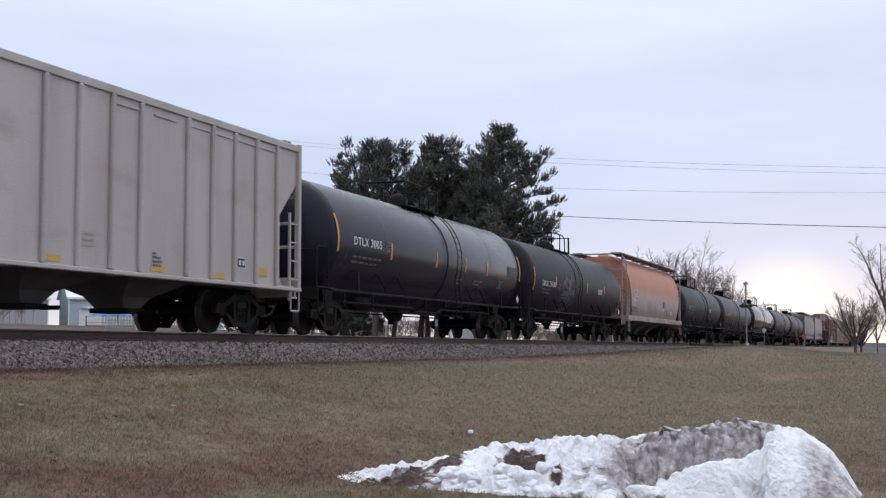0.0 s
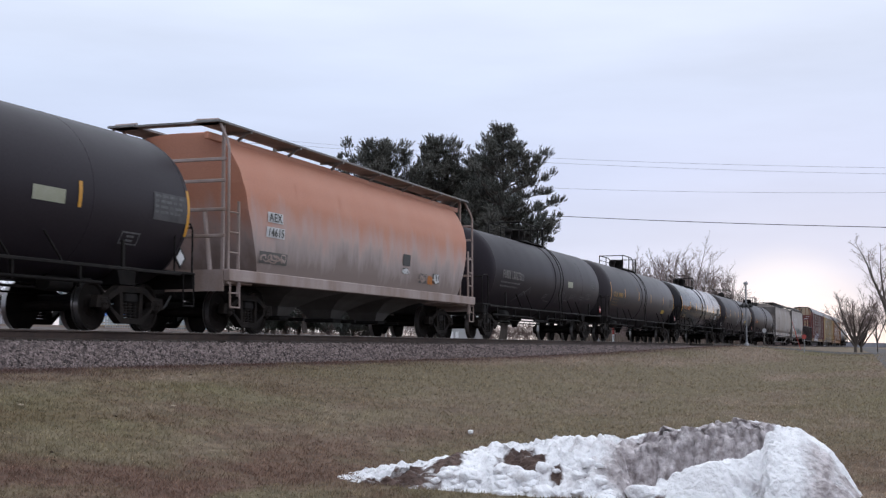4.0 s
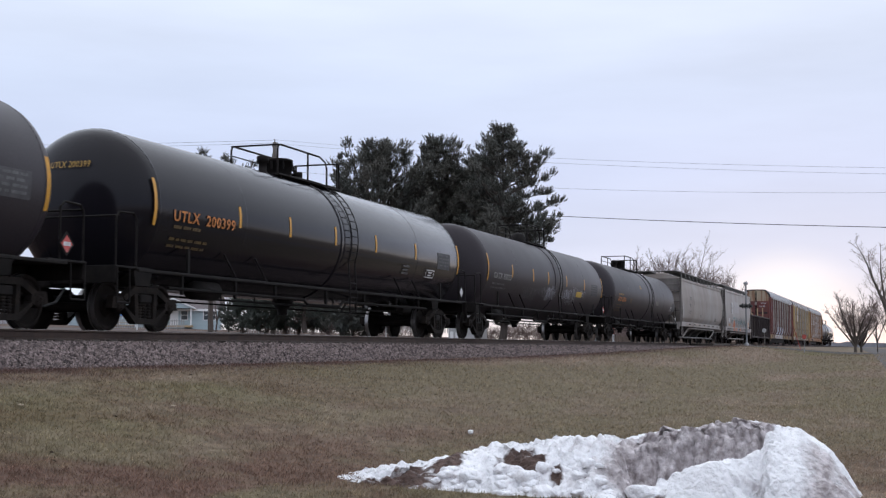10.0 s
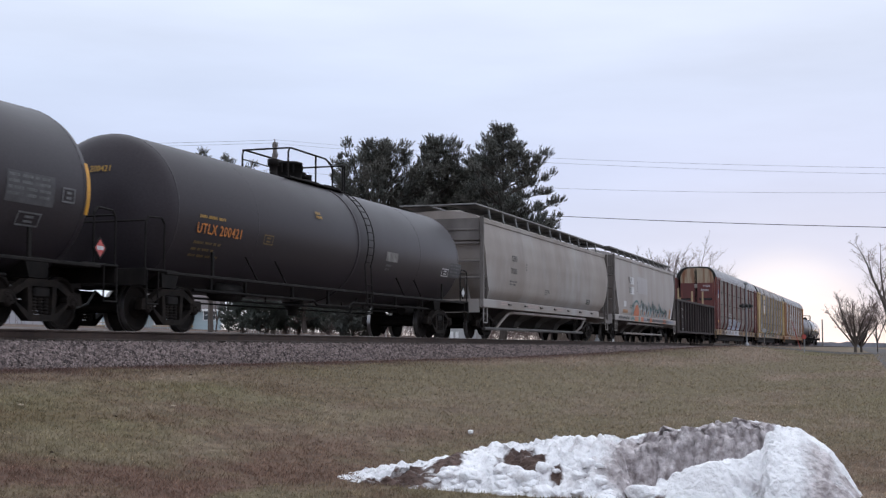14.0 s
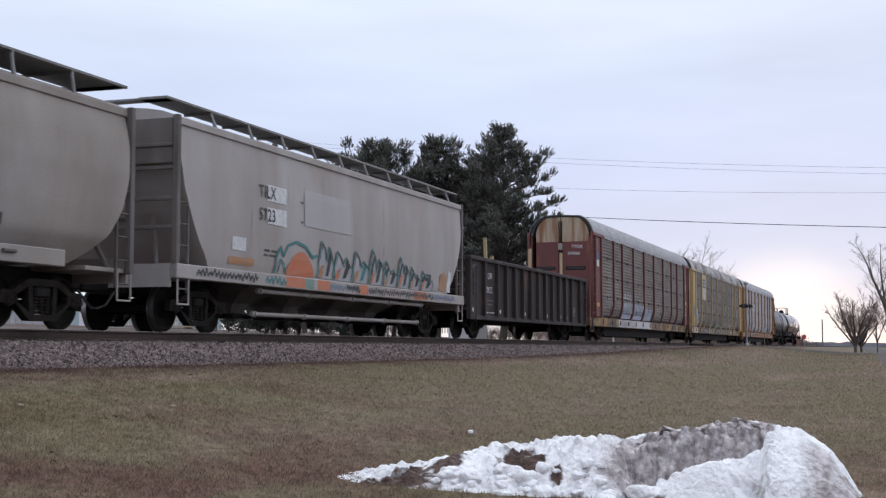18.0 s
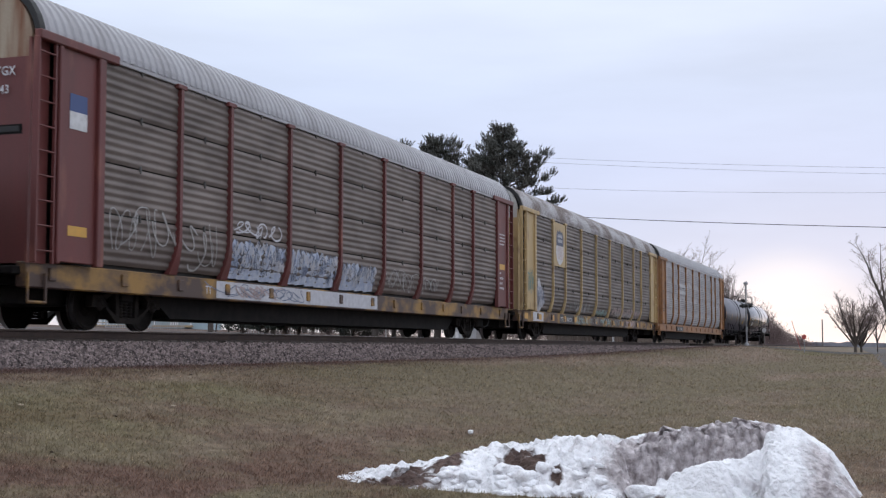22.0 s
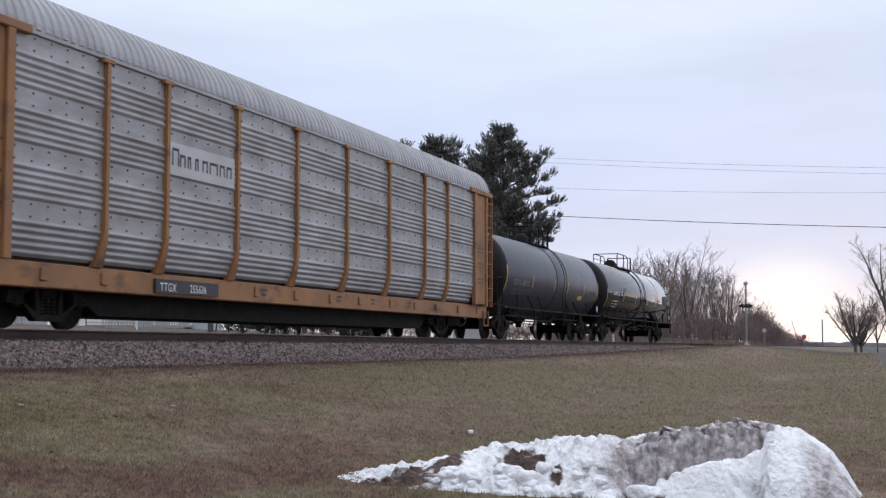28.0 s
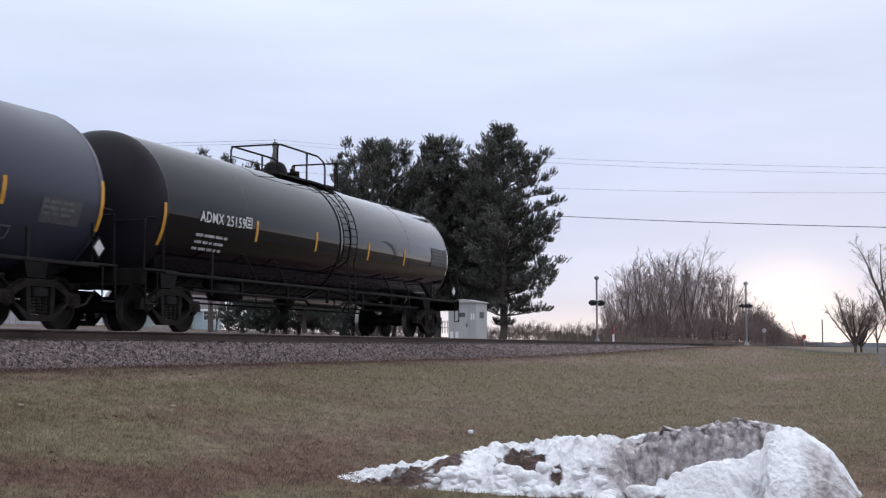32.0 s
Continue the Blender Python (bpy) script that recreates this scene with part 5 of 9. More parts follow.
        s.add(p, [(4 * i + j, 4 * i + (j + 1) % 4, 4 * i + 4 + (j + 1) % 4, 4 * i + 4 + j) for i in range(3) for j in range(4)] + [(3, 2, 1, 0), (12, 13, 14, 15)])
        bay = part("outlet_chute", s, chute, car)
        part("outlet_gate", Shape().box(m - 0.36, m + 0.36, -0.42, 0.42, 0.36, 0.46, 0.02).tube((m, -0.9, 0.38), (m, -0.5, 0.38), 0.04, 8), M_UNDER, bay)
    return car, mid, pick, widths, a, b


def side_at(car_tab, pick, out=0.012):
    return lambda x, z: (x, -pick(car_tab, z) - out, z)


def side_plate(car, x0, x1, z0, z1, place, mat_, name="plate", label="", n=5):
    s = Shape()
    v = []
    for i in range(n + 1):
        z = z0 + (z1 - z0) * i / n
        v += [place(x0, z), place(x1, z)]
    s.add(v, [(2 * i, 2 * i + 1, 2 * i + 3, 2 * i + 2) for i in range(n)])
    return part(name, s, mat_, car, label)


def side_text(car, body, x, z, size, mat_, place, squeeze=0.9, name="lettering"):
    return part(name, bent(text_shape(body, size, squeeze), lambda p, q, r: place(x + p, z + r)), mat_, car)


def swell(s, cx, cz, r0, r1, place, seed, lobes=5):
    """A filled, uneven blob of spray paint."""
    rng = random.Random(seed)
    ph = rng.uniform(0, 6)
    n = 22
    pts = []
    for i in range(n):
        t = 2 * math.pi * i / n
        k = 1 + 0.18 * math.sin(lobes * t + ph) + 0.1 * rng.uniform(-1, 1)
        pts.append(place(cx + r0 * k * math.cos(t), cz + r1 * k * math.sin(t)))
    s.add([place(cx, cz)] + pts, [(0, 1 + i, 1 + (i + 1) % n) for i in range(n)])


def zigzag(s, x0, x1, z0, z1, n, w, place, seed):
    """A jagged run of letter-like strokes."""
    rng = random.Random(seed)
    pts = []
    for i in range(n + 1):
        x = x0 + (x1 - x0) * i / n + rng.uniform(-0.3, 0.3) * (x1 - x0) / n
        pts.append((x, (z1 - rng.uniform(0, 0.35) * (z1 - z0)) if i % 2 else z0 + rng.uniform(0, 0.4) * (z1 - z0)))
    fine = []
    for p, q in zip(pts[:-1], pts[1:]):
        fine += [(p[0] + (q[0] - p[0]) * k / 4, p[1] + (q[1] - p[1]) * k / 4 + 0.03 * math.sin(k * 1.57)) for k in range(4)]
    ribbon(s, fine, w, place)


M_TEAL = material("teal_spray_paint", (0.03, 0.16, 0.16), 0.6, other=(0.08, 0.22, 0.22), amount=0.5, scale=(6, 6, 6))
M_SPRAYORANGE = material("orange_spray_paint", (0.50, 0.14, 0.06), 0.6, other=(0.38, 0.20, 0.13), amount=0.6, scale=(5, 5, 5))
M_SPRAYRUST = material("rust_orange_paint", (0.40, 0.20, 0.09), 0.65, other=(0.3, 0.2, 0.14), amount=0.6, scale=(5, 5, 5))
M_SPRAYBLUE = material("pale_blue_spray_paint", (0.36, 0.42, 0.56), 0.6, other=(0.55, 0.58, 0.64), amount=0.8, scale=(7, 7, 7), low=0.4, high=0.6)
M_SPRAYWHITE = material("white_spray_paint", (0.52, 0.52, 0.55), 0.6, other=(0.34, 0.33, 0.36), amount=0.6, scale=(7, 7, 7))
M_DULLPINK = material("dull_pink_spray_paint", (0.42, 0.33, 0.325), 0.65, other=(0.27, 0.21, 0.20), amount=0.7, scale=(6, 6, 6))
M_SPRAYSLATE = material("slate_blue_spray_line", (0.13, 0.16, 0.24), 0.6, other=(0.22, 0.24, 0.30), amount=0.6, scale=(7, 7, 7))
M_SPRAYDIM = material("thin_worn_spray_line", (0.38, 0.37, 0.36), 0.65, other=(0.20, 0.18, 0.17), amount=0.7, scale=(5, 5, 5))
M_SPRAYGREEN = material("green_spray_paint", (0.12, 0.21, 0.17), 0.6, other=(0.24, 0.29, 0.27), amount=0.6, scale=(7, 7, 7))
M_CONSPIC = material("amber_reflective_sheet", (0.60, 0.32, 0.05), 0.5, other=(0.42, 0.25, 0.06), amount=0.5, scale=(8, 8, 8))
M_SIGNBLACK = material("black_lettering_board", (0.022, 0.022, 0.024), 0.55, other=(0.05, 0.05, 0.05), amount=0.4, scale=(6, 6, 6))

# grime plus the shade of the open hopper ends, both put into the grey
M_HOPEND = material("grimy_shade_darkened_steel", (0.145, 0.128, 0.12), 0.7, other=(0.06, 0.05, 0.045), amount=0.85, scale=(1.5, 1.5, 0.6), grain=0.1)
FLAT = ((1.1, 1.50), (5.0, 1.50))
h0 = hopper("light grey covered hopper with exterior side posts", -153.05, -135.1, -152.35, -135.8, M_HOPGREY, 4.28, 4.40, 4.46, FLAT,
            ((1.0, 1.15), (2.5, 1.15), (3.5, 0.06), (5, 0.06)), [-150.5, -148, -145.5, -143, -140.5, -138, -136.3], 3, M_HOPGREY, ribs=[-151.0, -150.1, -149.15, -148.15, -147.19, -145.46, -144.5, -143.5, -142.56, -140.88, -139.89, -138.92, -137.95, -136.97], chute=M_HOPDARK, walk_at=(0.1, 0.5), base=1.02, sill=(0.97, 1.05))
p0 = lambda x, z: (x, -1.515, z)
for u, z0_, z1_ in ((-145.2, 1.11, 1.21), (-141.9, 1.11, 1.21), (-139.55, 1.10, 1.20), (-137.63, 1.24, 1.42)):
    side_plate(h0[0], u - 0.25 - h0[1], u + 0.25 - h0[1], z0_, z1_, p0, M_CONSPIC, "reflector", "", 1)
side_plate(h0[0], -138.81 - h0[1], -138.40 - h0[1], 1.35, 1.58, p0, M_WHITE, "stencil_frame", "", 1)
side_plate(h0[0], -138.78 - h0[1], -138.43 - h0[1], 1.37, 1.56, lambda x, z: (x, -1.519, z), M_DARKTEXT, "stencil_field", "", 1)
bars(h0[0], -138.72 - h0[1], 1.42, ((0.1, 0.1),), 0.1, 0.05, M_WHITE, lambda x, z: (x, -1.523, z))
M_FADEDPINK = material("faded_pink_stencil_paint", (0.43, 0.30, 0.27), 0.65, other=(0.42, 0.36, 0.33), amount=0.7, scale=(7, 7, 7))
bars(h0[0], -142.1 - h0[1], 1.42, ((0.15,), (0.3,), (0.35,), (0.3,)), 0.045, 0.03, M_HOPDARK, lambda x, z: (x, -1.52, z))
bars(h0[0], -144.4 - h0[1], 1.62, ((0.4,), (0.45,), (0.4,)), 0.05, 0.05, M_FADEDPINK, lambda x, z: (x, -1.52, z))
for u in (-143.0, -141.7, -140.4, -139.4, -138.4, -137.45):
    part("panel_lip", Shape().box(u - 0.4 - h0[1], u + 0.4 - h0[1], -1.528, -1.50, 4.02, 4.05), M_HOPGREY, h0[0])
BARREL3 = ((1.1, 1.42), (1.6, 1.53), (2.3, 1.58), (3.0, 1.55), (3.5, 1.42), (3.9, 1.20), (4.15, 0.98))
h3 = hopper("salmon covered hopper with a worn chalky lower side", -98.6, -80.6, -97.87, -81.4, M_SALMON, 4.15, 4.3, 4.42, BARREL3,
            ((1.1, 1.55), (1.5, 1.35), (2.0, 1.10), (2.6, 0.85), (3.2, 0.72), (3.8, 0.66), (4.2, 0.66)), [-96.5, -94, -91.5, -89, -86.5, -84, -82.2], 3, M_CHALK,
            seams=[-94.5, -92.0, -89.6, -87.2, -84.9], end_mat=M_CHALK, chute=M_HOPDARK, sill=(1.06, 1.31), pipe_ends=True)
q3 = side_at(BARREL3, h3[2])
q3b = side_at(BARREL3, h3[2], 0.022)
for u0, u1, z0_, z1_, body in ((-96.13, -95.38, 2.43, 2.66, "AEX"), (-96.2, -95.3, 2.10, 2.33, "14615")):
    side_plate(h3[0], u0 - h3[1], u1 - h3[1], z0_, z1_, q3, M_WHITE, "number_board")
    tx = text_shape(body, 0.26, 0.9)
    k_ = (u1 - u0 - 0.12) / max(v[0] for v in tx.v)
    part("lettering", bent(tx, lambda p_, q_, r_: q3b(u0 + 0.06 - h3[1] + p_ * k_, z0_ + 0.03 + r_)), M_DARKTEXT, h3[0])
for u0, u1, z0, z1, mt in ((-96.46, -95.09, 1.52, 1.78, M_HOPDARK), (-87.85, -87.27, 1.96, 2.28, M_SIGNBLACK), (-87.8, -87.39, 1.74, 1.90, M_DARKTEXT), (-86.5, -85.87, 1.54, 1.81, M_HOPDARK), (-85.35, -84.78, 1.58, 1.86, M_DARKTEXT)):
    side_plate(h3[0], u0 - h3[1], u1 - h3[1], z0, z1, q3, mt, "stencil_patch")
for u0, u1, z0, z1, mt, sd_ in ((-96.4, -95.2, 1.55, 1.75, M_CHALK, 4), (-86.5, -85.9, 1.56, 1.8, M_CHALK, 5), (-85.3, -84.8, 1.6, 1.84, M_WHITE, 6), (-85.75, -85.35, 1.52, 1.8, M_ORANGE, 7), (-87.78, -87.42, 1.75, 1.88, M_WHITE, 8)):
    scrawl(h3[0], u0 - h3[1], u1 - h3[1], z0, z1, 5, 0.035, mt, q3b, sd_)

BARREL9 = ((1.1, 1.20), (1.62, 1.53), (2.1, 1.585), (2.8, 1.60), (3.4, 1.54), (3.92, 1.42))
h9 = hopper("dusty grey curved-side covered hopper with black lettering", 20.9, 41.75, 21.65, 41.0, M_HOPTAN, 3.95, 4.25, 4.46, BARREL9,
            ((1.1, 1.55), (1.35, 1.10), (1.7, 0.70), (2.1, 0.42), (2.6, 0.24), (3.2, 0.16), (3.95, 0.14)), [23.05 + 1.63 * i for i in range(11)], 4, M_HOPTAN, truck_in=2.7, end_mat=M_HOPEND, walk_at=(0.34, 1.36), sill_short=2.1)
q9 = side_at(BARREL9, h9[2])
side_text(h9[0], "CEFX", 24.95 - h9[1], 2.74, 0.28, M_DARKTEXT, q9, 1.0)
side_text(h9[0], "76225", 24.86 - h9[1], 2.30, 0.27, M_DARKTEXT, q9, 1.0)
bars(h9[0], 24.75 - h9[1], 1.99, ((0.3, 0.18, 0.3), (0.1, 0.2, 0.35)), 0.055, 0.05, M_DARKTEXT, q9)
bars(h9[0], 29.6 - h9[1], 1.86, ((0.65,), (0.7,), (0.35,)), 0.045, 0.03, M_DARKTEXT, q9)
for z_ in (2.68, 2.58, 2.50):
    bars(h9[0], 26.75 - h9[1], z_, ((0.2,),), 0.05, 0.03, M_HOPDARK, q9)
side_plate(h9[0], 36.62 - h9[1], 37.3 - h9[1], 1.57, 1.78, q9, M_DARKTEXT, "stencil_frame")
bars(h9[0], 36.72 - h9[1], 1.69, ((0.2, 0.2), (0.15, 0.25)), 0.05, 0.05, M_HOPTAN, side_at(BARREL9, h9[2], 0.018))
sill9 = lambda x, z: (x, -1.607, z)
for u0, u1 in ((26.9, 28.5), (31.2, 32.3), (23.6, 24.4)):
    bars(h9[0], u0 - h9[1], 1.22, ((u1 - u0,), (u1 - u0,)), 0.035, 0.03, M_FADEDPINK, sill9)
for u in (24.6, 26.7, 28.85, 30.96, 33.14, 35.23, 37.4):
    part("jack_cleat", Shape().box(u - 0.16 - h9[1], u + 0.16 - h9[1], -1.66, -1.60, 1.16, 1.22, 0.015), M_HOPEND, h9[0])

SIDE10 = ((1.1, 1.44), (1.5, 1.53), (2.4, 1.57), (3.2, 1.56), (4.1, 1.50))
h10 = hopper("pale grey covered hopper with teal and orange graffiti", 41.75, 60.25, 42.48, 59.9, M_HOPPALE, 4.10, 4.38, 4.54, SIDE10,
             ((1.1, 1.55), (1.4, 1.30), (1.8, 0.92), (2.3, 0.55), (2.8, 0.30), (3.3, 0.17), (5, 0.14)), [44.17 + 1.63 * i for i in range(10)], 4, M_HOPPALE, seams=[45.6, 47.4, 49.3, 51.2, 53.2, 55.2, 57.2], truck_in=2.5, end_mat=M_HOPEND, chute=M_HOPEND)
q10 = side_at(SIDE10, h10[2])
g10, m10 = h10[0], h10[1]
q10b = side_at(SIDE10, h10[2], 0.02)
q10c = side_at(SIDE10, h10[2], 0.028)
for z0, body in ((2.95, "TILX"), (2.45, "5723")):
    side_plate(g10, 46.3 - m10, 47.25 - m10, z0 - 0.06, z0 + 0.30, q10, M_WHITE, "number_board")
    side_text(g10, body, 45.9 - m10, z0, 0.38, M_SIGNBLACK, q10b, 0.95)
side_plate(g10, 44.75 - m10, 45.35 - m10, 1.72, 2.0, q10, M_WHITE, "stencil_patch")
side_plate(g10, 44.6 - m10, 45.75 - m10, 1.42, 1.58, q10, M_SPRAYRUST, "reflector")
side_plate(g10, 48.2 - m10, 50.9 - m10, 2.5, 3.35, q10, material("lavender_grey_repaint", (0.385, 0.37, 0.375), 0.6, other=(0.33, 0.30, 0.30), amount=0.7, scale=(0.9, 0.9, 0.4), grain=0.05), "repaint_patch", "paler repainted rectangle")
sk = lambda x, z: (x, -1.606, z)
rg = random.Random(55)
M_SPRAYBLACK = material("black_spray_paint", (0.022, 0.024, 0.026), 0.6, other=(0.06, 0.06, 0.06), amount=0.5, scale=(6, 6, 6))
M_SPRAYFILL = material("pale_lavender_spray_fill", (0.36, 0.36, 0.37), 0.6, other=(0.30, 0.31, 0.33), amount=0.7, scale=(3, 3, 3))


def sprayed(points, mt, out, label=""):
    """One filled patch of spray paint on the side."""
    s = Shape()
    on_side = side_at(SIDE10, h10[2], out)
    s.add([on_side(a_ - m10, b_) for a_, b_ in points], [tuple(range(len(points)))])
    return tagged(part("spray_paint", s, mt, g10, label), kind="stuff")


def stroke(points, w, mt, out):
    s = Shape()
    fine = []
    for (xa_, za_), (xb_, zb_) in zip(points[:-1], points[1:]):
        fine += [(xa_ + (xb_ - xa_) * i / 4 - m10, za_ + (zb_ - za_) * i / 4) for i in range(4)]
    fine.append((points[-1][0] - m10, points[-1][1]))
    ribbon(s, fine, w, side_at(SIDE10, h10[2], out))
    return tagged(part("spray_paint", s, mt, g10), kind="stuff")


# an orange dome with a teal brow, then jagged letters with pale fill, black wedges and orange feet
dome_ = [(47.35 + 1.45 * i / 12, 1.34 + 0.55 * math.sin(math.pi * (0.05 + 0.9 * i / 12)) ** 0.8) for i in range(13)] + [(48.8, 1.32), (47.35, 1.32)]
sprayed(dome_, M_SPRAYORANGE, 0.020, "orange sprayed dome")
stroke([(46.75, 1.34), (46.8, 1.72), (47.0, 1.93), (47.15, 1.72), (47.35, 1.98), (47.8, 2.10), (48.3, 2.02), (48.7, 1.80), (48.95, 1.86)], 0.07, M_TEAL, 0.026)
stroke([(46.9, 1.34), (47.0, 1.66), (47.2, 1.55), (47.25, 1.36)], 0.05, M_TEAL, 0.026)
x = 49.0
k = 0
while x < 56.3:
    w_ = rg.uniform(0.95, 1.3)
    t_ = (2.22, 2.05, 2.12, 2.24, 2.0, 2.18, 1.95, 1.9)[k % 8]
    body = [(x, 1.34), (x + 0.05 * w_, 1.34 + 0.55 * (t_ - 1.34)), (x + 0.16 * w_, t_), (x + 0.34 * w_, t_ - 0.14), (x + 0.46 * w_, 1.62 + rg.uniform(0, 0.15)), (x + 0.62 * w_, t_ - rg.uniform(0.05, 0.3)), (x + 0.78 * w_, t_ - 0.32), (x + 0.98 * w_, 1.66), (x + 1.04 * w_, 1.34)]
    sprayed(body, M_SPRAYFILL, 0.018, "pale sprayed letter fill")
    sprayed([(x + 0.10 * w_, 1.36), (x + 0.30 * w_, 1.36), (x + 0.40 * w_, 1.66), (x + 0.22 * w_, 1.50 + 0.2 * rg.random())], M_SPRAYORANGE if k % 2 else M_SPRAYRUST, 0.024, "orange sprayed foot of a letter")
    sprayed([(x + 0.52 * w_, 1.40), (x + 0.66 * w_, 1.42), (x + 0.80 * w_, t_ - 0.38), (x + 0.66 * w_, t_ - 0.18)], M_SPRAYBLACK if k != 2 else M_TEAL, 0.024, "dark sprayed wedge")
    if k > 2:
        sprayed([(x + 0.20 * w_, 1.55), (x + 0.36 * w_, t_ - 0.24), (x + 0.30 * w_, t_ - 0.14), (x + 0.14 * w_, 1.70)], M_SPRAYBLACK, 0.027)
    stroke(body, 0.045, M_TEAL, 0.032)
    stroke([(a_ + 0.05, b_ - 0.05) for a_, b_ in body[1:7]], 0.028, M_SPRAYBLACK, 0.036)
    x += w_ * 0.92
    k += 1
sprayed([(57.7, 1.40), (58.3, 1.38), (58.35, 1.78), (58.1, 1.95), (57.75, 1.85)], M_SPRAYRUST, 0.02, "rust orange sprayed smear")
sprayed([(58.4, 1.36), (58.75, 1.36), (58.75, 1.95), (58.5, 2.0)], M_WHITE, 0.02, "whitish worn patch")
sprayed([(56.45, 1.62), (56.9, 1.62), (56.9, 1.82), (56.45, 1.82)], M_SPRAYBLACK, 0.03, "small black sprayed tag")
for x0, x1, mt in ((47.2, 48.2, M_SPRAYORANGE), (48.2, 48.7, M_SPRAYGREEN), (48.9, 49.6, M_SPRAYORANGE), (51.4, 52.0, M_SPRAYORANGE), (53.0, 54.2, M_DULLPINK), (55.4, 56.4, M_SPRAYORANGE)):
    side_plate(g10, x0 - m10, x1 - m10, 1.05, 1.28, sk, mt, "spray_paint", "sprayed patch on the sill", 1)
for x0, x1, n, mt, sd_ in ((43.2, 45.8, 16, M_SPRAYBLACK, 41), (46.2, 47.2, 5, M_TEAL, 44), (49.6, 50.6, 6, M_SPRAYSLATE, 45), (57.0, 58.9, 12, M_SPRAYSLATE, 46), (50.6, 51.4, 7, M_SPRAYBLACK, 42), (52.0, 57.0, 30, M_SPRAYBLACK, 43)):
    gs = Shape()
    for k in range(n):
        xa_ = x0 + (x1 - x0) * k / n
        zigzag(gs, xa_ - m10, xa_ + 0.22 - m10, 1.06, 1.27, 3, 0.04, lambda x, z: (x, -1.610, z), sd_ * 40 + k)
    tagged(part("spray_paint", gs, mt, g10, "sprayed strokes on the sill"), kind="stuff")
bars(g10, 46.2 - m10, 1.78, ((0.3, 0.3), (0.2, 0.35)), 0.05, 0.05, M_DARKTEXT, q10)
bars(g10, 48.0 - m10, 3.0, ((0.15,), (0.15,)), 0.05, 0.4, M_DARKTEXT, q10)
for y, z in ((-1.38, 0.92), (-1.25, 0.42)):
    part("vacuum_pipe", Shape().tube((46.2 - m10, y, z), (56.6 - m10, y, z), 0.05, 10), M_HOPTAN, g10)
    for k in range(5):
        part("pipe_clamp", Shape().tube((46.3 + 2.55 * k - m10, y, z), (46.38 + 2.55 * k - m10, y, z), 0.075, 10), M_HOPTAN, g10)
part("outlet_pipe", Shape().tube((25.5 - h9[1], -1.45, 0.93), (36.7 - h9[1], -1.45, 0.93), 0.055, 10).path([(25.5 - h9[1], -1.45, 0.93), (25.1 - h9[1], -1.4, 0.88), (24.6 - h9[1], -1.3, 0.6), (24.3 - h9[1], -1.2, 0.36)], 0.05, 8).path([(36.7 - h9[1], -1.45, 0.93), (36.5 - h9[1], -1.35, 0.6), (36.1 - h9[1], -1.2, 0.36)], 0.05, 8), M_HOPTAN, h9[0])
part("outlet_pipe", Shape().tube((22.9 - h9[1], -1.2, 0.34), (37.2 - h9[1], -1.2, 0.34), 0.06, 10), M_HOPDARK, h9[0])


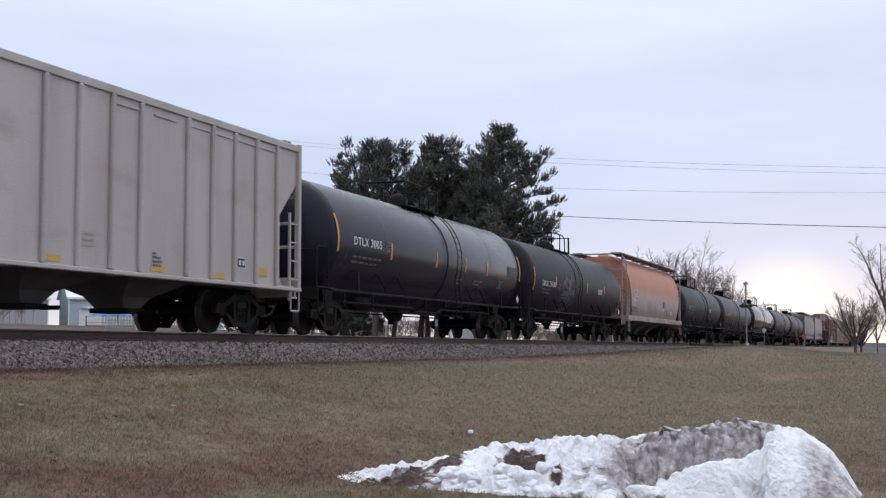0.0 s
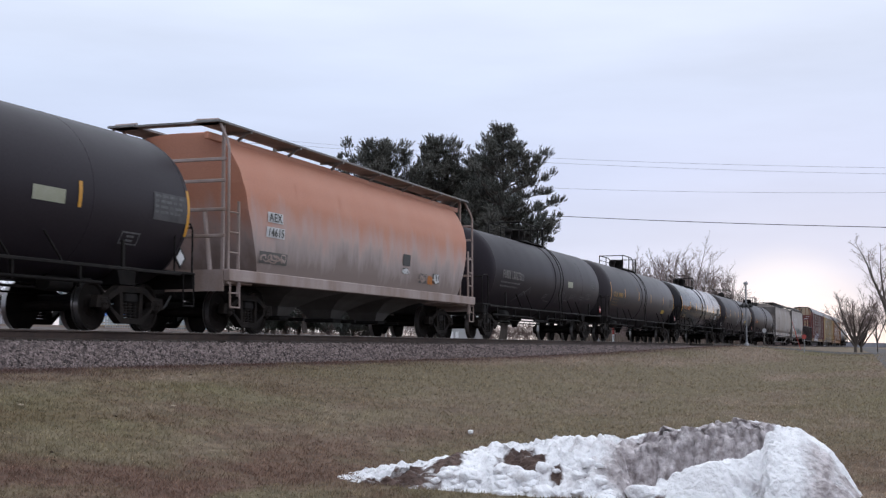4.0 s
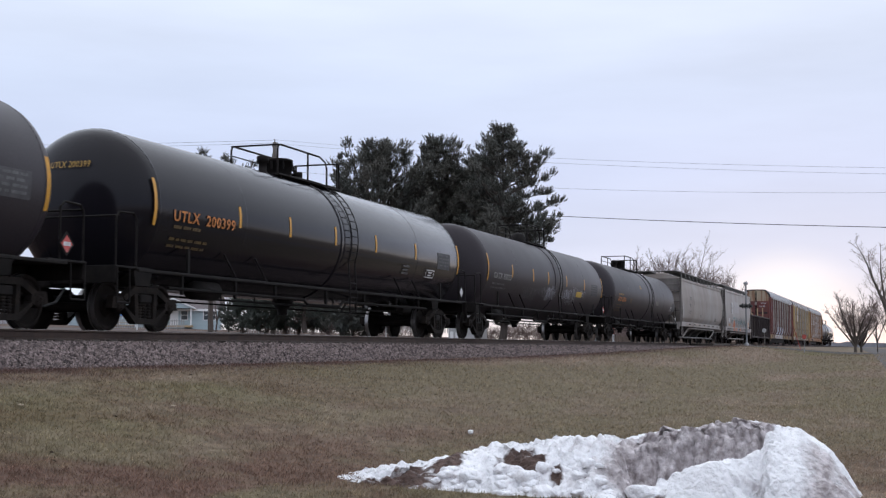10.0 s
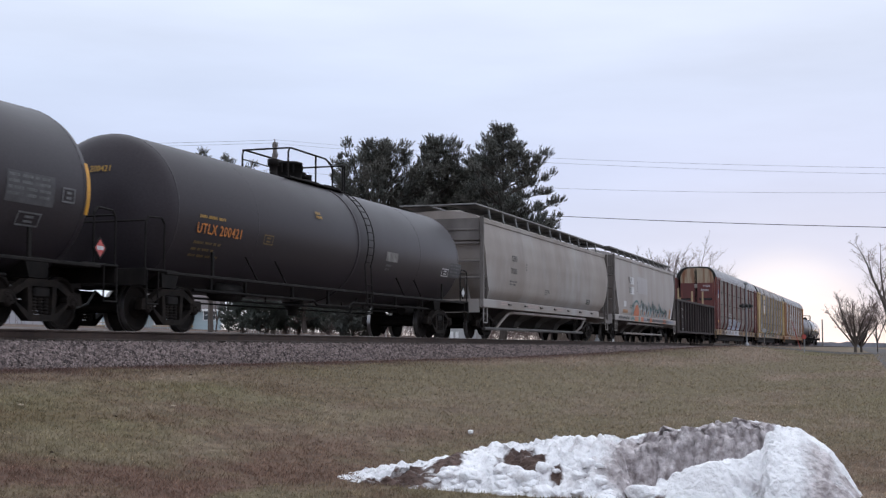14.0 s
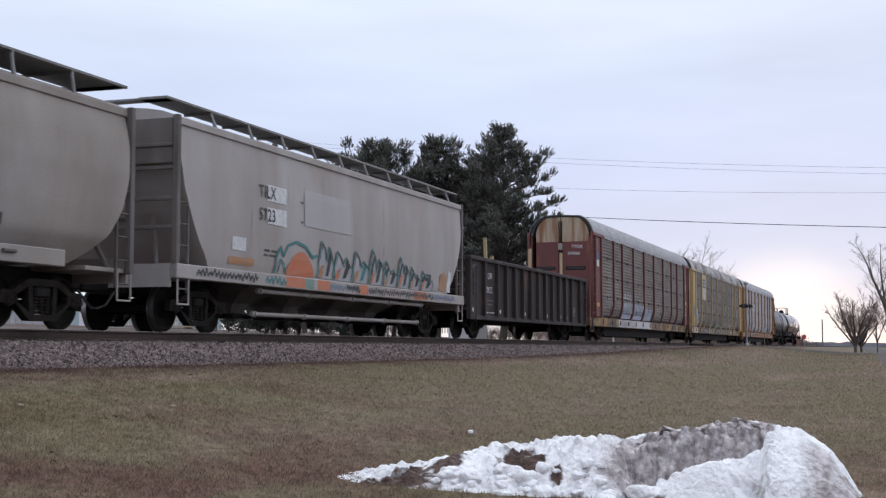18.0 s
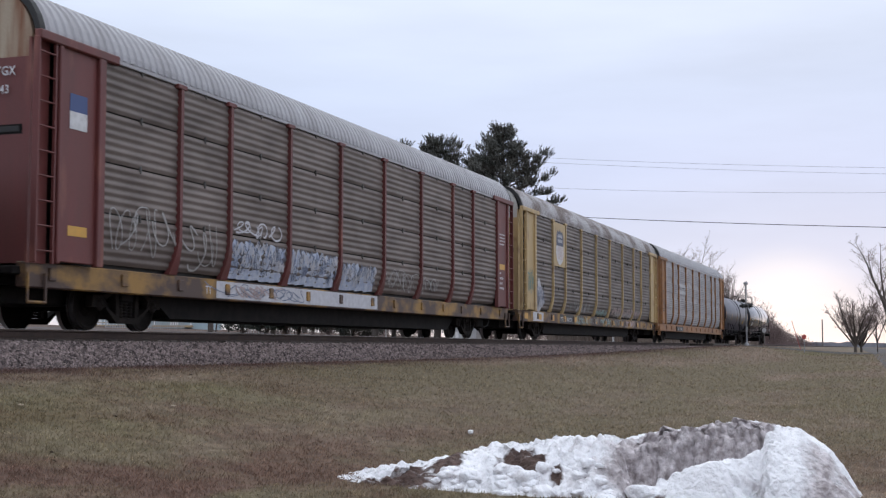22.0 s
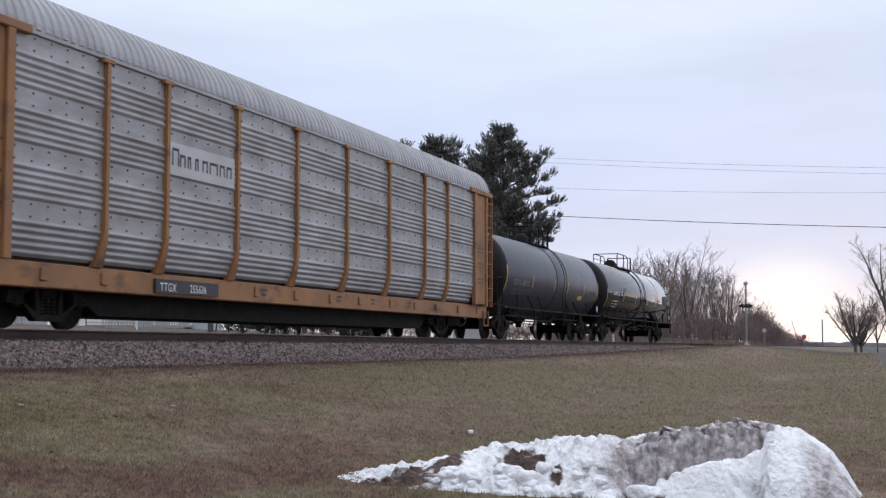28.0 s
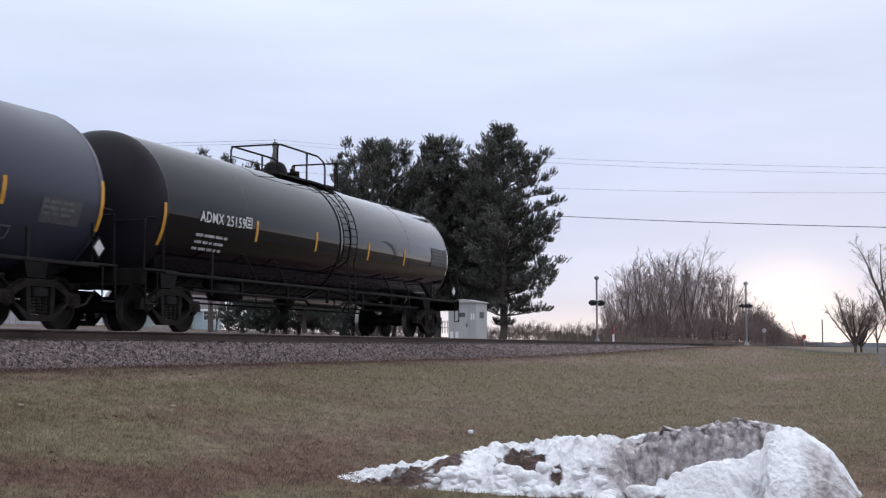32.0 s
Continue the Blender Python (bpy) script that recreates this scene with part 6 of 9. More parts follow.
# ---------------------------------------------------------------- gondola
def gondola():
    car, half = car_base("gondola", "dark brown ribbed steel gondola with wooden stakes in its load", "gondola car", 60.25, 77.3, 2.3)
    mid = 0.5 * (60.25 + 77.3)
    a, b = 60.63 - mid, 76.95 - mid
    part("floor", Shape().box(a, b, -1.45, 1.45, 0.98, 1.08), M_UNDER, car)
    for y in (-1, 1):
        part("side", Shape().box(a, b, min(y * 1.43, y * 1.48), max(y * 1.43, y * 1.48), 0.72, 2.55), M_GON, car)
        part("top_chord", Shape().box(a - 0.02, b + 0.02, min(y * 1.40, y * 1.60), max(y * 1.40, y * 1.60), 2.52, 2.65, 0.02), M_GON, car)
        part("side_sill", Shape().box(a, b, min(y * 1.42, y * 1.56), max(y * 1.42, y * 1.56), 0.60, 0.74, 0.015), M_GON, car)
        for u in (62.35, *(63.82 + 1.06 * k for k in range(11)), 75.88):
            x = u - 0.13 - mid
            s = Shape().slab([(x - 0.07, 0.72), (x + 0.07, 0.72), (x + 0.06, 2.53), (x - 0.06, 2.53)], min(y * 1.47, y * 1.60), max(y * 1.47, y * 1.60))
            part("rib", s, M_GON, car)
        for x in (a + 0.06, b - 0.06):
            part("corner_post", Shape().box(x - 0.07, x + 0.07, min(y * 1.42, y * 1.585), max(y * 1.42, y * 1.585), 0.6, 2.54, 0.02), M_GON, car)
    for x, s in ((a, 1), (b, -1)):
        part("end", Shape().box(min(x, x + s * 0.05), max(x, x + s * 0.05), -1.43, 1.43, 0.9, 2.6), M_GON, car)
        for z in (1.15, 1.5, 1.85, 2.2, 2.56):
            part("end_corrugation", Shape().box(min(x - s * 0.09, x), max(x - s * 0.09, x), -1.42, 1.42, z - 0.09, z + 0.09, 0.04), M_GON, car)
        lad = part("ladder", Shape().box(x + s * 0.55, x + s * 0.58, -1.60, -1.57, 0.55, 2.3), M_GON, car)
        for i in range(5):
            part("rung", Shape().tube((min(x + s * 0.1, x + s * 0.57), -1.59, 0.8 + 0.35 * i), (max(x + s * 0.1, x + s * 0.57), -1.59, 0.8 + 0.35 * i), 0.016, 6), M_GON, lad)
    part("centre_sill", Shape().box(a, b, -0.3, 0.3, 0.55, 0.98, 0.02), M_UNDER, car)
    place = lambda x, z: (x, -1.488, z)
    part("door_plate", Shape().box(a + 0.55, a + 1.05, -1.50, -1.479, 1.35, 2.15, 0.008), M_GON, car)
    side_text(car, "LW", 62.78 - mid, 1.98, 0.32, M_WHITE, place, 0.95)
    side_text(car, "801572", 62.53 - mid, 1.52, 0.29, M_WHITE, place, 0.80)
    bars(car, 62.48 - mid, 1.24, ((0.3, 0.2, 0.3), (0.25, 0.25, 0.25)), 0.05, 0.08, M_GHOST, place)
    bars(car, 62.48 - mid, 0.84, ((0.4, 0.15, 0.35),), 0.04, 0.04, M_WHITE, place)
    bars(car, a + 0.3, 2.35, ((0.6,), (0.5,), (0.6,)), 0.03, 0.04, M_GHOST, place)
    for u in (61.1, 64.15, 67.3, 70.45, 72.6, 73.65):
        side_plate(car, u - mid, u + 0.14 - mid, 0.86, 0.98, place, M_WHITE, "reflector")
    for x0, x1, z0, z1 in ((74.68, 75.08, 1.00, 1.03), (74.68, 75.08, 1.33, 1.36), (74.68, 74.71, 1.03, 1.33), (75.05, 75.08, 1.03, 1.33)):
        side_plate(car, x0 - mid, x1 - mid, z0, z1, place, M_STENCIL, "stencil_frame", "", 1)
    scrawl(car, 74.75 - mid, 75.0 - mid, 1.08, 1.3, 3, 0.025, M_STENCIL, place, 71, "stencil")
    for u, y, top, lean in ((63.66, -1.2, 3.42, -0.27), (64.18, -1.2, 2.85, 0.0), (69.1, -1.2, 3.44, 0.02), (73.93, -1.2, 3.6, -0.02)):
        part("stake", Shape().slab([(u - mid - 0.05, 1.08), (u - mid + 0.05, 1.08), (u - mid + 0.05 + lean, top), (u - mid - 0.05 + lean, top)], y - 0.05, y + 0.05), M_LUMBER, car, "pale sawn wooden stake")


gondola()


# ---------------------------------------------------------------- autoracks
POSTS = (-9.17, -7.15, -4.33, -1.45, 1.45, 4.33, 7.15, 9.17)
EDGE, RACK = 11.87, 13.72


RACK_C = -0.11      # the body's middle, off the line of the track


def rack_y(side, v):
    """Across the car: v metres out on the near (-1) or far (+1) side."""
    return RACK_C + side * (v - 0.11)


def bow(z):
    """How far the side sheets and posts curve in towards the sill."""
    return 0.17 * min(1.0, max(0.0, (1.85 - z) / 0.75)) ** 2


def corrugated(x0, x1, z0, z1, y, waves, flat, deep):
    """A side panel with soft horizontal waves in the lower part of its height and a flat band above."""
    s = Shape()
    rows = [(y, z0)]
    wz = (z1 - z0) * (1 - flat) / waves
    for k in range(waves):
        rows += [(y - deep * (0.5 - 0.5 * math.cos(q * math.pi / 3)), z0 + (k + q / 6) * wz) for q in range(1, 7)]
    if flat:
        rows += [(y, z0 + (z1 - z0) * (1 - 0.5 * flat)), (y, z1)]
    s.add([q for yy, zz in rows for q in ((x0, yy + bow(zz), zz), (x1, yy + bow(zz), zz))], [(2 * i, 2 * i + 1, 2 * i + 3, 2 * i + 2) for i in range(len(rows) - 1)], True)
    return s


ROOF_PROFILE = ((1.56, 4.80), (1.55, 4.91), (1.49, 5.09), (1.37, 5.29), (1.19, 5.47), (0.98, 5.575), (0.5, 5.60))


def rack_roof(x0, x1, rib):
    prof = [(-1, v, z) for v, z in ROOF_PROFILE] + [(1, v, z) for v, z in ROOF_PROFILE[::-1]]
    s = Shape()
    n = int((x1 - x0) / rib)
    rings, m = [], len(prof)
    for i in range(n):
        x = x0 + i * rib
        for dx, up in ((0.0, 0.0), (0.30, 0.0), (0.42, 0.036), (0.86, 0.036)):
            rings.append([(x + dx * rib, rack_y(sd, v * (1 + up * 0.6)), z + up * (z - 4.7)) for sd, v, z in prof])
    p = [q for r in rings for q in r]
    s.add(p, [(i * m + j, (i + 1) * m + j, (i + 1) * m + j + 1, i * m + j + 1) for i in range(len(rings) - 1) for j in range(m - 1)])
    return s


def rack_post(x, side):
    """A side post that widens and curves in at its foot, with a cap plate under the eave."""
    s = Shape()
    rings = []
    for z in (1.08, 1.16, 1.28, 1.42, 1.58, 1.75, 1.95, 4.70):
        w = 0.05 + 0.10 * min(1.0, max(0.0, (1.85 - z) / 0.75)) ** 1.4
        yo, yi = rack_y(side, 1.622 - bow(z)), rack_y(side, 1.52 - bow(z))
        rings.append([(x - w, yo, z), (x + w, yo, z), (x + w, yi, z), (x - w, yi, z)])
    p = [q for r in rings for q in r]
    s.add(p, [(4 * i + j, 4 * i + (j + 1) % 4, 4 * i + 4 + (j + 1) % 4, 4 * i + 4 + j) for i in range(len(rings) - 1) for j in range(4)] + [(3, 2, 1, 0), tuple(len(p) - 4 + j for j in range(4))])
    ys = sorted((rack_y(side, 1.53), rack_y(side, 1.632)))
    return s.box(x - 0.17, x + 0.17, ys[0], ys[1], 4.655, 4.745, 0.012)


def autorack(label, c0, c1, frame_mat, panel_mat, roof_mat, sill_mat, end_plate, rows, waves, flat, deep, door_top, ladder_mat, sheets=False, pleats=0):
    """sheets: the side is of tall sheets with waves in groups and no seams between them."""
    car, half = car_base("autorack", label, "autorack car", c0, c1, 4.3)
    part("roof", rack_roof(-RACK + 0.25, RACK - 0.25, 0.24), roof_mat, car)

    def box(x0, x1, side, v0, v1, z0, z1, cut=0.0, shape=None):
        y0, y1 = sorted((rack_y(side, v0), rack_y(side, v1)))
        return (shape or Shape()).box(min(x0, x1), max(x0, x1), y0, y1, z0, z1, cut)

    # black box added so slots between side panels read as unlit interior
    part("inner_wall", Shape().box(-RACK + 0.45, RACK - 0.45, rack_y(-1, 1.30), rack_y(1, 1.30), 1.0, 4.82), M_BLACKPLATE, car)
    for y in (-1, 1):
        part("side_sill", box(-RACK + 0.1, RACK - 0.1, y, 1.20, 1.42, 0.66, 1.08, 0.02), sill_mat, car)
        part("eave_rail", box(-RACK + 0.3, RACK - 0.3, y, 1.46, 1.572, 4.72, 4.82, 0.012), roof_mat, car)
    part("centre_sill", Shape().box(-RACK + 0.4, RACK - 0.4, -0.6, 0.6, 0.42, 0.72, 0.02).box(-RACK + 0.2, RACK - 0.2, -1.28, 1.08, 0.72, 1.02), M_UNDER, car)
    part("underdeck_girder", Shape().slab([(-9.2, 0.72), (-8.4, 0.26), (8.4, 0.26), (9.2, 0.72)], -0.95, 0.75), M_UNDER, car)
    xs = (-EDGE,) + POSTS + (EDGE,)
    z0, z1 = 1.14, 4.72
    for x in POSTS:
        for y in (-1, 1):
            p = part("post", rack_post(x, y), frame_mat, car)
            if y < 0:
                for q in range(9):
                    part("bolt", Shape().box(x + 0.06, x + 0.10, -1.60, -1.55, 1.95 + 0.32 * q, 2.0 + 0.32 * q, 0.01), M_HOPTAN, p)
    for xa, xb in zip(xs[:-1], xs[1:]):
        h = (z1 - z0) / rows
        slot = 0.0 if sheets else 0.014
        for r in range(rows):
            part("side_panel", corrugated(xa + 0.05, xb - 0.05, z0 + r * h + slot, z0 + (r + 1) * h - slot, -1.53, waves, flat, deep), panel_mat, car)
        xm = 0.5 * (xa + xb)
        if sheets:
            bolts = Shape()
            n = max(3, int((xb - xa) / 0.42))
            for r in range(rows):
                for k in range(n):
                    for dz in (0.26, 0.06):
                        bx, bz = xa + (xb - xa) * (k + 0.5) / n, z0 + (r + 1) * h - dz
                        bolts.box(bx - 0.016, bx + 0.016, -1.545 + bow(bz), -1.525 + bow(bz), bz - 0.014, bz + 0.014)
            tagged(part("panel_bolt", bolts, M_HOPDARK, car), kind="stuff")
        else:
            for r in range(1, rows + 1):
                part("panel_latch", Shape().box(xm - 0.02, xm + 0.02, -1.575, -1.52, z0 + r * h - 0.08, z0 + r * h + 0.06 if r < rows else z0 + r * h, 0.01), M_HOPDARK, car)
        part("far_panel", Shape().box(xa + 0.05, xb - 0.05, rack_y(1, 1.50), rack_y(1, 1.54), z0, z1), panel_mat, car)
    # ends: corner plates, ladders, doors
    for s in (-1, 1):
        for y in (-1, 1):
            part("end_plate", box(s * EDGE, s * (RACK - 0.62), y, 1.50, 1.56, 1.1, 4.74, 0.015), end_plate, car)
            part("edge_post", box(s * EDGE - 0.10, s * EDGE + 0.10, y, 1.50, 1.63, 1.06, 4.74, 0.015), frame_mat, car)
            part("plate_flange", box(s * (RACK - 0.72), s * (RACK - 0.62), y, 1.50, 1.62, 1.06, 4.74, 0.015), frame_mat, car)
            part("header", box(s * (EDGE - 0.5), s * (RACK - 0.05), y, 1.50, 1.64, 4.68, 4.84, 0.02), frame_mat, car)
            lx = s * (RACK - 0.56)
            lad = box(lx, lx + s * 0.04, y, 1.55, 1.60, 1.05, 4.70)
            lad = part("ladder", box(lx + s * 0.47, lx + s * 0.52, y, 1.50, 1.62, 1.05, 4.72, 0.01, lad), ladder_mat, car)
            part("ladder_back", box(lx, lx + s * 0.50, y, 1.40, 1.44, 1.05, 4.72), frame_mat, lad)
            yr = rack_y(y, 1.585)
            for i in range(9):
                part("rung", Shape().tube((lx, yr, 1.25 + 0.405 * i), (lx + s * 0.48, yr, 1.25 + 0.405 * i), 0.016, 6), ladder_mat, lad)
            ys = rack_y(y, 1.46)
            part("sill_step", Shape().path([(s * (RACK - 0.55), ys, 0.9), (s * (RACK - 0.55), ys, 0.42), (s * (RACK - 0.08), ys, 0.42), (s * (RACK - 0.08), ys, 0.9)], 0.028, 6), sill_mat, car)
        # tall double doors with the roof's outline at their top
        x = s * (RACK - 0.18)
        for y in (-1, 1):
            edge = [(1.40, 4.42), (1.40, 4.82), (1.34, 5.06), (1.22, 5.27), (1.06, 5.43), (0.88, 5.50), (0.13, 5.53)]
            edge = [(q - (0.17 if y > 0 and q > 0.2 else 0.0), z) for q, z in edge]
            door = part("end_door", Shape().prism([(rack_y(y, 0.13), 1.05), (rack_y(y, edge[0][0]), 1.05), (rack_y(y, edge[0][0]), 4.42), (rack_y(y, 0.13), 4.42)], x - 0.05, x + 0.05), frame_mat, car)
            for k in range(pleats):
                v_ = 0.3 + 1.0 * (k + 0.5) / pleats
                part("door_pleat", box(x - 0.085, x + 0.085, y, v_ - 0.05, v_ + 0.05, 1.1, 4.40, 0.02), frame_mat, door)
            part("door_top", Shape().prism([(rack_y(y, 0.13), 4.42)] + [(rack_y(y, q), z) for q, z in edge], x - 0.048, x + 0.048), door_top, door)
            part("door_latch", box(x, x + s * 0.07, y, 0.4, 1.2, 3.18, 3.28, 0.01), M_BLACKPLATE, door)
            part("door_slot", box(x, x + s * 0.054, y, 0.35, 1.25, 3.15, 3.31), M_UNDER, door)
        for sd in (-1, 1):
            part("door_rod", Shape().tube((x + s * 0.075, RACK_C + sd * 0.06, 1.1), (x + s * 0.075, RACK_C + sd * 0.06, 5.35), 0.026, 8), M_UNDER, car)
        part("door_lock", Shape().box(min(x, x + s * 0.12), max(x, x + s * 0.12), RACK_C - 0.1, RACK_C + 0.1, 4.05, 4.35, 0.02), M_HOPTAN, car)
        outer = [(rack_y(-1, v + 0.012), z + 0.012) for v, z in ROOF_PROFILE] + [(rack_y(1, v - 0.15), z + 0.012) for v, z in ROOF_PROFILE[::-1]]
        inner = [(rack_y(-1, v - 0.07), z - 0.06) for v, z in ROOF_PROFILE] + [(rack_y(1, v - 0.22), z - 0.06) for v, z in ROOF_PROFILE[::-1]]
        n = len(outer)
        xa, xb = sorted((s * (RACK - 0.25), s * (RACK - 0.10)))
        trim = Shape().add([(q, y, z) for q in (xa, xb) for y, z in outer + inner],
                           [f for i in range(n - 1) for f in ((i, i + 1, 2 * n + i + 1, 2 * n + i), (n + i, n + i + 1, 3 * n + i + 1, 3 * n + i), (i, i + 1, n + i + 1, n + i), (2 * n + i, 2 * n + i + 1, 3 * n + i + 1, 3 * n + i))])
        part("roof_end_trim", trim, M_BLACKPLATE, car)
        part("end_deck", Shape().box(min(s * (RACK - 0.5), s * (RACK + 0.1)), max(s * (RACK - 0.5), s * (RACK + 0.1)), -1.3, 1.1, 0.86, 1.0, 0.02), M_UNDER, car)
    # brackets along the sill
    rng = random.Random(int(abs(c0) * 10))
    for k in range(14):
        x = -RACK + 0.9 + k * 1.95 + rng.uniform(-0.2, 0.2)
        part("sill_bracket", Shape().box(x - 0.09, x + 0.09, -1.46, -1.415, 0.78, 1.0, 0.015), sill_mat, car)
    return car, 0.5 * (c0 + c1)


M_NAMEBAND = material("pale_name_band_paint", (0.50, 0.50, 0.51), 0.55, other=(0.36, 0.35, 0.35), amount=0.7, scale=(1.1, 1.1, 3.0), grain=0.06)
M_TANDOOR = material("rust_streaked_cream_paint", (0.38, 0.31, 0.225), 0.7, other=(0.20, 0.085, 0.042), amount=1.0, scale=(3.5, 3.5, 0.35), low=0.38, high=0.60, grain=0.1)
M_WHITEDOOR = material("dirty_white_paint", (0.55, 0.55, 0.54), 0.65, other=(0.35, 0.32, 0.28), amount=0.7, scale=(3, 3, 0.4), grain=0.08)
M_REDSILL = material("yellow_and_grime_sill_paint", (0.30, 0.165, 0.04), 0.6, other=(0.07, 0.042, 0.032), amount=1.0, scale=(1.2, 1.2, 2), low=0.36, high=0.54, grain=0.1)
flat_side = lambda x, z: (x, -1.566 + bow(z), z)
flat_side2 = lambda x, z: (x, -1.571 + bow(z), z)
flat_side3 = lambda x, z: (x, -1.576 + bow(z), z)
sill_side = lambda x, z: (x, -1.427, z)
sill_side2 = lambda x, z: (x, -1.433, z)
sill_side3 = lambda x, z: (x, -1.438, z)

def block_letters(car, x0, x1, z0, z1, fill, lines, seed, label):
    """A run of filled block letters with a ragged top, drawn over with fine strokes in other tones."""
    rng = random.Random(seed)
    s = Shape()
    n = max(3, int((x1 - x0) / 0.5))
    w = (x1 - x0) / n
    for k in range(n):
        xa = x0 + k * w
        top = [z1 - rng.uniform(0, 0.22) * (z1 - z0) for _ in range(4)]
        pts = [(xa - 0.02, z0), (xa + w * 0.98, z0 + rng.uniform(0, 0.05)), (xa + w * 1.02, top[0] - 0.06), (xa + w * 0.75, top[1]), (xa + w * 0.5, top[2] - 0.05), (xa + w * 0.2, top[3]), (xa, top[3] - 0.1)]
        cx, cz = xa + w / 2, 0.5 * (z0 + z1)
        s.add([flat_side(cx, cz)] + [flat_side(a_, b_) for a_, b_ in pts], [(0, 1 + i, 1 + (i + 1) % len(pts)) for i in range(len(pts))])
    tagged(part("spray_paint", s, fill, car, label), kind="stuff")
    for j, (mt, count, thick) in enumerate(lines):
        s = Shape()
        for k in range(count):
            xa = x0 + (x1 - x0) * (k + rng.uniform(-0.3, 0.3)) / count
            zm = rng.uniform(z0 + 0.03, z1 - 0.25)
            zigzag(s, max(x0, xa), min(x1, xa + rng.uniform(0.15, 0.4)), zm, min(z1 - 0.04, zm + rng.uniform(0.2, 0.6)), rng.randint(2, 5), thick * rng.uniform(0.7, 1.3), flat_side2 if j % 2 == 0 else flat_side3, seed * 100 + 31 * j + k)
        tagged(part("spray_paint", s, mt, car, "sprayed strokes over block letters"), kind="stuff")


r12, n12 = autorack("oxide red autorack with grimy corrugated panels and blue graffiti", 77.35, 106.2, M_RED, M_PANELRED, M_RACKROOF, M_REDSILL, M_RED, 4, 6, 0.0, 0.026, M_TANDOOR, M_RED)
for x0, x1, z1_, sd_ in ((-7.0, -4.5, 2.02, 61), (-4.2, -1.6, 1.98, 62), (-1.3, 0.95, 1.85, 63)):
    block_letters(r12, x0, x1, 1.12, z1_, M_SPRAYBLUE, ((M_SPRAYSLATE, int((x1 - x0) * 9), 0.028), (M_SPRAYWHITE, int((x1 - x0) * 8), 0.026), (M_SIGNBLACK, int((x1 - x0) * 2), 0.022)), sd_, "pale blue sprayed block letters")
scrawl(r12, -6.8, -5.0, 2.02, 2.4, 5, 0.035, M_SPRAYWHITE, flat_side, 68)
scrawl(r12, -11.4, -9.4, 1.3, 2.25, 5, 0.032, M_SPRAYDIM, flat_side, 65)
scrawl(r12, -8.9, -7.4, 1.2, 2.15, 4, 0.036, M_SPRAYDIM, flat_side, 64)
scrawl(r12, 1.7, 3.9, 1.25, 1.8, 10, 0.025, M_SPRAYDIM, flat_side, 66)
scrawl(r12, 4.6, 5.8, 1.25, 1.75, 6, 0.025, M_SPRAYDIM, flat_side, 67)
side_plate(r12, -7.4, 1.35, 0.70, 1.05, sill_side, M_SPRAYWHITE, "sprayed_band", "whitish sprayed band on the sill", 1)
scrawl(r12, -7.3, -3.2, 0.74, 1.02, 11, 0.022, M_SPRAYSLATE, sill_side2, 71)
scrawl(r12, -6.3, -4.6, 0.74, 1.02, 6, 0.035, M_DULLPINK, sill_side3, 72)
side_text(r12, "TT", -7.85, 0.78, 0.22, M_WHITE, sill_side)
# end plates: shield and stencils
bars(r12, 12.1, 3.55, ((0.7,), (0.7,), (0.7,), (0.6,)), 0.04, 0.07, M_WHITE, lambda x, z: (x, -1.568, z))
bars(r12, 12.1, 2.2, ((0.2,), (0.5,), (0.4,), (0.55,)), 0.07, 0.10, M_WHITE, lambda x, z: (x, -1.568, z))
side_plate(r12, 12.1, 12.75, 2.36, 2.55, lambda x, z: (x, -1.572, z), M_CONSPIC, "placard")
side_plate(r12, -12.75, -12.25, 3.65, 3.95, lambda x, z: (x, -1.568, z), material("navy_blue_paint", (0.03, 0.06, 0.18), 0.5), "emblem_top")
side_plate(r12, -12.75, -12.25, 3.35, 3.65, lambda x, z: (x, -1.568, z), M_WHITE, "emblem_field")
side_plate(r12, -12.75, -12.2, 1.55, 1.72, lambda x, z: (x, -1.568, z), M_CONSPIC, "placard")
tx = text_shape("TTGX", 0.21, 0.85)
part("lettering", bent(tx, lambda p, q, r: (-RACK + 0.18 - 0.06 - 0.035, -0.62 - p, 4.12 + r)), M_WHITE, r12)
tx = text_shape("979043", 0.20, 0.85)
part("lettering", bent(tx, lambda p, q, r: (-RACK + 0.18 - 0.06 - 0.035, -0.45 - p, 3.82 + r)), M_WHITE, r12)

r13, n13 = autorack("faded yellow autorack with dull panels and graffiti", 106.2, 134.5, M_RACKYEL, M_PANELYEL, M_RACKROOFOLD, M_REDSILL, M_RACKYEL, 4, 6, 0.0, 0.026, M_WHITEDOOR, M_RACKYEL, pleats=3)
part("emblem_board", Shape().box(-9.08, -7.24, -1.60, -1.575, 2.92, 4.66, 0.01), M_RACKYEL, r13, "yellow board with a shield emblem")
M_SHIELDBLUE = material("faded_navy_emblem_paint", (0.05, 0.065, 0.12), 0.6, other=(0.12, 0.12, 0.15), amount=0.5, scale=(5, 5, 5))
M_SHIELDRED = material("faded_pink_emblem_stripe", (0.45, 0.30, 0.27), 0.65)
pb = lambda x, z: (x, -1.606, z)
pb2 = lambda x, z: (x, -1.610, z)
s = Shape()
out = [(-8.72, 3.76), (-7.60, 3.76), (-7.62, 4.2), (-7.78, 4.36), (-7.98, 4.30), (-8.16, 4.42), (-8.34, 4.30), (-8.54, 4.36), (-8.70, 4.2)]
s.add([pb(x, z) for x, z in out], [tuple(range(len(out)))])
part("emblem_top", s, M_SHIELDBLUE, r13)
s = Shape()
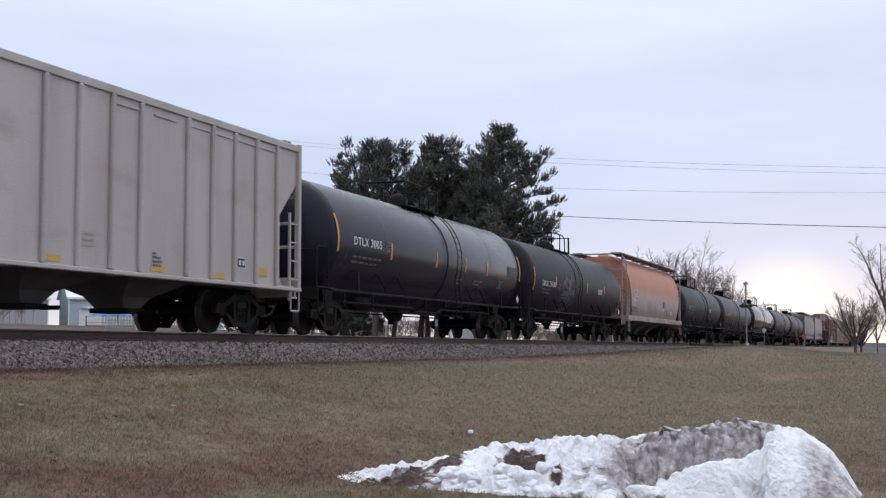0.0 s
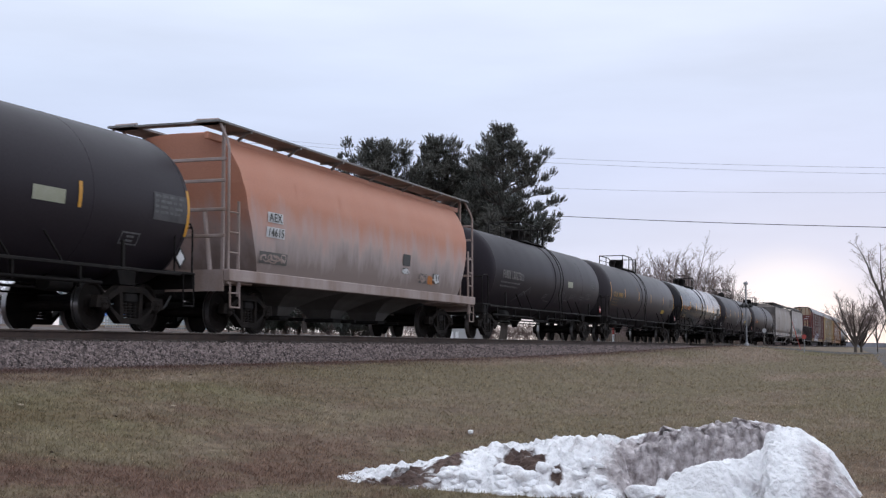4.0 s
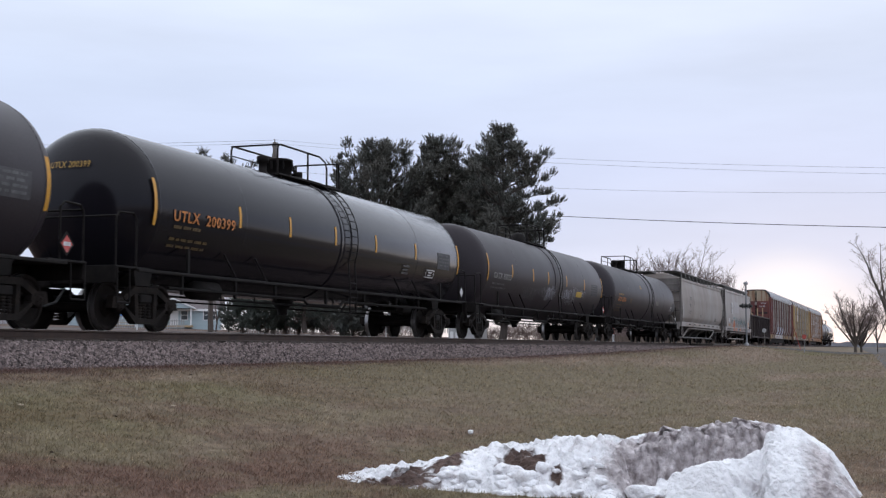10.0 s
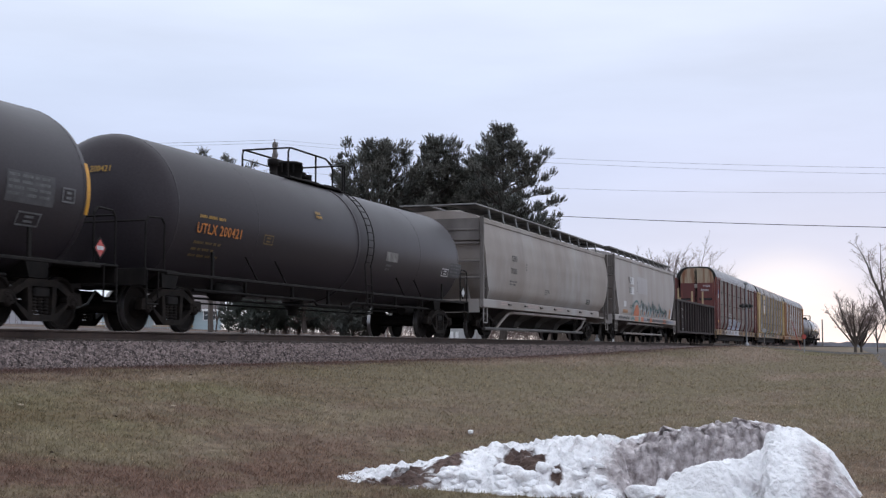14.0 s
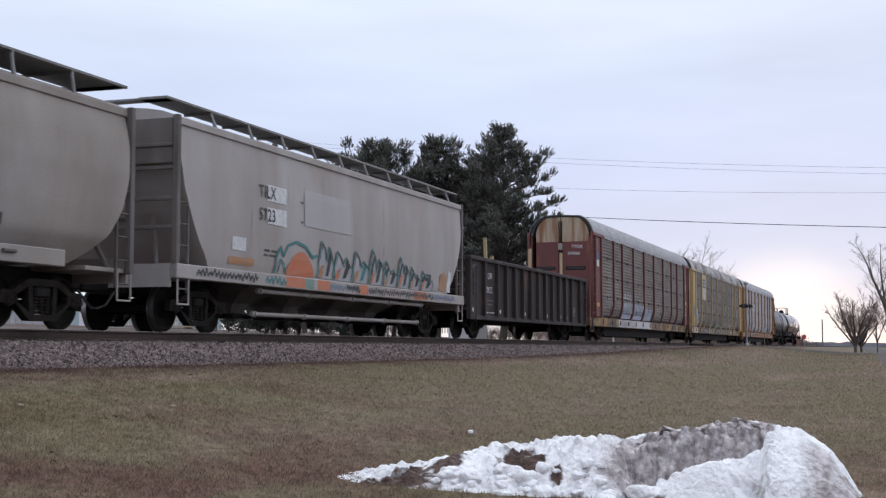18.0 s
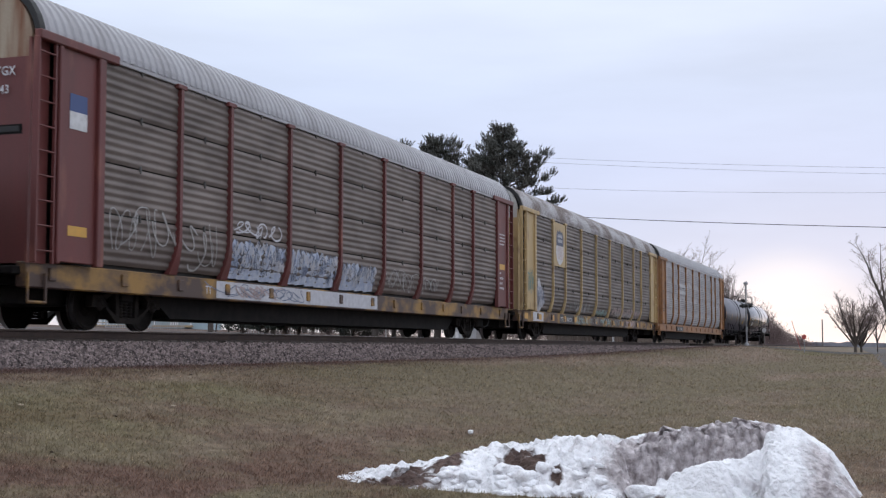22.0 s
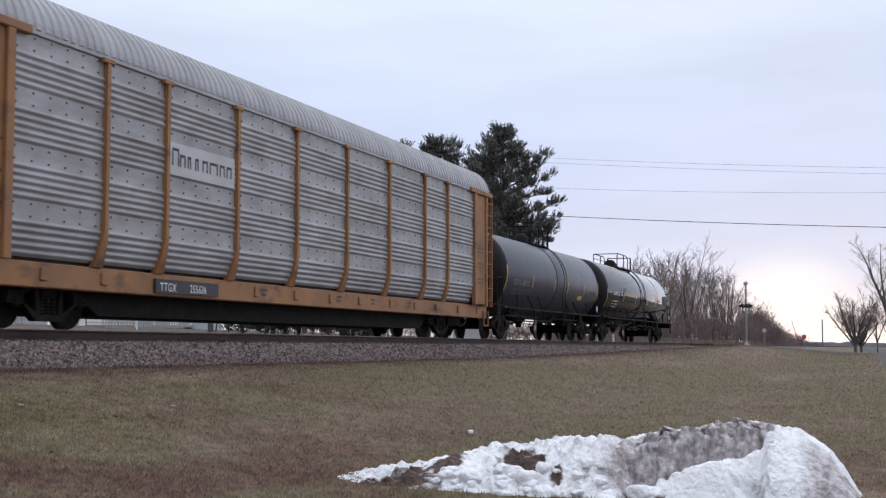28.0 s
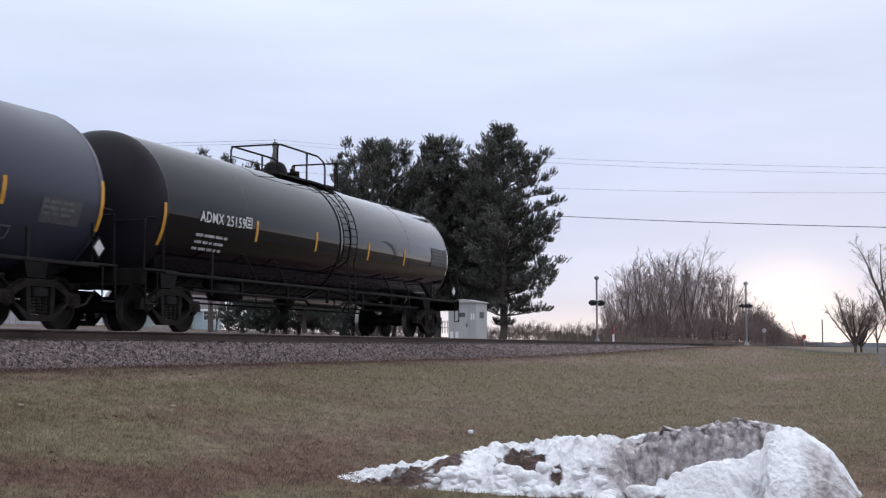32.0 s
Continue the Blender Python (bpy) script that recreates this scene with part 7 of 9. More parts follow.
out = [(-8.72, 3.755), (-7.60, 3.755), (-7.56, 3.45), (-7.68, 3.18), (-7.92, 3.05), (-8.16, 2.97), (-8.40, 3.05), (-8.64, 3.18), (-8.76, 3.45)]
s.add([pb(x, z) for x, z in out], [tuple(range(len(out)))])
part("emblem_field", s, M_WHITE, r13)
for k in range(5):
    x = -8.52 + 0.17 * k
    side_plate(r13, x, x + 0.07, 3.22, 3.74, pb2, M_SHIELDRED, "emblem_stripe")
for k, z in enumerate((4.08, 3.88)):
    bars(r13, -8.5 + 0.02 * k, z, ((0.09, 0.09, 0.09, 0.09, 0.09),), 0.13, 0.04, M_WHITE, pb2)
side_text(r13, "TTGX", -7.4, 0.76, 0.24, M_WHITE, sill_side2, 0.95)
side_text(r13, "965173", -6.3, 0.76, 0.24, M_WHITE, sill_side2, 0.95)
side_plate(r13, -7.55, -5.1, 0.70, 1.04, sill_side, M_SIGNBLACK, "number_board")
gs = Shape()
swell(gs, -11.2, 1.65, 0.5, 0.55, flat_side, 90, 4)
swell(gs, -10.9, 1.35, 0.6, 0.3, flat_side, 91, 4)
part("spray_paint", gs, M_SPRAYWHITE, r13, "pale sprayed figure-like scrawl")
scrawl(r13, -11.7, -10.4, 1.2, 2.0, 9, 0.025, M_SPRAYSLATE, flat_side2, 92)
side_plate(r13, -11.6, -10.1, 0.70, 1.04, sill_side, M_SPRAYWHITE, "sprayed_band")
M_DULLTEAL = material("dull_teal_spray_paint", (0.20, 0.30, 0.285), 0.65, other=(0.28, 0.31, 0.30), amount=0.7, scale=(6, 6, 6))
for x0, x1, z1_, mt, sd_ in ((-6.2, -2.4, 1.65, M_PATCH, 93), (-5.0, -3.0, 1.5, M_SPRAYDIM, 94), (-1.2, 1.2, 1.45, M_DULLTEAL, 95), (-0.8, 0.8, 1.35, M_SPRAYGREEN, 96), (2.2, 9.4, 1.65, M_DULLPINK, 98), (3.0, 7.0, 1.45, M_SPRAYDIM, 99)):
    gs = Shape()
    n_ = int((x1 - x0) / 0.55)
    for k in range(n_):
        xa_ = x0 + (x1 - x0) * k / n_
        zigzag(gs, xa_, xa_ + 0.5, 1.12, z1_, 4, 0.085, flat_side2, sd_ * 20 + k)
    tagged(part("spray_paint", gs, mt, r13, "faded sprayed letter strokes"), kind="stuff")
for x0, mt in ((-4.6, M_DULLTEAL), (-2.4, M_PATCH), (0.2, M_DULLTEAL), (3.0, M_PATCH), (6.0, M_DULLPINK)):
    scrawl(r13, x0, x0 + 1.9, 0.72, 1.02, 9, 0.045, mt, sill_side3, int(abs(x0) * 10) + 7)
scrawl(r13, -12.9, -12.0, 1.6, 2.6, 8, 0.03, M_SPRAYGREEN, lambda x, z: (x, -1.566, z), 99)
for k in range(14):
    x = -12.8 + 1.95 * k
    side_plate(r13, x, x + 0.45, 0.76, 0.98, sill_side2, M_CONSPIC, "reflector", "", 1)

r14, n14 = autorack("ochre autorack with bright corrugated panels", 134.5, 163.1, M_RACKORANGE, M_PANELFER, M_RACKROOF, M_RACKORANGE, M_RACKORANGE, 4, 5, 0.34, 0.034, M_WHITEDOOR, M_RACKORANGE, True)
side_plate(r14, -7.05, -4.43, 2.98, 3.60, flat_side, M_NAMEBAND, "name_band", "pale painted band with dark letter bars", 1)
for k, (w_, up_) in enumerate(((0.26, 0.34), (0.22, 0.24), (0.14, 0.24), (0.14, 0.24), (0.22, 0.24), (0.34, 0.24), (0.22, 0.24), (0.22, 0.24))):
    x = -6.95 + 0.29 * k + (0.12 if k > 5 else 0.0)
    ring = Shape()
    for xa_, xb_, za_, zb_ in ((x, x + 0.05, 3.16, 3.16 + up_), (x, x + w_, 3.16 + up_ - 0.055, 3.16 + up_), (x + w_ - 0.05, x + w_, 3.16, 3.16 + up_)):
        ring.add([flat_side2(xa_, za_), flat_side2(xb_, za_), flat_side2(xb_, zb_), flat_side2(xa_, zb_)], [(0, 1, 2, 3)])
    tagged(part("stencil", ring, M_DARKTEXT, r14), kind="stuff")
part("number_board", Shape().box(-7.3, -4.9, -1.474, -1.415, 0.72, 0.98), M_SIGNBLACK, r14)
board_side = lambda x, z: (x, -1.478, z)
side_text(r14, "TTGX", -7.15, 0.76, 0.22, M_WHITE, board_side, 0.95)
side_text(r14, "255636", -6.05, 0.76, 0.22, M_WHITE, board_side, 0.9)
for u_ in (-2.9, 1.2, 3.4, 6.1, 8.3, 10.4):
    bars(r14, u_, 0.92, ((0.3,), (0.25,)), 0.05, 0.05, M_DARKTEXT, sill_side2)
for z in (2.9, 2.4, 1.9):
    bars(r14, -12.8, z, ((0.5, 0.3), (0.3, 0.4)), 0.05, 0.08, M_DARKTEXT, lambda x, zz: (x, -1.566, zz))
    bars(r14, 12.1, z, ((0.5, 0.2), (0.3, 0.3)), 0.05, 0.08, M_DARKTEXT, lambda x, zz: (x, -1.566, zz))


# ---------------------------------------------------------------- trees
def limb_path(rng, start, way, length, steps, bend, lift=0.0):
    pts, p, d = [Vector(start)], Vector(start), Vector(way).normalized()
    for _ in range(steps):
        d = (d + Vector((rng.uniform(-1, 1), rng.uniform(-1, 1), rng.uniform(-1, 1))) * bend + Vector((0, 0, lift))).normalized()
        p = p + d * (length / steps)
        pts.append(p.copy())
    return pts


def tapered(s, pts, r0, r1, n=5):
    m = len(pts) - 1
    for i in range(m):
        s.tube(pts[i], pts[i + 1], r0 + (r1 - r0) * i / m, n, r0 + (r1 - r0) * (i + 1) / m, cap=False)


def shoot(v, f, rng, c, way, length, needles, size):
    """A bottle-brush shoot: needles that point forward all round a short twig."""
    d = way.normalized()
    u = d.orthogonal().normalized()
    w = d.cross(u)
    for i in range(needles):
        k = (i + rng.random()) / needles
        a = rng.uniform(0, 6.28)
        out = u * math.cos(a) + w * math.sin(a)
        base = c + d * (length * k)
        n = (d * rng.uniform(0.55, 1.0) + out * rng.uniform(0.4, 0.9)).normalized()
        side = n.cross(out + d * 0.3)
        if side.length < 1e-4:
            continue
        side = side.normalized() * size * 0.15
        tip = base + n * size * rng.uniform(0.75, 1.2) * (1.1 - 0.35 * k)
        m = len(v)
        v += [tuple(base + side), tuple(tip), tuple(base - side)]
        f.append((m, m + 1, m + 2))


def pine(name, label, at, height, reach, seed, whorls=24, mat_=None, density=1.0, needles=10, size=0.20, rise=0.22, limbs_each=(4, 6), lift=0.06, plume=1.0):
    """A pine: tapered trunk, uneven tiers of upturned limbs, bottle-brush shoots on their outer parts. reach: (share of the height, limb length); plume below 1 keeps the shoots close to the limbs."""
    rng = random.Random(seed)
    t = thing(name, label, "tree", at, "evergreens beyond the track")
    trunk = Shape()
    pts = [Vector((rng.uniform(-0.1, 0.1), rng.uniform(-0.1, 0.1), height * i / 12 * 0.97)) for i in range(13)]
    tapered(trunk, pts, 0.015 * height + 0.05, 0.03, 9)
    part("trunk", trunk, M_BARK, t)
    wood, v, f = Shape(), [], []
    low = reach[0][0]
    for w in range(whorls):
        k = min(0.985, low + (1 - low) * (w + rng.uniform(-0.4, 0.4)) / whorls)
        k = max(0.02, k)
        i = min(11, int(k * 12))
        c = pts[i].lerp(pts[i + 1], k * 12 - i)
        ln0 = reach[-1][1]
        for (ka, ra), (kb, rb) in zip(reach[:-1], reach[1:]):
            if ka <= k <= kb:
                ln0 = ra + (rb - ra) * (k - ka) / (kb - ka)
        n = rng.randint(*limbs_each)
        a0 = rng.uniform(0, 6.28)
        for b in range(n):
            a = a0 + 6.28 * b / n + rng.uniform(-0.45, 0.45)
            ln = max(0.4, ln0 * rng.choice((0.5, 0.75, 1.0, 1.0, 1.2)))
            path = limb_path(rng, c, (math.cos(a), math.sin(a), rise + 0.9 * max(0.0, k - 0.6) * 2), ln, 6, 0.12, lift)
            tapered(wood, path, 0.014 * ln + 0.02, 0.012, 4)
            pads = max(2, int(density * (1.2 + 1.25 * ln)))
            for g in range(pads):
                q = 6 * (0.28 + 0.70 * (g + rng.random()) / pads)
                j = min(5, int(q))
                on = path[j].lerp(path[j + 1], q - j)
                fan = plume * (0.34 * ln + 0.1) * (1.15 - 0.14 * q)
                ta = a + rng.uniform(-1.3, 1.3)
                hub = on + Vector((math.cos(ta), math.sin(ta), 0.1)) * fan * rng.random()
                tapered(wood, [on, hub], 0.018, 0.01, 3)
                r = rng.uniform(0.22, 0.42) * min(1.0, 0.45 + ln / 3)
                for _ in range(int(19 * r / 0.36)):
                    d = Vector((rng.gauss(0, 1), rng.gauss(0, 1), rng.gauss(0, 0.6)))
                    d = d.normalized() * r * rng.random() ** 0.5
                    d.z = abs(d.z) * 0.8 - 0.08
                    shoot(v, f, rng, hub + d, d + Vector((math.cos(a) * 0.2, math.sin(a) * 0.2, rng.uniform(0.3, 0.9))), rng.uniform(0.25, 0.55), needles, size * rng.uniform(0.8, 1.2))
    tagged(part("limb_tangle", wood, M_BARK, t), kind="stuff")
    cs = Shape()
    cs.v, cs.f, cs.s = v, f, [False] * len(f)
    part("crown", cs, mat_ or M_NEEDLE, t)
    return t


TALL = ((0.11, 1.7), (0.15, 2.9), (0.27, 3.4), (0.40, 4.1), (0.50, 3.9), (0.62, 3.3), (0.75, 2.8), (0.86, 1.9), (0.93, 1.0), (1.0, 0.4))
FULL = ((0.20, 2.0), (0.26, 3.4), (0.30, 4.2), (0.60, 3.4), (0.80, 2.6), (0.95, 1.3), (1.0, 0.6))
OPEN = ((0.19, 2.2), (0.4, 3.2), (0.65, 3.1), (0.85, 2.6), (0.95, 1.5), (1.0, 0.6))
VASE = ((0.16, 3.4), (0.36, 5.6), (0.60, 5.2), (0.78, 3.9), (0.92, 2.0), (1.0, 0.8))
SLIM = ((0.17, 2.6), (0.4, 3.0), (0.6, 2.2), (0.8, 1.4), (0.93, 0.9), (1.0, 0.4))
CONE = ((0.02, 2.2), (0.3, 2.0), (0.7, 1.1), (1.0, 0.3))
pine("pine_tree", "tall dark green pine with layered limbs", (82.5, 24.6, -0.25), 14.5, TALL, 1, whorls=25, limbs_each=(5, 7))
pine("pine_tree", "dark green pine standing in a clump", (84.8, 29.9, -0.1), 14.0, ((0.17, 2.6), (0.4, 3.2), (0.6, 2.8), (0.8, 2.4), (0.93, 1.3), (1.0, 0.5)), 2, whorls=22, rise=0.75, plume=0.5)
pine("pine_tree", "dark green pine with plume-like upswept limbs", (81.9, 33.2, 0.0), 12.8, VASE, 3, whorls=18, rise=0.8, plume=0.40, density=1.3)
pine("pine_tree", "dark green pine in the middle of a clump", (86.5, 27.2, 0.0), 12.2, OPEN, 4, whorls=26)
pine("pine_tree", "dark green pine between its taller neighbours", (87.0, 31.8, 0.0), 11.5, OPEN, 14, whorls=24)
pine("pine_tree", "dark green pine filling the middle of a clump", (88.5, 28.8, 0.0), 11.8, FULL, 24, whorls=26)
pine("pine_tree", "dark green pine filling the middle of a clump", (90.0, 32.5, 0.0), 10.4, FULL, 25, whorls=24)
pine("pine_tree", "dark green pine beside a clump", (87.5, 34.0, 0.1), 9.0, SLIM, 8, whorls=20)
pine("pine_tree", "round-topped pine beyond a yard", (97.2, 53.9, 1.0), 13.2, ((0.3, 3.6), (0.6, 5.6), (0.85, 4.0), (0.95, 2.0), (1.0, 0.8)), 5, whorls=16, density=1.1, rise=0.7, plume=0.45)
pine("pine_tree", "small dark spruce by the yard fence", (112.0, 53.0, 0.9), 5.6, CONE, 6, whorls=18, mat_=M_SPRUCE)
pine("pine_tree", "small dark spruce by the yard fence", (110.0, 55.5, 1.0), 4.6, CONE, 7, whorls=16, mat_=M_SPRUCE)
pine("pine_tree", "small dark spruce by the yard fence", (111.0, 58.2, 1.0), 4.2, CONE, 16, whorls=15, mat_=M_SPRUCE)
pine("pine_tree", "small dark spruce by the yard fence", (112.5, 50.3, 0.9), 4.0, CONE, 17, whorls=15, mat_=M_SPRUCE)
pine("pine_tree", "dark spruce behind a utility pole", (109.0, 51.0, 1.0), 11.2, ((0.1, 3.0), (0.6, 2.0), (1.0, 0.3)), 9, whorls=20, mat_=M_SPRUCE, density=0.7)
pine("pine_tree", "small dark evergreen at the foot of a clump", (83.5, 35.5, 0.1), 3.4, CONE, 12, whorls=12, limbs_each=(4, 5))


def bare_mesh(seed, height, spread, levels=4, kids=(5, 7), trunk=0.035, bushy=False, fine=0.010):
    """Trunk and branches of a leafless tree as two shapes."""
    rng = random.Random(seed)
    wood, twigs = Shape(), Shape()

    def grow(p, d, ln, r, lv):
        if lv >= levels:
            tip = p + (d.normalized() + Vector((0, 0, 0.15))).normalized() * ln
            side = d.orthogonal().normalized() * r
            other_ = d.cross(side).normalized() * r
            twigs.add([p + side, p - side * 0.5 + other_ * 0.87, p - side * 0.5 - other_ * 0.87, tip], [(0, 1, 3), (1, 2, 3), (2, 0, 3)])
            return
        path = limb_path(rng, p, d, ln, 4 if lv < 2 else 3, 0.07 + 0.035 * lv, 0.10)
        if lv <= 1:
            tapered(wood, path, r, r * 0.55, 6 if lv == 0 else 5)
        else:
            tapered(twigs, path, r, max(0.004, r * 0.4), 3)
        n = rng.randint(*kids)
        for i in range(n):
            k = rng.uniform(0.3, 1.0) if lv else rng.uniform(0.25 if not bushy else 0.12, 1.0)
            j = min(len(path) - 2, int(k * (len(path) - 1)))
            q = path[j].lerp(path[j + 1], k * (len(path) - 1) - j)
            base = (path[j + 1] - path[j]).normalized()
            sidev = Vector((rng.uniform(-1, 1), rng.uniform(-1, 1), rng.uniform(-0.2, 0.6))).normalized()
            grow(q, base * (1.0 - 0.35 * spread) + sidev * spread * (1.0 if lv < 1 else 0.72), ln * rng.uniform(0.42, 0.68), max(r * rng.uniform(0.35, 0.55), fine), lv + 1)

    grow(Vector((0, 0, -0.1)), Vector((0, 0, 1)), height * 0.66, trunk * height * 0.5, 0)
    return wood, twigs


def vase_mesh(seed, height, ways, fork, trunk, lift=0.05, bend=0.07, fine=0.009, sides=(7, 9)):
    """A leafless tree that forks low into long limbs. ways: how far each limb leans out per metre of rise, as (x, y); fork: share of the height."""
    rng = random.Random(seed)
    wood, twigs = Shape(), Shape()

    def spike(p, d, ln, r):
        d = d.normalized()
        a = d.orthogonal().normalized() * r
        b = d.cross(a)
        twigs.add([p + a, p - a * 0.5 + b * 0.87, p - a * 0.5 - b * 0.87, p + d * ln], [(0, 1, 3), (1, 2, 3), (2, 0, 3)])

    def along(path, k):
        q = k * (len(path) - 1)
        j = min(len(path) - 2, int(q))
        return path[j].lerp(path[j + 1], q - j), (path[j + 1] - path[j]).normalized()

    def aside(way, share, up):
        return (way + Vector((rng.uniform(-1, 1), rng.uniform(-1, 1), rng.uniform(-0.4, 0.5) + up)).normalized() * share).normalized()

    stem = limb_path(rng, (0, 0, -0.15), (0, 0, 1), height * fork + 0.15, 4, 0.06)
    tapered(wood, stem, trunk, trunk * 0.8, 8)
    for lx, ly in ways:
        tall = height * (1 - fork) * rng.uniform(0.8, 1.0)
        start, _ = along(stem, rng.uniform(0.7, 1.0))
        way = Vector((lx, ly, 1.0))
        limb = limb_path(rng, start, way, tall * way.length ** 0.6, 8, bend, lift)
        tapered(wood, limb, trunk * rng.uniform(0.5, 0.7), 0.012, 5)
        for i in range(rng.randint(*sides)):
            k = rng.uniform(0.15, 0.97)
            p, t = along(limb, k)
            ln = tall * (0.40 * (1.08 - k) + 0.10) * rng.uniform(0.7, 1.15)
            arm = limb_path(rng, p, aside(t, rng.uniform(0.6, 1.0), 0.15), ln, 4, bend * 1.4, lift)
            tapered(twigs, arm, max(fine * 1.3, trunk * 0.22 * (1.1 - k)), fine * 0.8, 3)
            for _ in range(8):
                q, u = along(arm, rng.uniform(0.15, 1.0))
                l2 = ln * rng.uniform(0.22, 0.45) + 0.1
                v = aside(u, rng.uniform(0.5, 0.9), 0.1)
                spike(q, v, l2, fine)
                for _ in range(3):
                    spike(q + v * l2 * rng.uniform(0.2, 0.8), aside(v, 0.7, 0.1), l2 * rng.uniform(0.3, 0.6), fine * 0.8)
    return wood, twigs


def fan(rng, n, lean):
    """Ways of n limbs spread round a trunk."""
    a0 = rng.uniform(0, 6.28)
    return [(math.cos(a0 + 6.28 * i / n) * lean * u, math.sin(a0 + 6.28 * i / n) * lean * u) for i, u in enumerate(rng.uniform(0.3, 1.0) for _ in range(n))]


def bare_tree(label, at, mesh_pair, turn=0.0, size=1.0, group="", name="bare_tree"):
    t = thing(name, label, "tree", at, group, turn)
    t.scale = (size,) * 3
    tagged(part("trunk" if name == "bare_tree" else "stem", mesh_pair[0], None, t), kind="" if name == "bare_tree" else "stuff")
    tagged(part("twig_mass", mesh_pair[1], None, t), kind="stuff")
    return t


KINDS, TREE_H = [], []
rng = random.Random(76)
for seed, h, n, lean, fork in ((21, 9.5, 5, 0.45, 0.12), (22, 8.5, 6, 0.6, 0.16), (23, 10.5, 4, 0.32, 0.3), (24, 7.0, 7, 0.62, 0.06), (25, 8.0, 5, 0.5, 0.22)):
    w, tw = vase_mesh(seed, h, fan(rng, n, lean), fork, 0.011 * h)
    TREE_H.append(max(z for _, _, z in tw.v))
    KINDS.append((w.mesh("trunk", M_BARK), tw.mesh("branches", M_TWIG)))
BUSH = []
M_BRUSH = material("reddish_brown_brush", (0.20, 0.145, 0.135), 0.9, other=(0.14, 0.105, 0.10), amount=0.7, scale=(0.3, 0.3, 0.3), grain=0.1)
for seed in (31, 32, 33):
    w, tw = Shape(), Shape()
    for k in range(7):
        a, b = bare_mesh(seed * 10 + k, 3.4, 0.8, 3, (4, 7), 0.012, True, 0.010)
        ox, oy = random.Random(seed * 7 + k).uniform(-1.3, 1.3), random.Random(seed * 9 + k).uniform(-1.3, 1.3)
        w.add([(x + ox, y + oy, z) for x, y, z in a.v], a.f)
        tw.add([(x + ox, y + oy, z) for x, y, z in b.v], b.f)
    BUSH.append((w.mesh("stem", M_BRUSH), tw.mesh("branches", M_BRUSH)))
BUSH_H = max(v.co.z for v in BUSH[0][1].vertices)
rng = random.Random(77)
# thicket along the far side of the line: tall in its near part, low brush running on towards the horizon
# (bearing as y / x, height of the growth in metres)
SKYLINE = ((0.062, 1.5), (0.080, 5.0), (0.1015, 7.4), (0.110, 11.0), (0.125, 12.5), (0.152, 13.2), (0.183, 10.6), (0.200, 7.6), (0.218, 6.2))


def growth(b):
    for (b0, h0), (b1, h1) in zip(SKYLINE[:-1], SKYLINE[1:]):
        if b <= b1:
            return h0 + (h1 - h0) * (b - b0) / (b1 - b0)
    return SKYLINE[-1][1]


for i in range(58):
    b = 0.106 + 0.111 * (i + rng.random()) / 58
    y = TRACK_Y + rng.uniform(10.5, 15.5)
    x = y / b
    k = rng.randint(0, 4)
    bare_tree("leafless grey-brown tree in a roadside thicket", (x, y, lawn_height(x, y) - 0.05), KINDS[k], rng.uniform(0, 360), growth(b) / TREE_H[k] * rng.choice((0.48, 0.62, 0.75, 0.85, 0.95, 1.08)), "thicket trees")
for i in range(140):
    if i < 66:
        b = 0.104 + 0.114 * (i + rng.random()) / 66
        tall = rng.uniform(0.22, 0.40) * growth(b) if i % 3 else 1.3
        y = TRACK_Y + rng.uniform(9.5, 13.0)
    elif i < 108:
        b = 0.064 + 0.044 * ((i - 66 + rng.random()) / 42) ** 0.7
        tall, y = growth(b) * rng.uniform(0.5, 0.95), TRACK_Y + rng.uniform(9.5, 12.5)
    else:
        b, tall = 0.219 + 0.112 * (i - 108) / 32, rng.uniform(1.3, 2.4)
        y = 128 * b
    x = y / b
    bare_tree("leafless reddish brush in a roadside thicket", (x, y, lawn_height(x, y) - 0.35), BUSH[rng.randint(0, 2)], rng.uniform(0, 360), (tall + 0.35) / BUSH_H, "thicket brush", "bare_bush")
w, tw = vase_mesh(411, 4.9, fan(rng, 10, 0.98), 0.10, 0.15, 0.045, 0.12, 0.010, (12, 15))
SMALL = (w.mesh("trunk", M_BARK), tw.mesh("branches", M_TWIG))
w, tw = vase_mesh(43, 9.0, ((0.05, 0.62), (0.1, 0.05), (-0.1, -0.5), (0.5, 0.2)), 0.38, 0.20, 0.0, 0.16, 0.010, (9, 11))
LARGE = (w.mesh("trunk", M_BARK), tw.mesh("branches", M_TWIG))
bare_tree("small leafless tree with a round crown on the lawn", (119.9, 4.35, -0.60), SMALL, 30, 1.0)
bare_tree("small leafless tree with a round crown on the lawn", (121.3, 3.9, -0.60), SMALL, 200, 0.85)
bare_tree("large leafless tree with spreading limbs", (100.0, 1.25, -0.75), LARGE, 0, 1.0)
bare_tree("hazy leafless tree behind a larger one", (128.0, 2.7, -0.7), KINDS[1], 200, 0.75)
bare_tree("hazy leafless tree behind a larger one", (131.0, 1.8, -0.7), KINDS[4], 100, 0.75)
bare_tree("tall leafless tree behind a utility pole", (118.0, 57.2, 1.0), KINDS[0], 40, 16.2 / TREE_H[0])
for (x, y), h in (((112.5, 60.5), 1.0), ((120.0, 66.0), 0.9), ((126.0, 58.0), 0.8), ((118.0, 50.0), 0.7), ((130.0, 62.0), 0.8)):
    bare_tree("leafless tree in a back yard", (x, y, lawn_height(x, y)), KINDS[rng.randint(0, 4)], rng.uniform(0, 360), h, "yard trees")
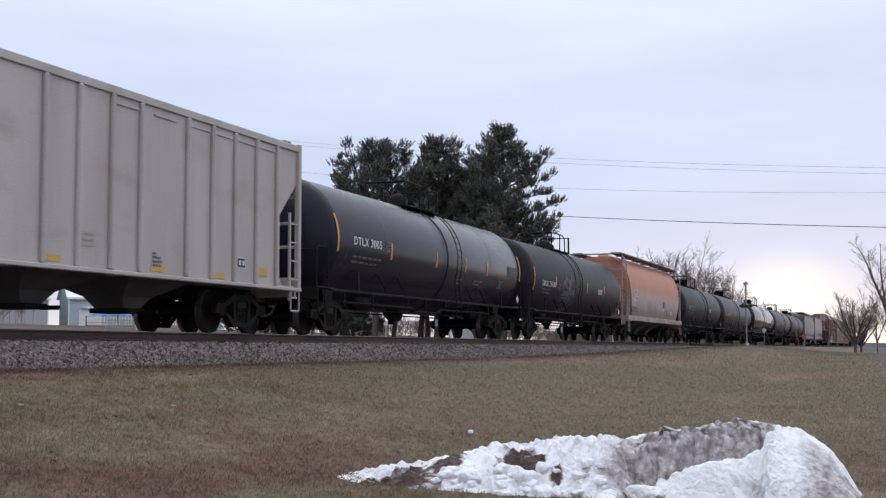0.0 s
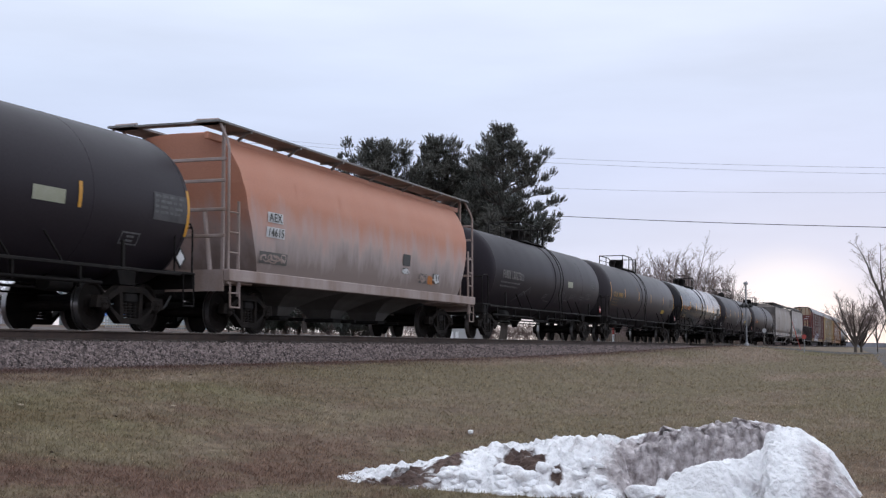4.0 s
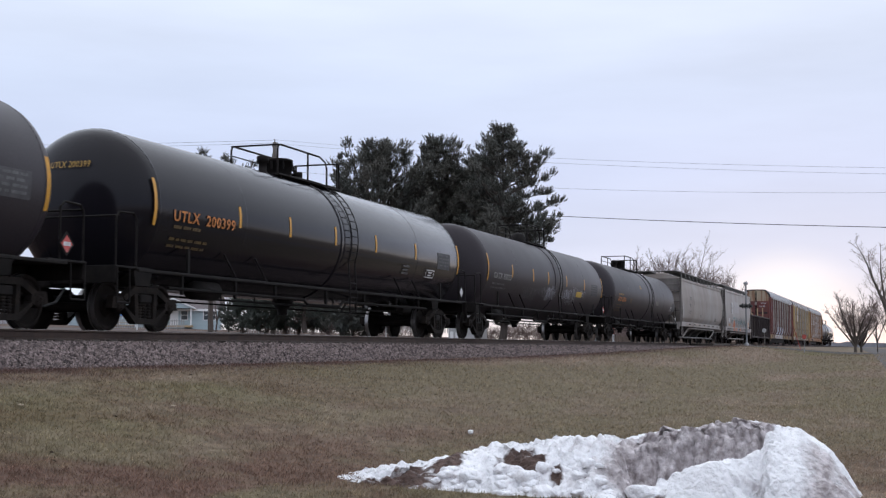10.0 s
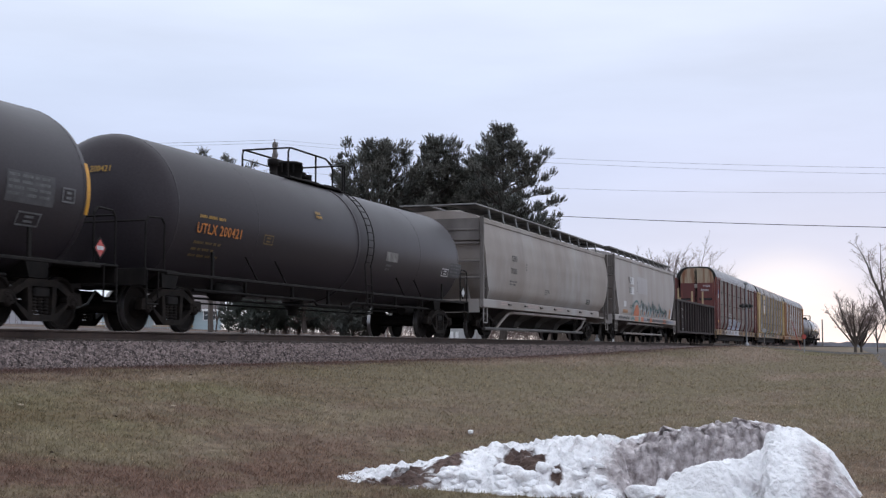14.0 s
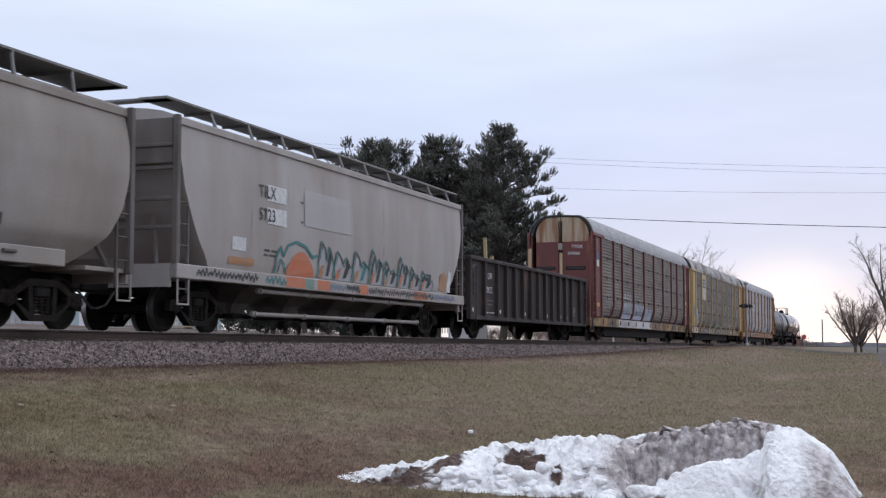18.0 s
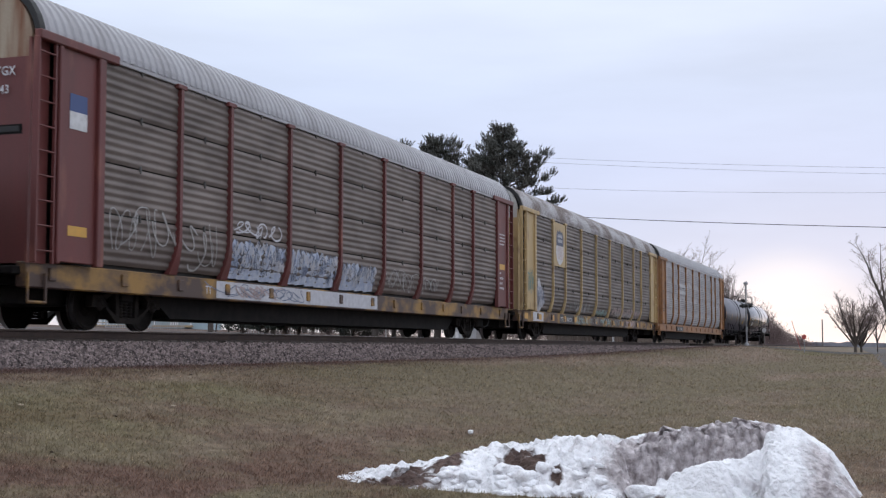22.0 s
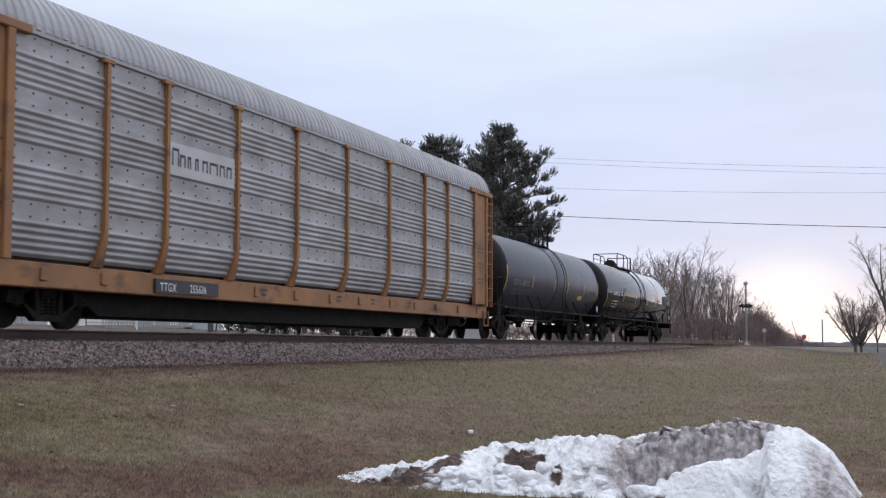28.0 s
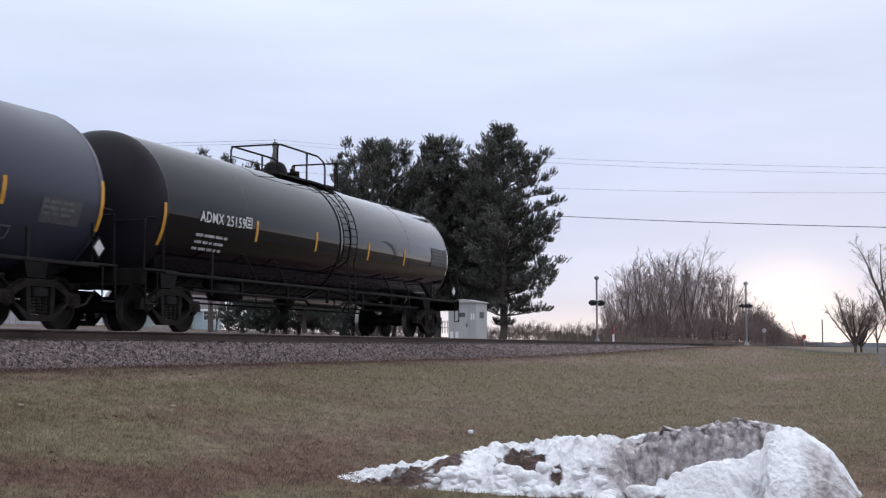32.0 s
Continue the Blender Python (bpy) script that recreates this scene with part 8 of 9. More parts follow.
# hedge added to block bright sky where deep shade lies behind the pines
for k in range(22):
    y = 40.0 + 17.5 * k / 21
    x = 113.0 + rng.uniform(-2, 2)
    bare_tree("leafless brown shrub of a hedge added behind the pines", (x, y, lawn_height(x, y) - 0.3), BUSH[rng.randint(0, 2)], rng.uniform(0, 360), rng.uniform(1.7, 2.7) / BUSH_H, "hedge shrubs", "bare_bush")
for (x, y), h in (((118.0, 92.5), 1.3), ((121.0, 90.0), 1.1), ((117.0, 90.0), 1.2)):
    bare_tree("leafless shrub beside a garage", (x, y, lawn_height(x, y)), BUSH[rng.randint(0, 2)], rng.uniform(0, 360), h, "yard shrubs", "bare_bush")


# ---------------------------------------------------------------- houses and yard
def gable_house(name, label, at, turn, w, d, wall, ridge, wall_mat, roof_mat, along="x", over=0.35):
    """Walls, gables, roof slabs and fascia; local x to the right, y away; the front faces -y."""
    t = thing(name, label, "house", at, "houses beyond the track", turn)
    s = Shape().box(-w / 2, w / 2, 0, d, -0.6, wall)
    if along == "x":
        s.prism([(0.0, wall), (d, wall), (d / 2, ridge - 0.05)], -w / 2, w / 2)
    else:
        s.slab([(-w / 2, wall), (w / 2, wall), (0, ridge - 0.05)], 0, d)
    part("wall", s, wall_mat, t)
    for k in range(int((wall + 0.4) / 0.24)):
        part("siding_course", Shape().prism([(-0.028, -0.4 + 0.24 * k), (-0.002, -0.4 + 0.24 * k + 0.22), (0.0, -0.4 + 0.24 * k)], -w / 2, w / 2), wall_mat, t)
    for sd in (-1, 1):
        if along == "x":
            y0 = -over if sd < 0 else d + over
            z0 = wall - over * (ridge - wall) / (d / 2)
            r = Shape().prism([(y0, z0), (y0, z0 + 0.14), (d / 2, ridge + 0.14), (d / 2, ridge)], -w / 2 - over, w / 2 + over)
        else:
            x0 = sd * (w / 2 + over)
            z0 = wall - over * (ridge - wall) / (w / 2)
            r = Shape().slab([(x0, z0), (x0, z0 + 0.14), (0, ridge + 0.14), (0, ridge)], -over, d + over)
        part("roof", r, roof_mat, t)
    if along == "x":
        part("fascia", Shape().box(-w / 2 - over, w / 2 + over, -over - 0.04, -over, wall - over * (ridge - wall) / (d / 2) - 0.12, wall - over * (ridge - wall) / (d / 2) + 0.16), M_TRIM, t)
    for x in (-w / 2, w / 2):
        part("corner_trim", Shape().box(x - 0.08, x + 0.08, -0.05, 0.06, -0.5, wall - 0.1), M_TRIM, t)
    return t


def house_window(t, x, z, w, h):
    fr = part("window", Shape().box(x - w / 2 - 0.1, x + w / 2 + 0.1, -0.07, -0.03, z - 0.1, z), M_TRIM, t)
    for x0, x1, z0, z1 in ((x - w / 2 - 0.1, x - w / 2, z, z + h), (x + w / 2, x + w / 2 + 0.1, z, z + h), (x - w / 2 - 0.1, x + w / 2 + 0.1, z + h, z + h + 0.1), (x - w / 2, x + w / 2, z + h * 0.5 - 0.03, z + h * 0.5 + 0.03)):
        part("frame", Shape().box(x0, x1, -0.07, -0.03, z0, z1), M_TRIM, fr)
    part("pane", Shape().box(x - w / 2, x + w / 2, -0.04, -0.032, z, z + h), M_GLASS, fr)


def house_door(t, x, z, w, h, mat_, name="door"):
    d = part(name, Shape().box(x - w / 2, x + w / 2, -0.06, -0.03, z, z + h, 0.01), mat_, t)
    for x0 in (x - w / 2 - 0.1, x + w / 2):
        part("frame", Shape().box(x0, x0 + 0.1, -0.075, -0.03, z, z + h + 0.1), M_TRIM, d)
    part("frame", Shape().box(x - w / 2, x + w / 2, -0.075, -0.03, z + h, z + h + 0.1), M_TRIM, d)


hz = 2.55
# ranch house with a small gabled porch
hc = gable_house("house", "pale blue ranch house with a gabled porch", (158.9, 94.0, hz), 31.0 - 90, 13.0, 8.0, 2.5, 5.7, M_SIDING, M_SHINGLE)
for x in (-4.5, 4.9):
    house_window(hc, x, 0.95, 1.5, 1.25)
house_door(hc, 0.2, 0.15, 0.95, 2.05, M_TRIM)
house_window(hc, 1.55, 0.95, 0.8, 1.2)
part("porch_gable", Shape().slab([(-2.6, 2.45), (2.6, 2.45), (0, 3.6)], -1.9, 0.4), M_SIDING, hc)
for sd in (-1, 1):
    part("porch_roof", Shape().slab([(sd * 3.0, 2.28), (sd * 3.0, 2.5), (0, 3.85), (0, 3.62)], -2.1, 1.2), M_TRIM, hc)
    part("porch_post", Shape().box(sd * 2.4 - 0.09, sd * 2.4 + 0.09, -1.85, -1.67, 0, 2.45, 0.02), M_TRIM, hc)
part("porch_deck", Shape().box(-2.7, 2.7, -2.0, 0, -0.1, 0.15), M_LUMBER, hc)
# garage wing with a snowy roof
hb = gable_house("garage", "pale blue garage with a snow-covered roof", (151.1, 99.9, hz), 45.0 - 90, 8.6, 7.0, 3.8, 6.4, M_SIDING, M_SNOWROOF)
house_door(hb, -1.6, -0.3, 2.6, 2.2, M_TRIM, "garage_door")
part("pergola", Shape().box(-2.6, 3.4, -3.2, -3.0, 2.25, 2.45).box(-2.6, 3.4, -0.3, -0.1, 2.25, 2.45).box(-2.6, -2.45, -3.2, -0.1, 2.25, 2.42), M_TRIM, hb)
# barn-like outbuilding with a pale metal roof
ha = gable_house("outbuilding", "long off-white outbuilding with a pale snowy roof", (142.6, 109.9, hz), 38.5 - 90, 12.5, 8.0, 3.65, 6.8, M_SIDINGW, M_SNOWROOF)
# deck under a blue tarpaulin
dk = thing("deck", "raised wooden deck with a slatted railing", "deck", (140.6, 91.8, 2.0), turn=33.5 - 90)
part("deck_floor", Shape().box(-2.9, 2.9, 0, 3.0, 0.35, 0.5), M_LUMBER, dk)
part("deck_skirt", Shape().box(-2.9, 2.9, 0.02, 0.06, -0.4, 0.35), M_POLE, dk)
for z in (0.75, 1.55):
    part("railing", Shape().box(-2.9, 2.9, -0.05, 0.03, z - 0.05, z + 0.03), M_LUMBER, dk)
for i in range(17):
    x = -2.85 + 5.7 * i / 16
    part("baluster", Shape().box(x - 0.05, x + 0.05, -0.03, 0.02, 0.45, 1.52), M_TRIM, dk)
for x in (-2.85, 0.9, 2.85):
    part("deck_post", Shape().box(x - 0.08, x + 0.08, -0.08, 0.06, -0.4, 2.9 if x == 0.9 else 1.6), M_POLE, dk)
tp = thing("tarpaulin", "bright blue tarpaulin canopy over a deck", "tarpaulin", (140.6, 91.8, 2.0), turn=33.5 - 90)
s = Shape()
cols = 14
top, bot = [], []
for i in range(cols + 1):
    x = -2.7 + 5.5 * i / cols
    z = 3.15 + 0.05 * x - 0.75 * max(0.0, abs(x - 0.2) - 1.25)
    top.append((x * 0.75 + 0.4, 2.4, max(2.1, z) + 0.06 * math.sin(5 * i)))
    bot.append((x, -0.1 - 0.1 * math.sin(3 * i), 1.62 + 0.08 * math.sin(2.2 * i)))
s.add(top + bot, [(i, i + 1, cols + 2 + i, cols + 1 + i) for i in range(cols)], True)
part("sheet", s, M_TARP, tp)
part("ridge_pole", Shape().tube((-1.6, 2.4, 2.6), (2.5, 2.4, 3.0), 0.04, 8).tube((0.85, 2.4, 0.5), (0.85, 2.4, 3.4), 0.04, 8), M_POLE, tp)


def picket_fence(label, a, b, base, height, spacing, mat_, width=0.09):
    t = thing("fence", label, "fence", (a[0], a[1], base))
    dv = Vector((b[0] - a[0], b[1] - a[1], 0))
    n = int(dv.length / spacing)
    ang = math.atan2(dv.y, dv.x)
    t.rotation_euler = (0, 0, ang)
    for z in (height * 0.25, height * 0.85):
        part("fence_rail", Shape().box(0, dv.length, -0.02, 0.02, z - 0.04, z + 0.04), mat_, t)
    me = Shape().slab([(-width / 2, -0.3), (width / 2, -0.3), (width / 2, height * 0.95), (0, height), (-width / 2, height * 0.95)], -0.045, -0.02).mesh("picket", mat_)
    for i in range(n + 1):
        part("picket", me, None, t, at=(i * spacing, 0, 0))


M_GREYFENCE = material("weathered_grey_fence_wood", (0.40, 0.40, 0.40), 0.8, other=(0.28, 0.275, 0.27), amount=0.6, scale=(3, 3, 3), each=0.15)
picket_fence("weathered grey picket fence along a yard", (127.0, 66.5), (134.0, 42.5), 1.55, 1.0, 0.26, M_GREYFENCE)
picket_fence("pale picket fence in front of the deck", (128.5, 84.5), (133.5, 77.5), 1.7, 1.2, 0.26, M_GREYFENCE)


def white_post(at, h, r=0.05, label="slim white marker post in the grass"):
    t = part("marker_post", Shape().tube((0, 0, -0.3), (0, 0, h), r, 8), M_TRIM)
    t.location = at
    tagged(t, label, "post")


white_post((101.7, 63.7, 1.2), 4.6, 0.07, "thin grey yard lamp post")
white_post((88.3, 35.0, 0.0), 1.5)
white_post((89.3, 32.6, 0.0), 2.0)
white_post((85.2, 28.6, 0.0), 1.1)

# street beyond the yards and the crossing road
M_STREET = material("salt_bleached_asphalt", (0.13, 0.122, 0.12), 1.0, spec=0.0, other=(0.18, 0.17, 0.168), amount=0.7, scale=(0.3, 0.3, 0.3), grain=0.1, grain_scale=10, world_space=True)


def strip(name, label, pts, width, mat_, lift=0.015, category="road"):
    """A road laid over the ground along (x, y) points."""
    fine = []
    for (x0, y0), (x1, y1) in zip(pts[:-1], pts[1:]):
        n = max(1, int(math.hypot(x1 - x0, y1 - y0) / 2.0))
        fine += [(x0 + (x1 - x0) * i / n, y0 + (y1 - y0) * i / n) for i in range(n)]
    fine.append(pts[-1])
    s = Shape()
    v = []
    for i, (x, y) in enumerate(fine):
        xa, ya = fine[max(0, i - 1)]
        xb, yb = fine[min(len(fine) - 1, i + 1)]
        d = math.hypot(xb - xa, yb - ya)
        nx, ny = -(yb - ya) / d, (xb - xa) / d
        for k in (-0.5, -0.25, 0, 0.25, 0.5):
            px, py = x + nx * width * k, y + ny * width * k
            v.append((px, py, lawn_height(px, py) + lift + 0.04 * (1 - (2 * k) ** 2)))
    s.add(v, [(5 * i + j, 5 * i + j + 1, 5 * i + 6 + j, 5 * i + 5 + j) for i in range(len(fine) - 1) for j in range(4)])
    tagged(part(name, s, mat_), label, category, kind="structure")


strip("street", "salt-bleached street in front of the houses", [(60, 62), (100, 66), (122, 58), (150, 40), (190, 30)], 7.0, M_STREET)
strip("road", "worn grey asphalt road beside the lawn", [(-60, -6.0), (30, -3.6), (58, -2.2), (137, 0.8), (320, 8.0)], 6.0, M_STREET)

# ---------------------------------------------------------------- line-side things
def crossing_signal(label, at, turn, height):
    t = thing("crossing_signal", label, "crossing signal", at, "crossing signals", turn)
    part("mast", Shape().tube((0, 0, -0.3), (0, 0, height), 0.065, 12), M_GALV, t)
    part("base", Shape().lathe([(-0.2, 0.22), (0.12, 0.22), (0.35, 0.10)], "z", (0, 0, 0), 12), M_GALV, t)
    part("cap", Shape().lathe([(height - 0.05, 0.08), (height, 0.17), (height + 0.10, 0.17), (height + 0.2, 0.08)], "z", (0, 0, 0), 12), M_GALV, t)
    arm = part("light_arm", Shape().tube((-0.5, -0.05, height - 1.65), (0.5, -0.05, height - 1.65), 0.035, 8), M_GALV, t)
    for sy in (-1, 1):
        for x in (-0.36, 0.36):
            part("light_backplate", Shape().lathe([(sy * 0.10, 0.20), (sy * 0.13, 0.20)], "y", (x, 0, height - 1.65), 20), M_BLACKPLATE, t)
            part("light_hood", Shape().lathe([(sy * 0.13, 0.10), (sy * 0.33, 0.11)], "y", (x, 0, height - 1.65), 14), M_BLACKPLATE, t)


crossing_signal("grey crossing signal mast with hooded lamps", (103.3, 11.6, -0.25), -18, 4.75)
crossing_signal("grey crossing signal mast with lamps beyond the track", (89.8, 20.1, 0.0), -35, 4.4)
strip("crossing_road", "dusty road over the grade crossing", [(110, -1.0), (104, 6.0), (97, 13.0)], 6.5, M_ASPHALT, 0.02)
strip("crossing_road", "dusty road over the grade crossing", [(94.5, 17.0), (88, 24.0), (80, 32), (70, 45)], 6.5, M_ASPHALT, 0.02)
s = Shape()
for y0, y1 in ((-2.4, -0.83), (-0.66, 0.66), (0.83, 2.4)):
    s.box(90.5, 99.0, TRACK_Y + y0, TRACK_Y + y1, -0.16, -0.02, 0.01)
tagged(part("crossing_panel", s, M_TIE), "dark timber crossing planks between the rails", "crossing", kind="structure")

bg = thing("signal_bungalow", "grey steel signal equipment cabinet with a door", "cabinet", (71.1, 23.6, -0.15), turn=-95.2)
part("body", Shape().box(-0.85, 0.85, 0, 1.6, 0.05, 2.35, 0.02), M_CABINET, bg)
part("roof", Shape().slab([(-0.95, 2.35), (0.95, 2.35), (0.95, 2.4), (0, 2.56), (-0.95, 2.4)], -0.1, 1.7), M_CABINET, bg)
part("base", Shape().box(-0.9, 0.9, -0.05, 1.65, -0.3, 0.05), M_HOPDARK, bg)
dr = part("door", Shape().box(-0.42, 0.42, -0.03, 0.0, 0.15, 2.0, 0.01), M_CABINET, bg)
part("handle", Shape().box(0.28, 0.34, -0.07, -0.03, 1.0, 1.2), M_BLACKPLATE, dr)
part("vent", Shape().box(-0.2, 0.2, -0.045, -0.03, 1.55, 1.8), M_HOPDARK, dr)
part("notice", Shape().box(0.5, 0.75, -0.012, 0.0, 1.4, 1.75), M_TRIM, bg)
for k in range(12):
    part("rib", Shape().box(-0.80 + 0.145 * k - 0.02, -0.80 + 0.145 * k + 0.02, -0.018, 0.0, 0.1, 2.3), M_CABINET, bg)
for x in (-0.62, -0.30):
    part("panel_plate", Shape().box(x - 0.1, x + 0.1, -0.03, -0.019, 0.25, 0.75, 0.004), M_TRIM, bg)
part("side_vent", Shape().box(0.85, 0.87, 0.5, 1.1, 1.5, 1.85), M_HOPDARK, bg)

mk = thing("track_marker", "red and white flexible marker post beside the track", "post", (79.3, 16.75, -0.3))
part("lower_half", Shape().tube((0, 0, -0.2), (0, 0, 0.80), 0.06, 10), M_TRIM, mk)
part("upper_half", Shape().tube((0, 0, 0.80), (0, 0, 1.25), 0.062, 10), M_REDPOST, mk)
sg = thing("round_sign", "small round sign on a thin post", "sign", (109.5, 10.9, -0.35), turn=-85)
part("post", Shape().tube((0, 0, -0.2), (0, 0, 1.25), 0.03, 8), M_POLE, sg)
part("disc", Shape().lathe([(-0.04, 0.17), (-0.02, 0.17)], "y", (0, 0, 1.42), 20), M_CABINET, sg)
sg2 = thing("stop_sign", "small red sign on a thin post in the lawn", "sign", (93.8, 6.7, -0.78), turn=-86)
part("post", Shape().tube((0, 0, -0.2), (0, 0, 1.35), 0.03, 8), M_GALV, sg2)
part("plate", Shape().lathe([(-0.04, 0.16), (-0.02, 0.16)], "y", (0, 0, 1.22), 8), M_REDPOST, sg2)
part("gate_rod", Shape().tube((-0.25, 0.1, 0.35), (-0.8, 0.1, 2.3), 0.02, 6), M_REDPOST, sg2)
lt = part("litter", Shape().box(-0.045, 0.04, -0.03, 0.03, 0.0, 0.055, 0.012).box(0.03, 0.05, -0.02, 0.02, 0.01, 0.04, 0.005), M_TRIM)
lx, ly = 17.6, 5.72
lt.location = (lx, ly, lawn_height(lx, ly) + 0.015)
tagged(lt, "crumpled white paper cup on the lawn", "litter")


# ---------------------------------------------------------------- utility poles and lines
def utility_pole(label, at, height, turn, arm=True):
    t = thing("utility_pole", label, "pole", at, "utility poles", turn)
    part("pole", Shape().tube((0, 0, -0.5), (0, 0, height), 0.27 if arm else 0.17, 12, 0.21 if arm else 0.13), M_POLE, t)
    if arm:
        for z in (height - 0.35, height - 1.35):
            part("crossarm", Shape().box(-0.42, 0.42, -0.07, 0.07, z - 0.07, z + 0.07), M_POLE, t)
            for x in (-0.36, 0.36):
                part("insulator", Shape().lathe([(z + 0.07, 0.07), (z + 0.2, 0.1), (z + 0.3, 0.07), (z + 0.36, 0.04)], "z", (x, 0, 0), 10), M_GALV, t)
        part("pin", Shape().tube((0.05, 0, height - 0.1), (0.05, 0, height + 0.35), 0.05, 8), M_POLE, t)
        part("transformer", Shape().tube((0.42, 0, height - 2.4), (0.42, 0, height - 1.55), 0.25, 14), M_GALV, t)
        part("bracket", Shape().path([(0, 0, height - 0.5), (-0.5, 0, height - 1.2), (0, 0, height - 1.9)], 0.05, 6), M_GALV, t)
    return t


A_, B_ = (114.0, 56.6, 1.0), (86.0, -2.0, -0.8)
utility_pole("weathered wooden utility pole with a transformer", A_, 18.2, 60)
utility_pole("weathered wooden utility pole beside the road", B_, 11.6, 60)
utility_pole("short grey wooden stub pole", (115.5, 58.0, 1.0), 13.3, 60, False)
utility_pole("distant wooden utility pole beside the line", (300.0, 17.6, -0.4), 6.2, 90, False)
C_ = (70.0, 95.0, 1.2)


def cable(a, b, sag, r, label="thin overhead power line"):
    s = Shape()
    pts = []
    for i in range(25):
        k = i / 24
        p = Vector(a).lerp(Vector(b), k)
        p.z -= sag * 4 * k * (1 - k)
        pts.append(p)
    s.path(pts, r, 5)
    tagged(part("cable", s, M_WIRE), label, "cable", "overhead lines")


for dx, za, zb, sag in ((-0.4, 19.4, 10.5, 0.5), (0.4, 19.2, 10.2, 0.5), (0.0, 16.6, 9.1, 0.7)):
    cable((A_[0] + dx * 0.5, A_[1] + dx * 0.8, za), (B_[0] + dx * 0.5, B_[1] + dx * 0.8, zb), sag, 0.008)
    cable((C_[0] + dx * 0.5, C_[1] + dx * 0.8, za - 4.4), (A_[0] + dx * 0.5, A_[1] + dx * 0.8, za), 0.5, 0.012)
cable((A_[0], A_[1], 14.1), (B_[0], B_[1], 6.9), 0.5, 0.024, "thick overhead telephone cable")
cable((C_[0], C_[1], 11.0), (A_[0], A_[1], 14.1), 0.5, 0.03, "thick overhead telephone cable")


# ---------------------------------------------------------------- snow pile
def snow_pile():
    t = thing("snow_pile", "dirty plowed snow pile with a crumbling face on the lawn", "snow pile", (13.4, 3.0, -1.72))
    crest = ((0.0, 0.0), (0.03, 0.04), (0.125, 0.17), (0.214, 0.31), (0.31, 0.44), (0.355, 0.45), (0.41, 0.53), (0.50, 0.54), (0.57, 0.54), (0.62, 0.63), (0.67, 0.67), (0.753, 0.72), (0.833, 0.745), (0.892, 0.65), (0.943, 0.48), (0.969, 0.29), (0.996, 0.05), (1.0, 0.0))

    def top(k):
        for (a, za), (b, zb) in zip(crest[:-1], crest[1:]):
            if k <= b:
                return za + (zb - za) * (k - a) / (b - a)
        return 0.0
    nu, nv = 340, 150
    length = 5.1
    v, dirt = [], []
    wide = lambda k: 1.15 * (0.35 + 0.65 * math.sin(math.pi * min(1, max(0, k))) ** 0.6)
    ridge = lambda k: -0.9 * (1 - smooth01(-0.05, 0.33, k))      # the thin end bends towards the road

    def height_at(k, q):
        """Height and dirt of the heap at a share k of its length and q across it (-1 faces the road, +1 the track)."""
        tz = top(k) * (1 + 0.06 * noise.noise((k * 14, 2.0, 0)))
        h = tz * max(0.0, 1 - abs(q) ** (2.2 if q > 0 else 1.6)) ** 0.75
        edge = 0.02 * noise.noise((k * 30, q * 5, 5.0))
        cliff = smooth01(0.555 + edge, 0.60 + edge, k) * (1 - smooth01(0.825 + edge, 0.845 + edge, k))
        kc, ks = 0.815 + 0.22 * (q + 0.38), 0.022 + 0.12 * max(0.0, -0.30 - q)
        slump = math.exp(-((k - kc) / ks) ** 2) * smooth01(-0.22, -0.40, q)
        if q < 0:
            w = 0.05 * noise.noise((k * 24, 7.0, 1.0))
            h = h * (1 - cliff) + cliff * tz * (0.24 * max(0, 1 + q) + 0.76 * smooth01(-0.44 + w, -0.14 + w, q))
            h += (0.10 + 0.22 * cliff) * slump * smooth01(-1.0, -0.75, q)
        n1 = noise.fractal((k * 11, q * 3.6, 1.7), 0.6, 2.1, 4)
        cell = noise.voronoi((k * 30 + 0.4 * n1, q * 8.5, 0.4))[0]
        cell2 = noise.voronoi((k * 75, q * 20 + n1, 2.4))[0]
        if cliff > 0.05 and q < 0:
            cl3 = noise.voronoi((k * 36, q * 8 + 0.5 * n1, 5.4))[0]
            h += cliff * (1 - slump) * (1 - smooth01(-0.30, -0.1, q)) * (0.20 * (0.30 - cl3[0]) + 0.05 * n1)
        n3 = noise.fractal((k * 70, q * 24, 3.3), 0.7, 2.1, 3)
        env = min(1.0, h / 0.10)
        rough_ = (1.0 if q < 0.1 else 0.5) * (1 - 0.75 * smooth01(0.84, 0.88, k)) * (1 - 0.85 * min(1, slump * 1.6)) * (1 - 0.6 * smooth01(0.33, 0.26, k) * smooth01(0.15, 0.2, k))
        h += env * (0.05 * n1 + rough_ * (0.13 * (0.33 - cell[0]) + 0.06 * (0.3 - cell2[0]) + cliff * (1 - smooth01(-0.35, -0.12, q)) * (0.09 * noise.noise((k * 60, q * 12, 8.0)) + 0.12 * noise.noise((k * 28, q * 9, 4.4)))) + 0.014 * n3)
        # dirt: heavy on the broken face, streaks down the far shoulder, specks elsewhere; mud at the thin end
        wide_cliff = smooth01(0.49, 0.62, k + 1.5 * edge) * (1 - smooth01(0.832 + edge, 0.845 + edge, k))
        face = wide_cliff * smooth01(-0.95, -0.70, q + 0.12 * n1) * (1 - smooth01(0.10, 0.2, q))
        shoulder = smooth01(0.875, 0.925, k) * smooth01(-0.02, -0.3, q) * (0.85 + 0.6 * noise.noise((k * 40, q * 3, 6.0)))
        soot = 0.36 * smooth01(0.36, 0.50, k) * (1 - smooth01(0.58, 0.64, k)) * smooth01(0.1, -0.2, q)
        dm = 1.15 * face + shoulder + soot - 1.8 * slump
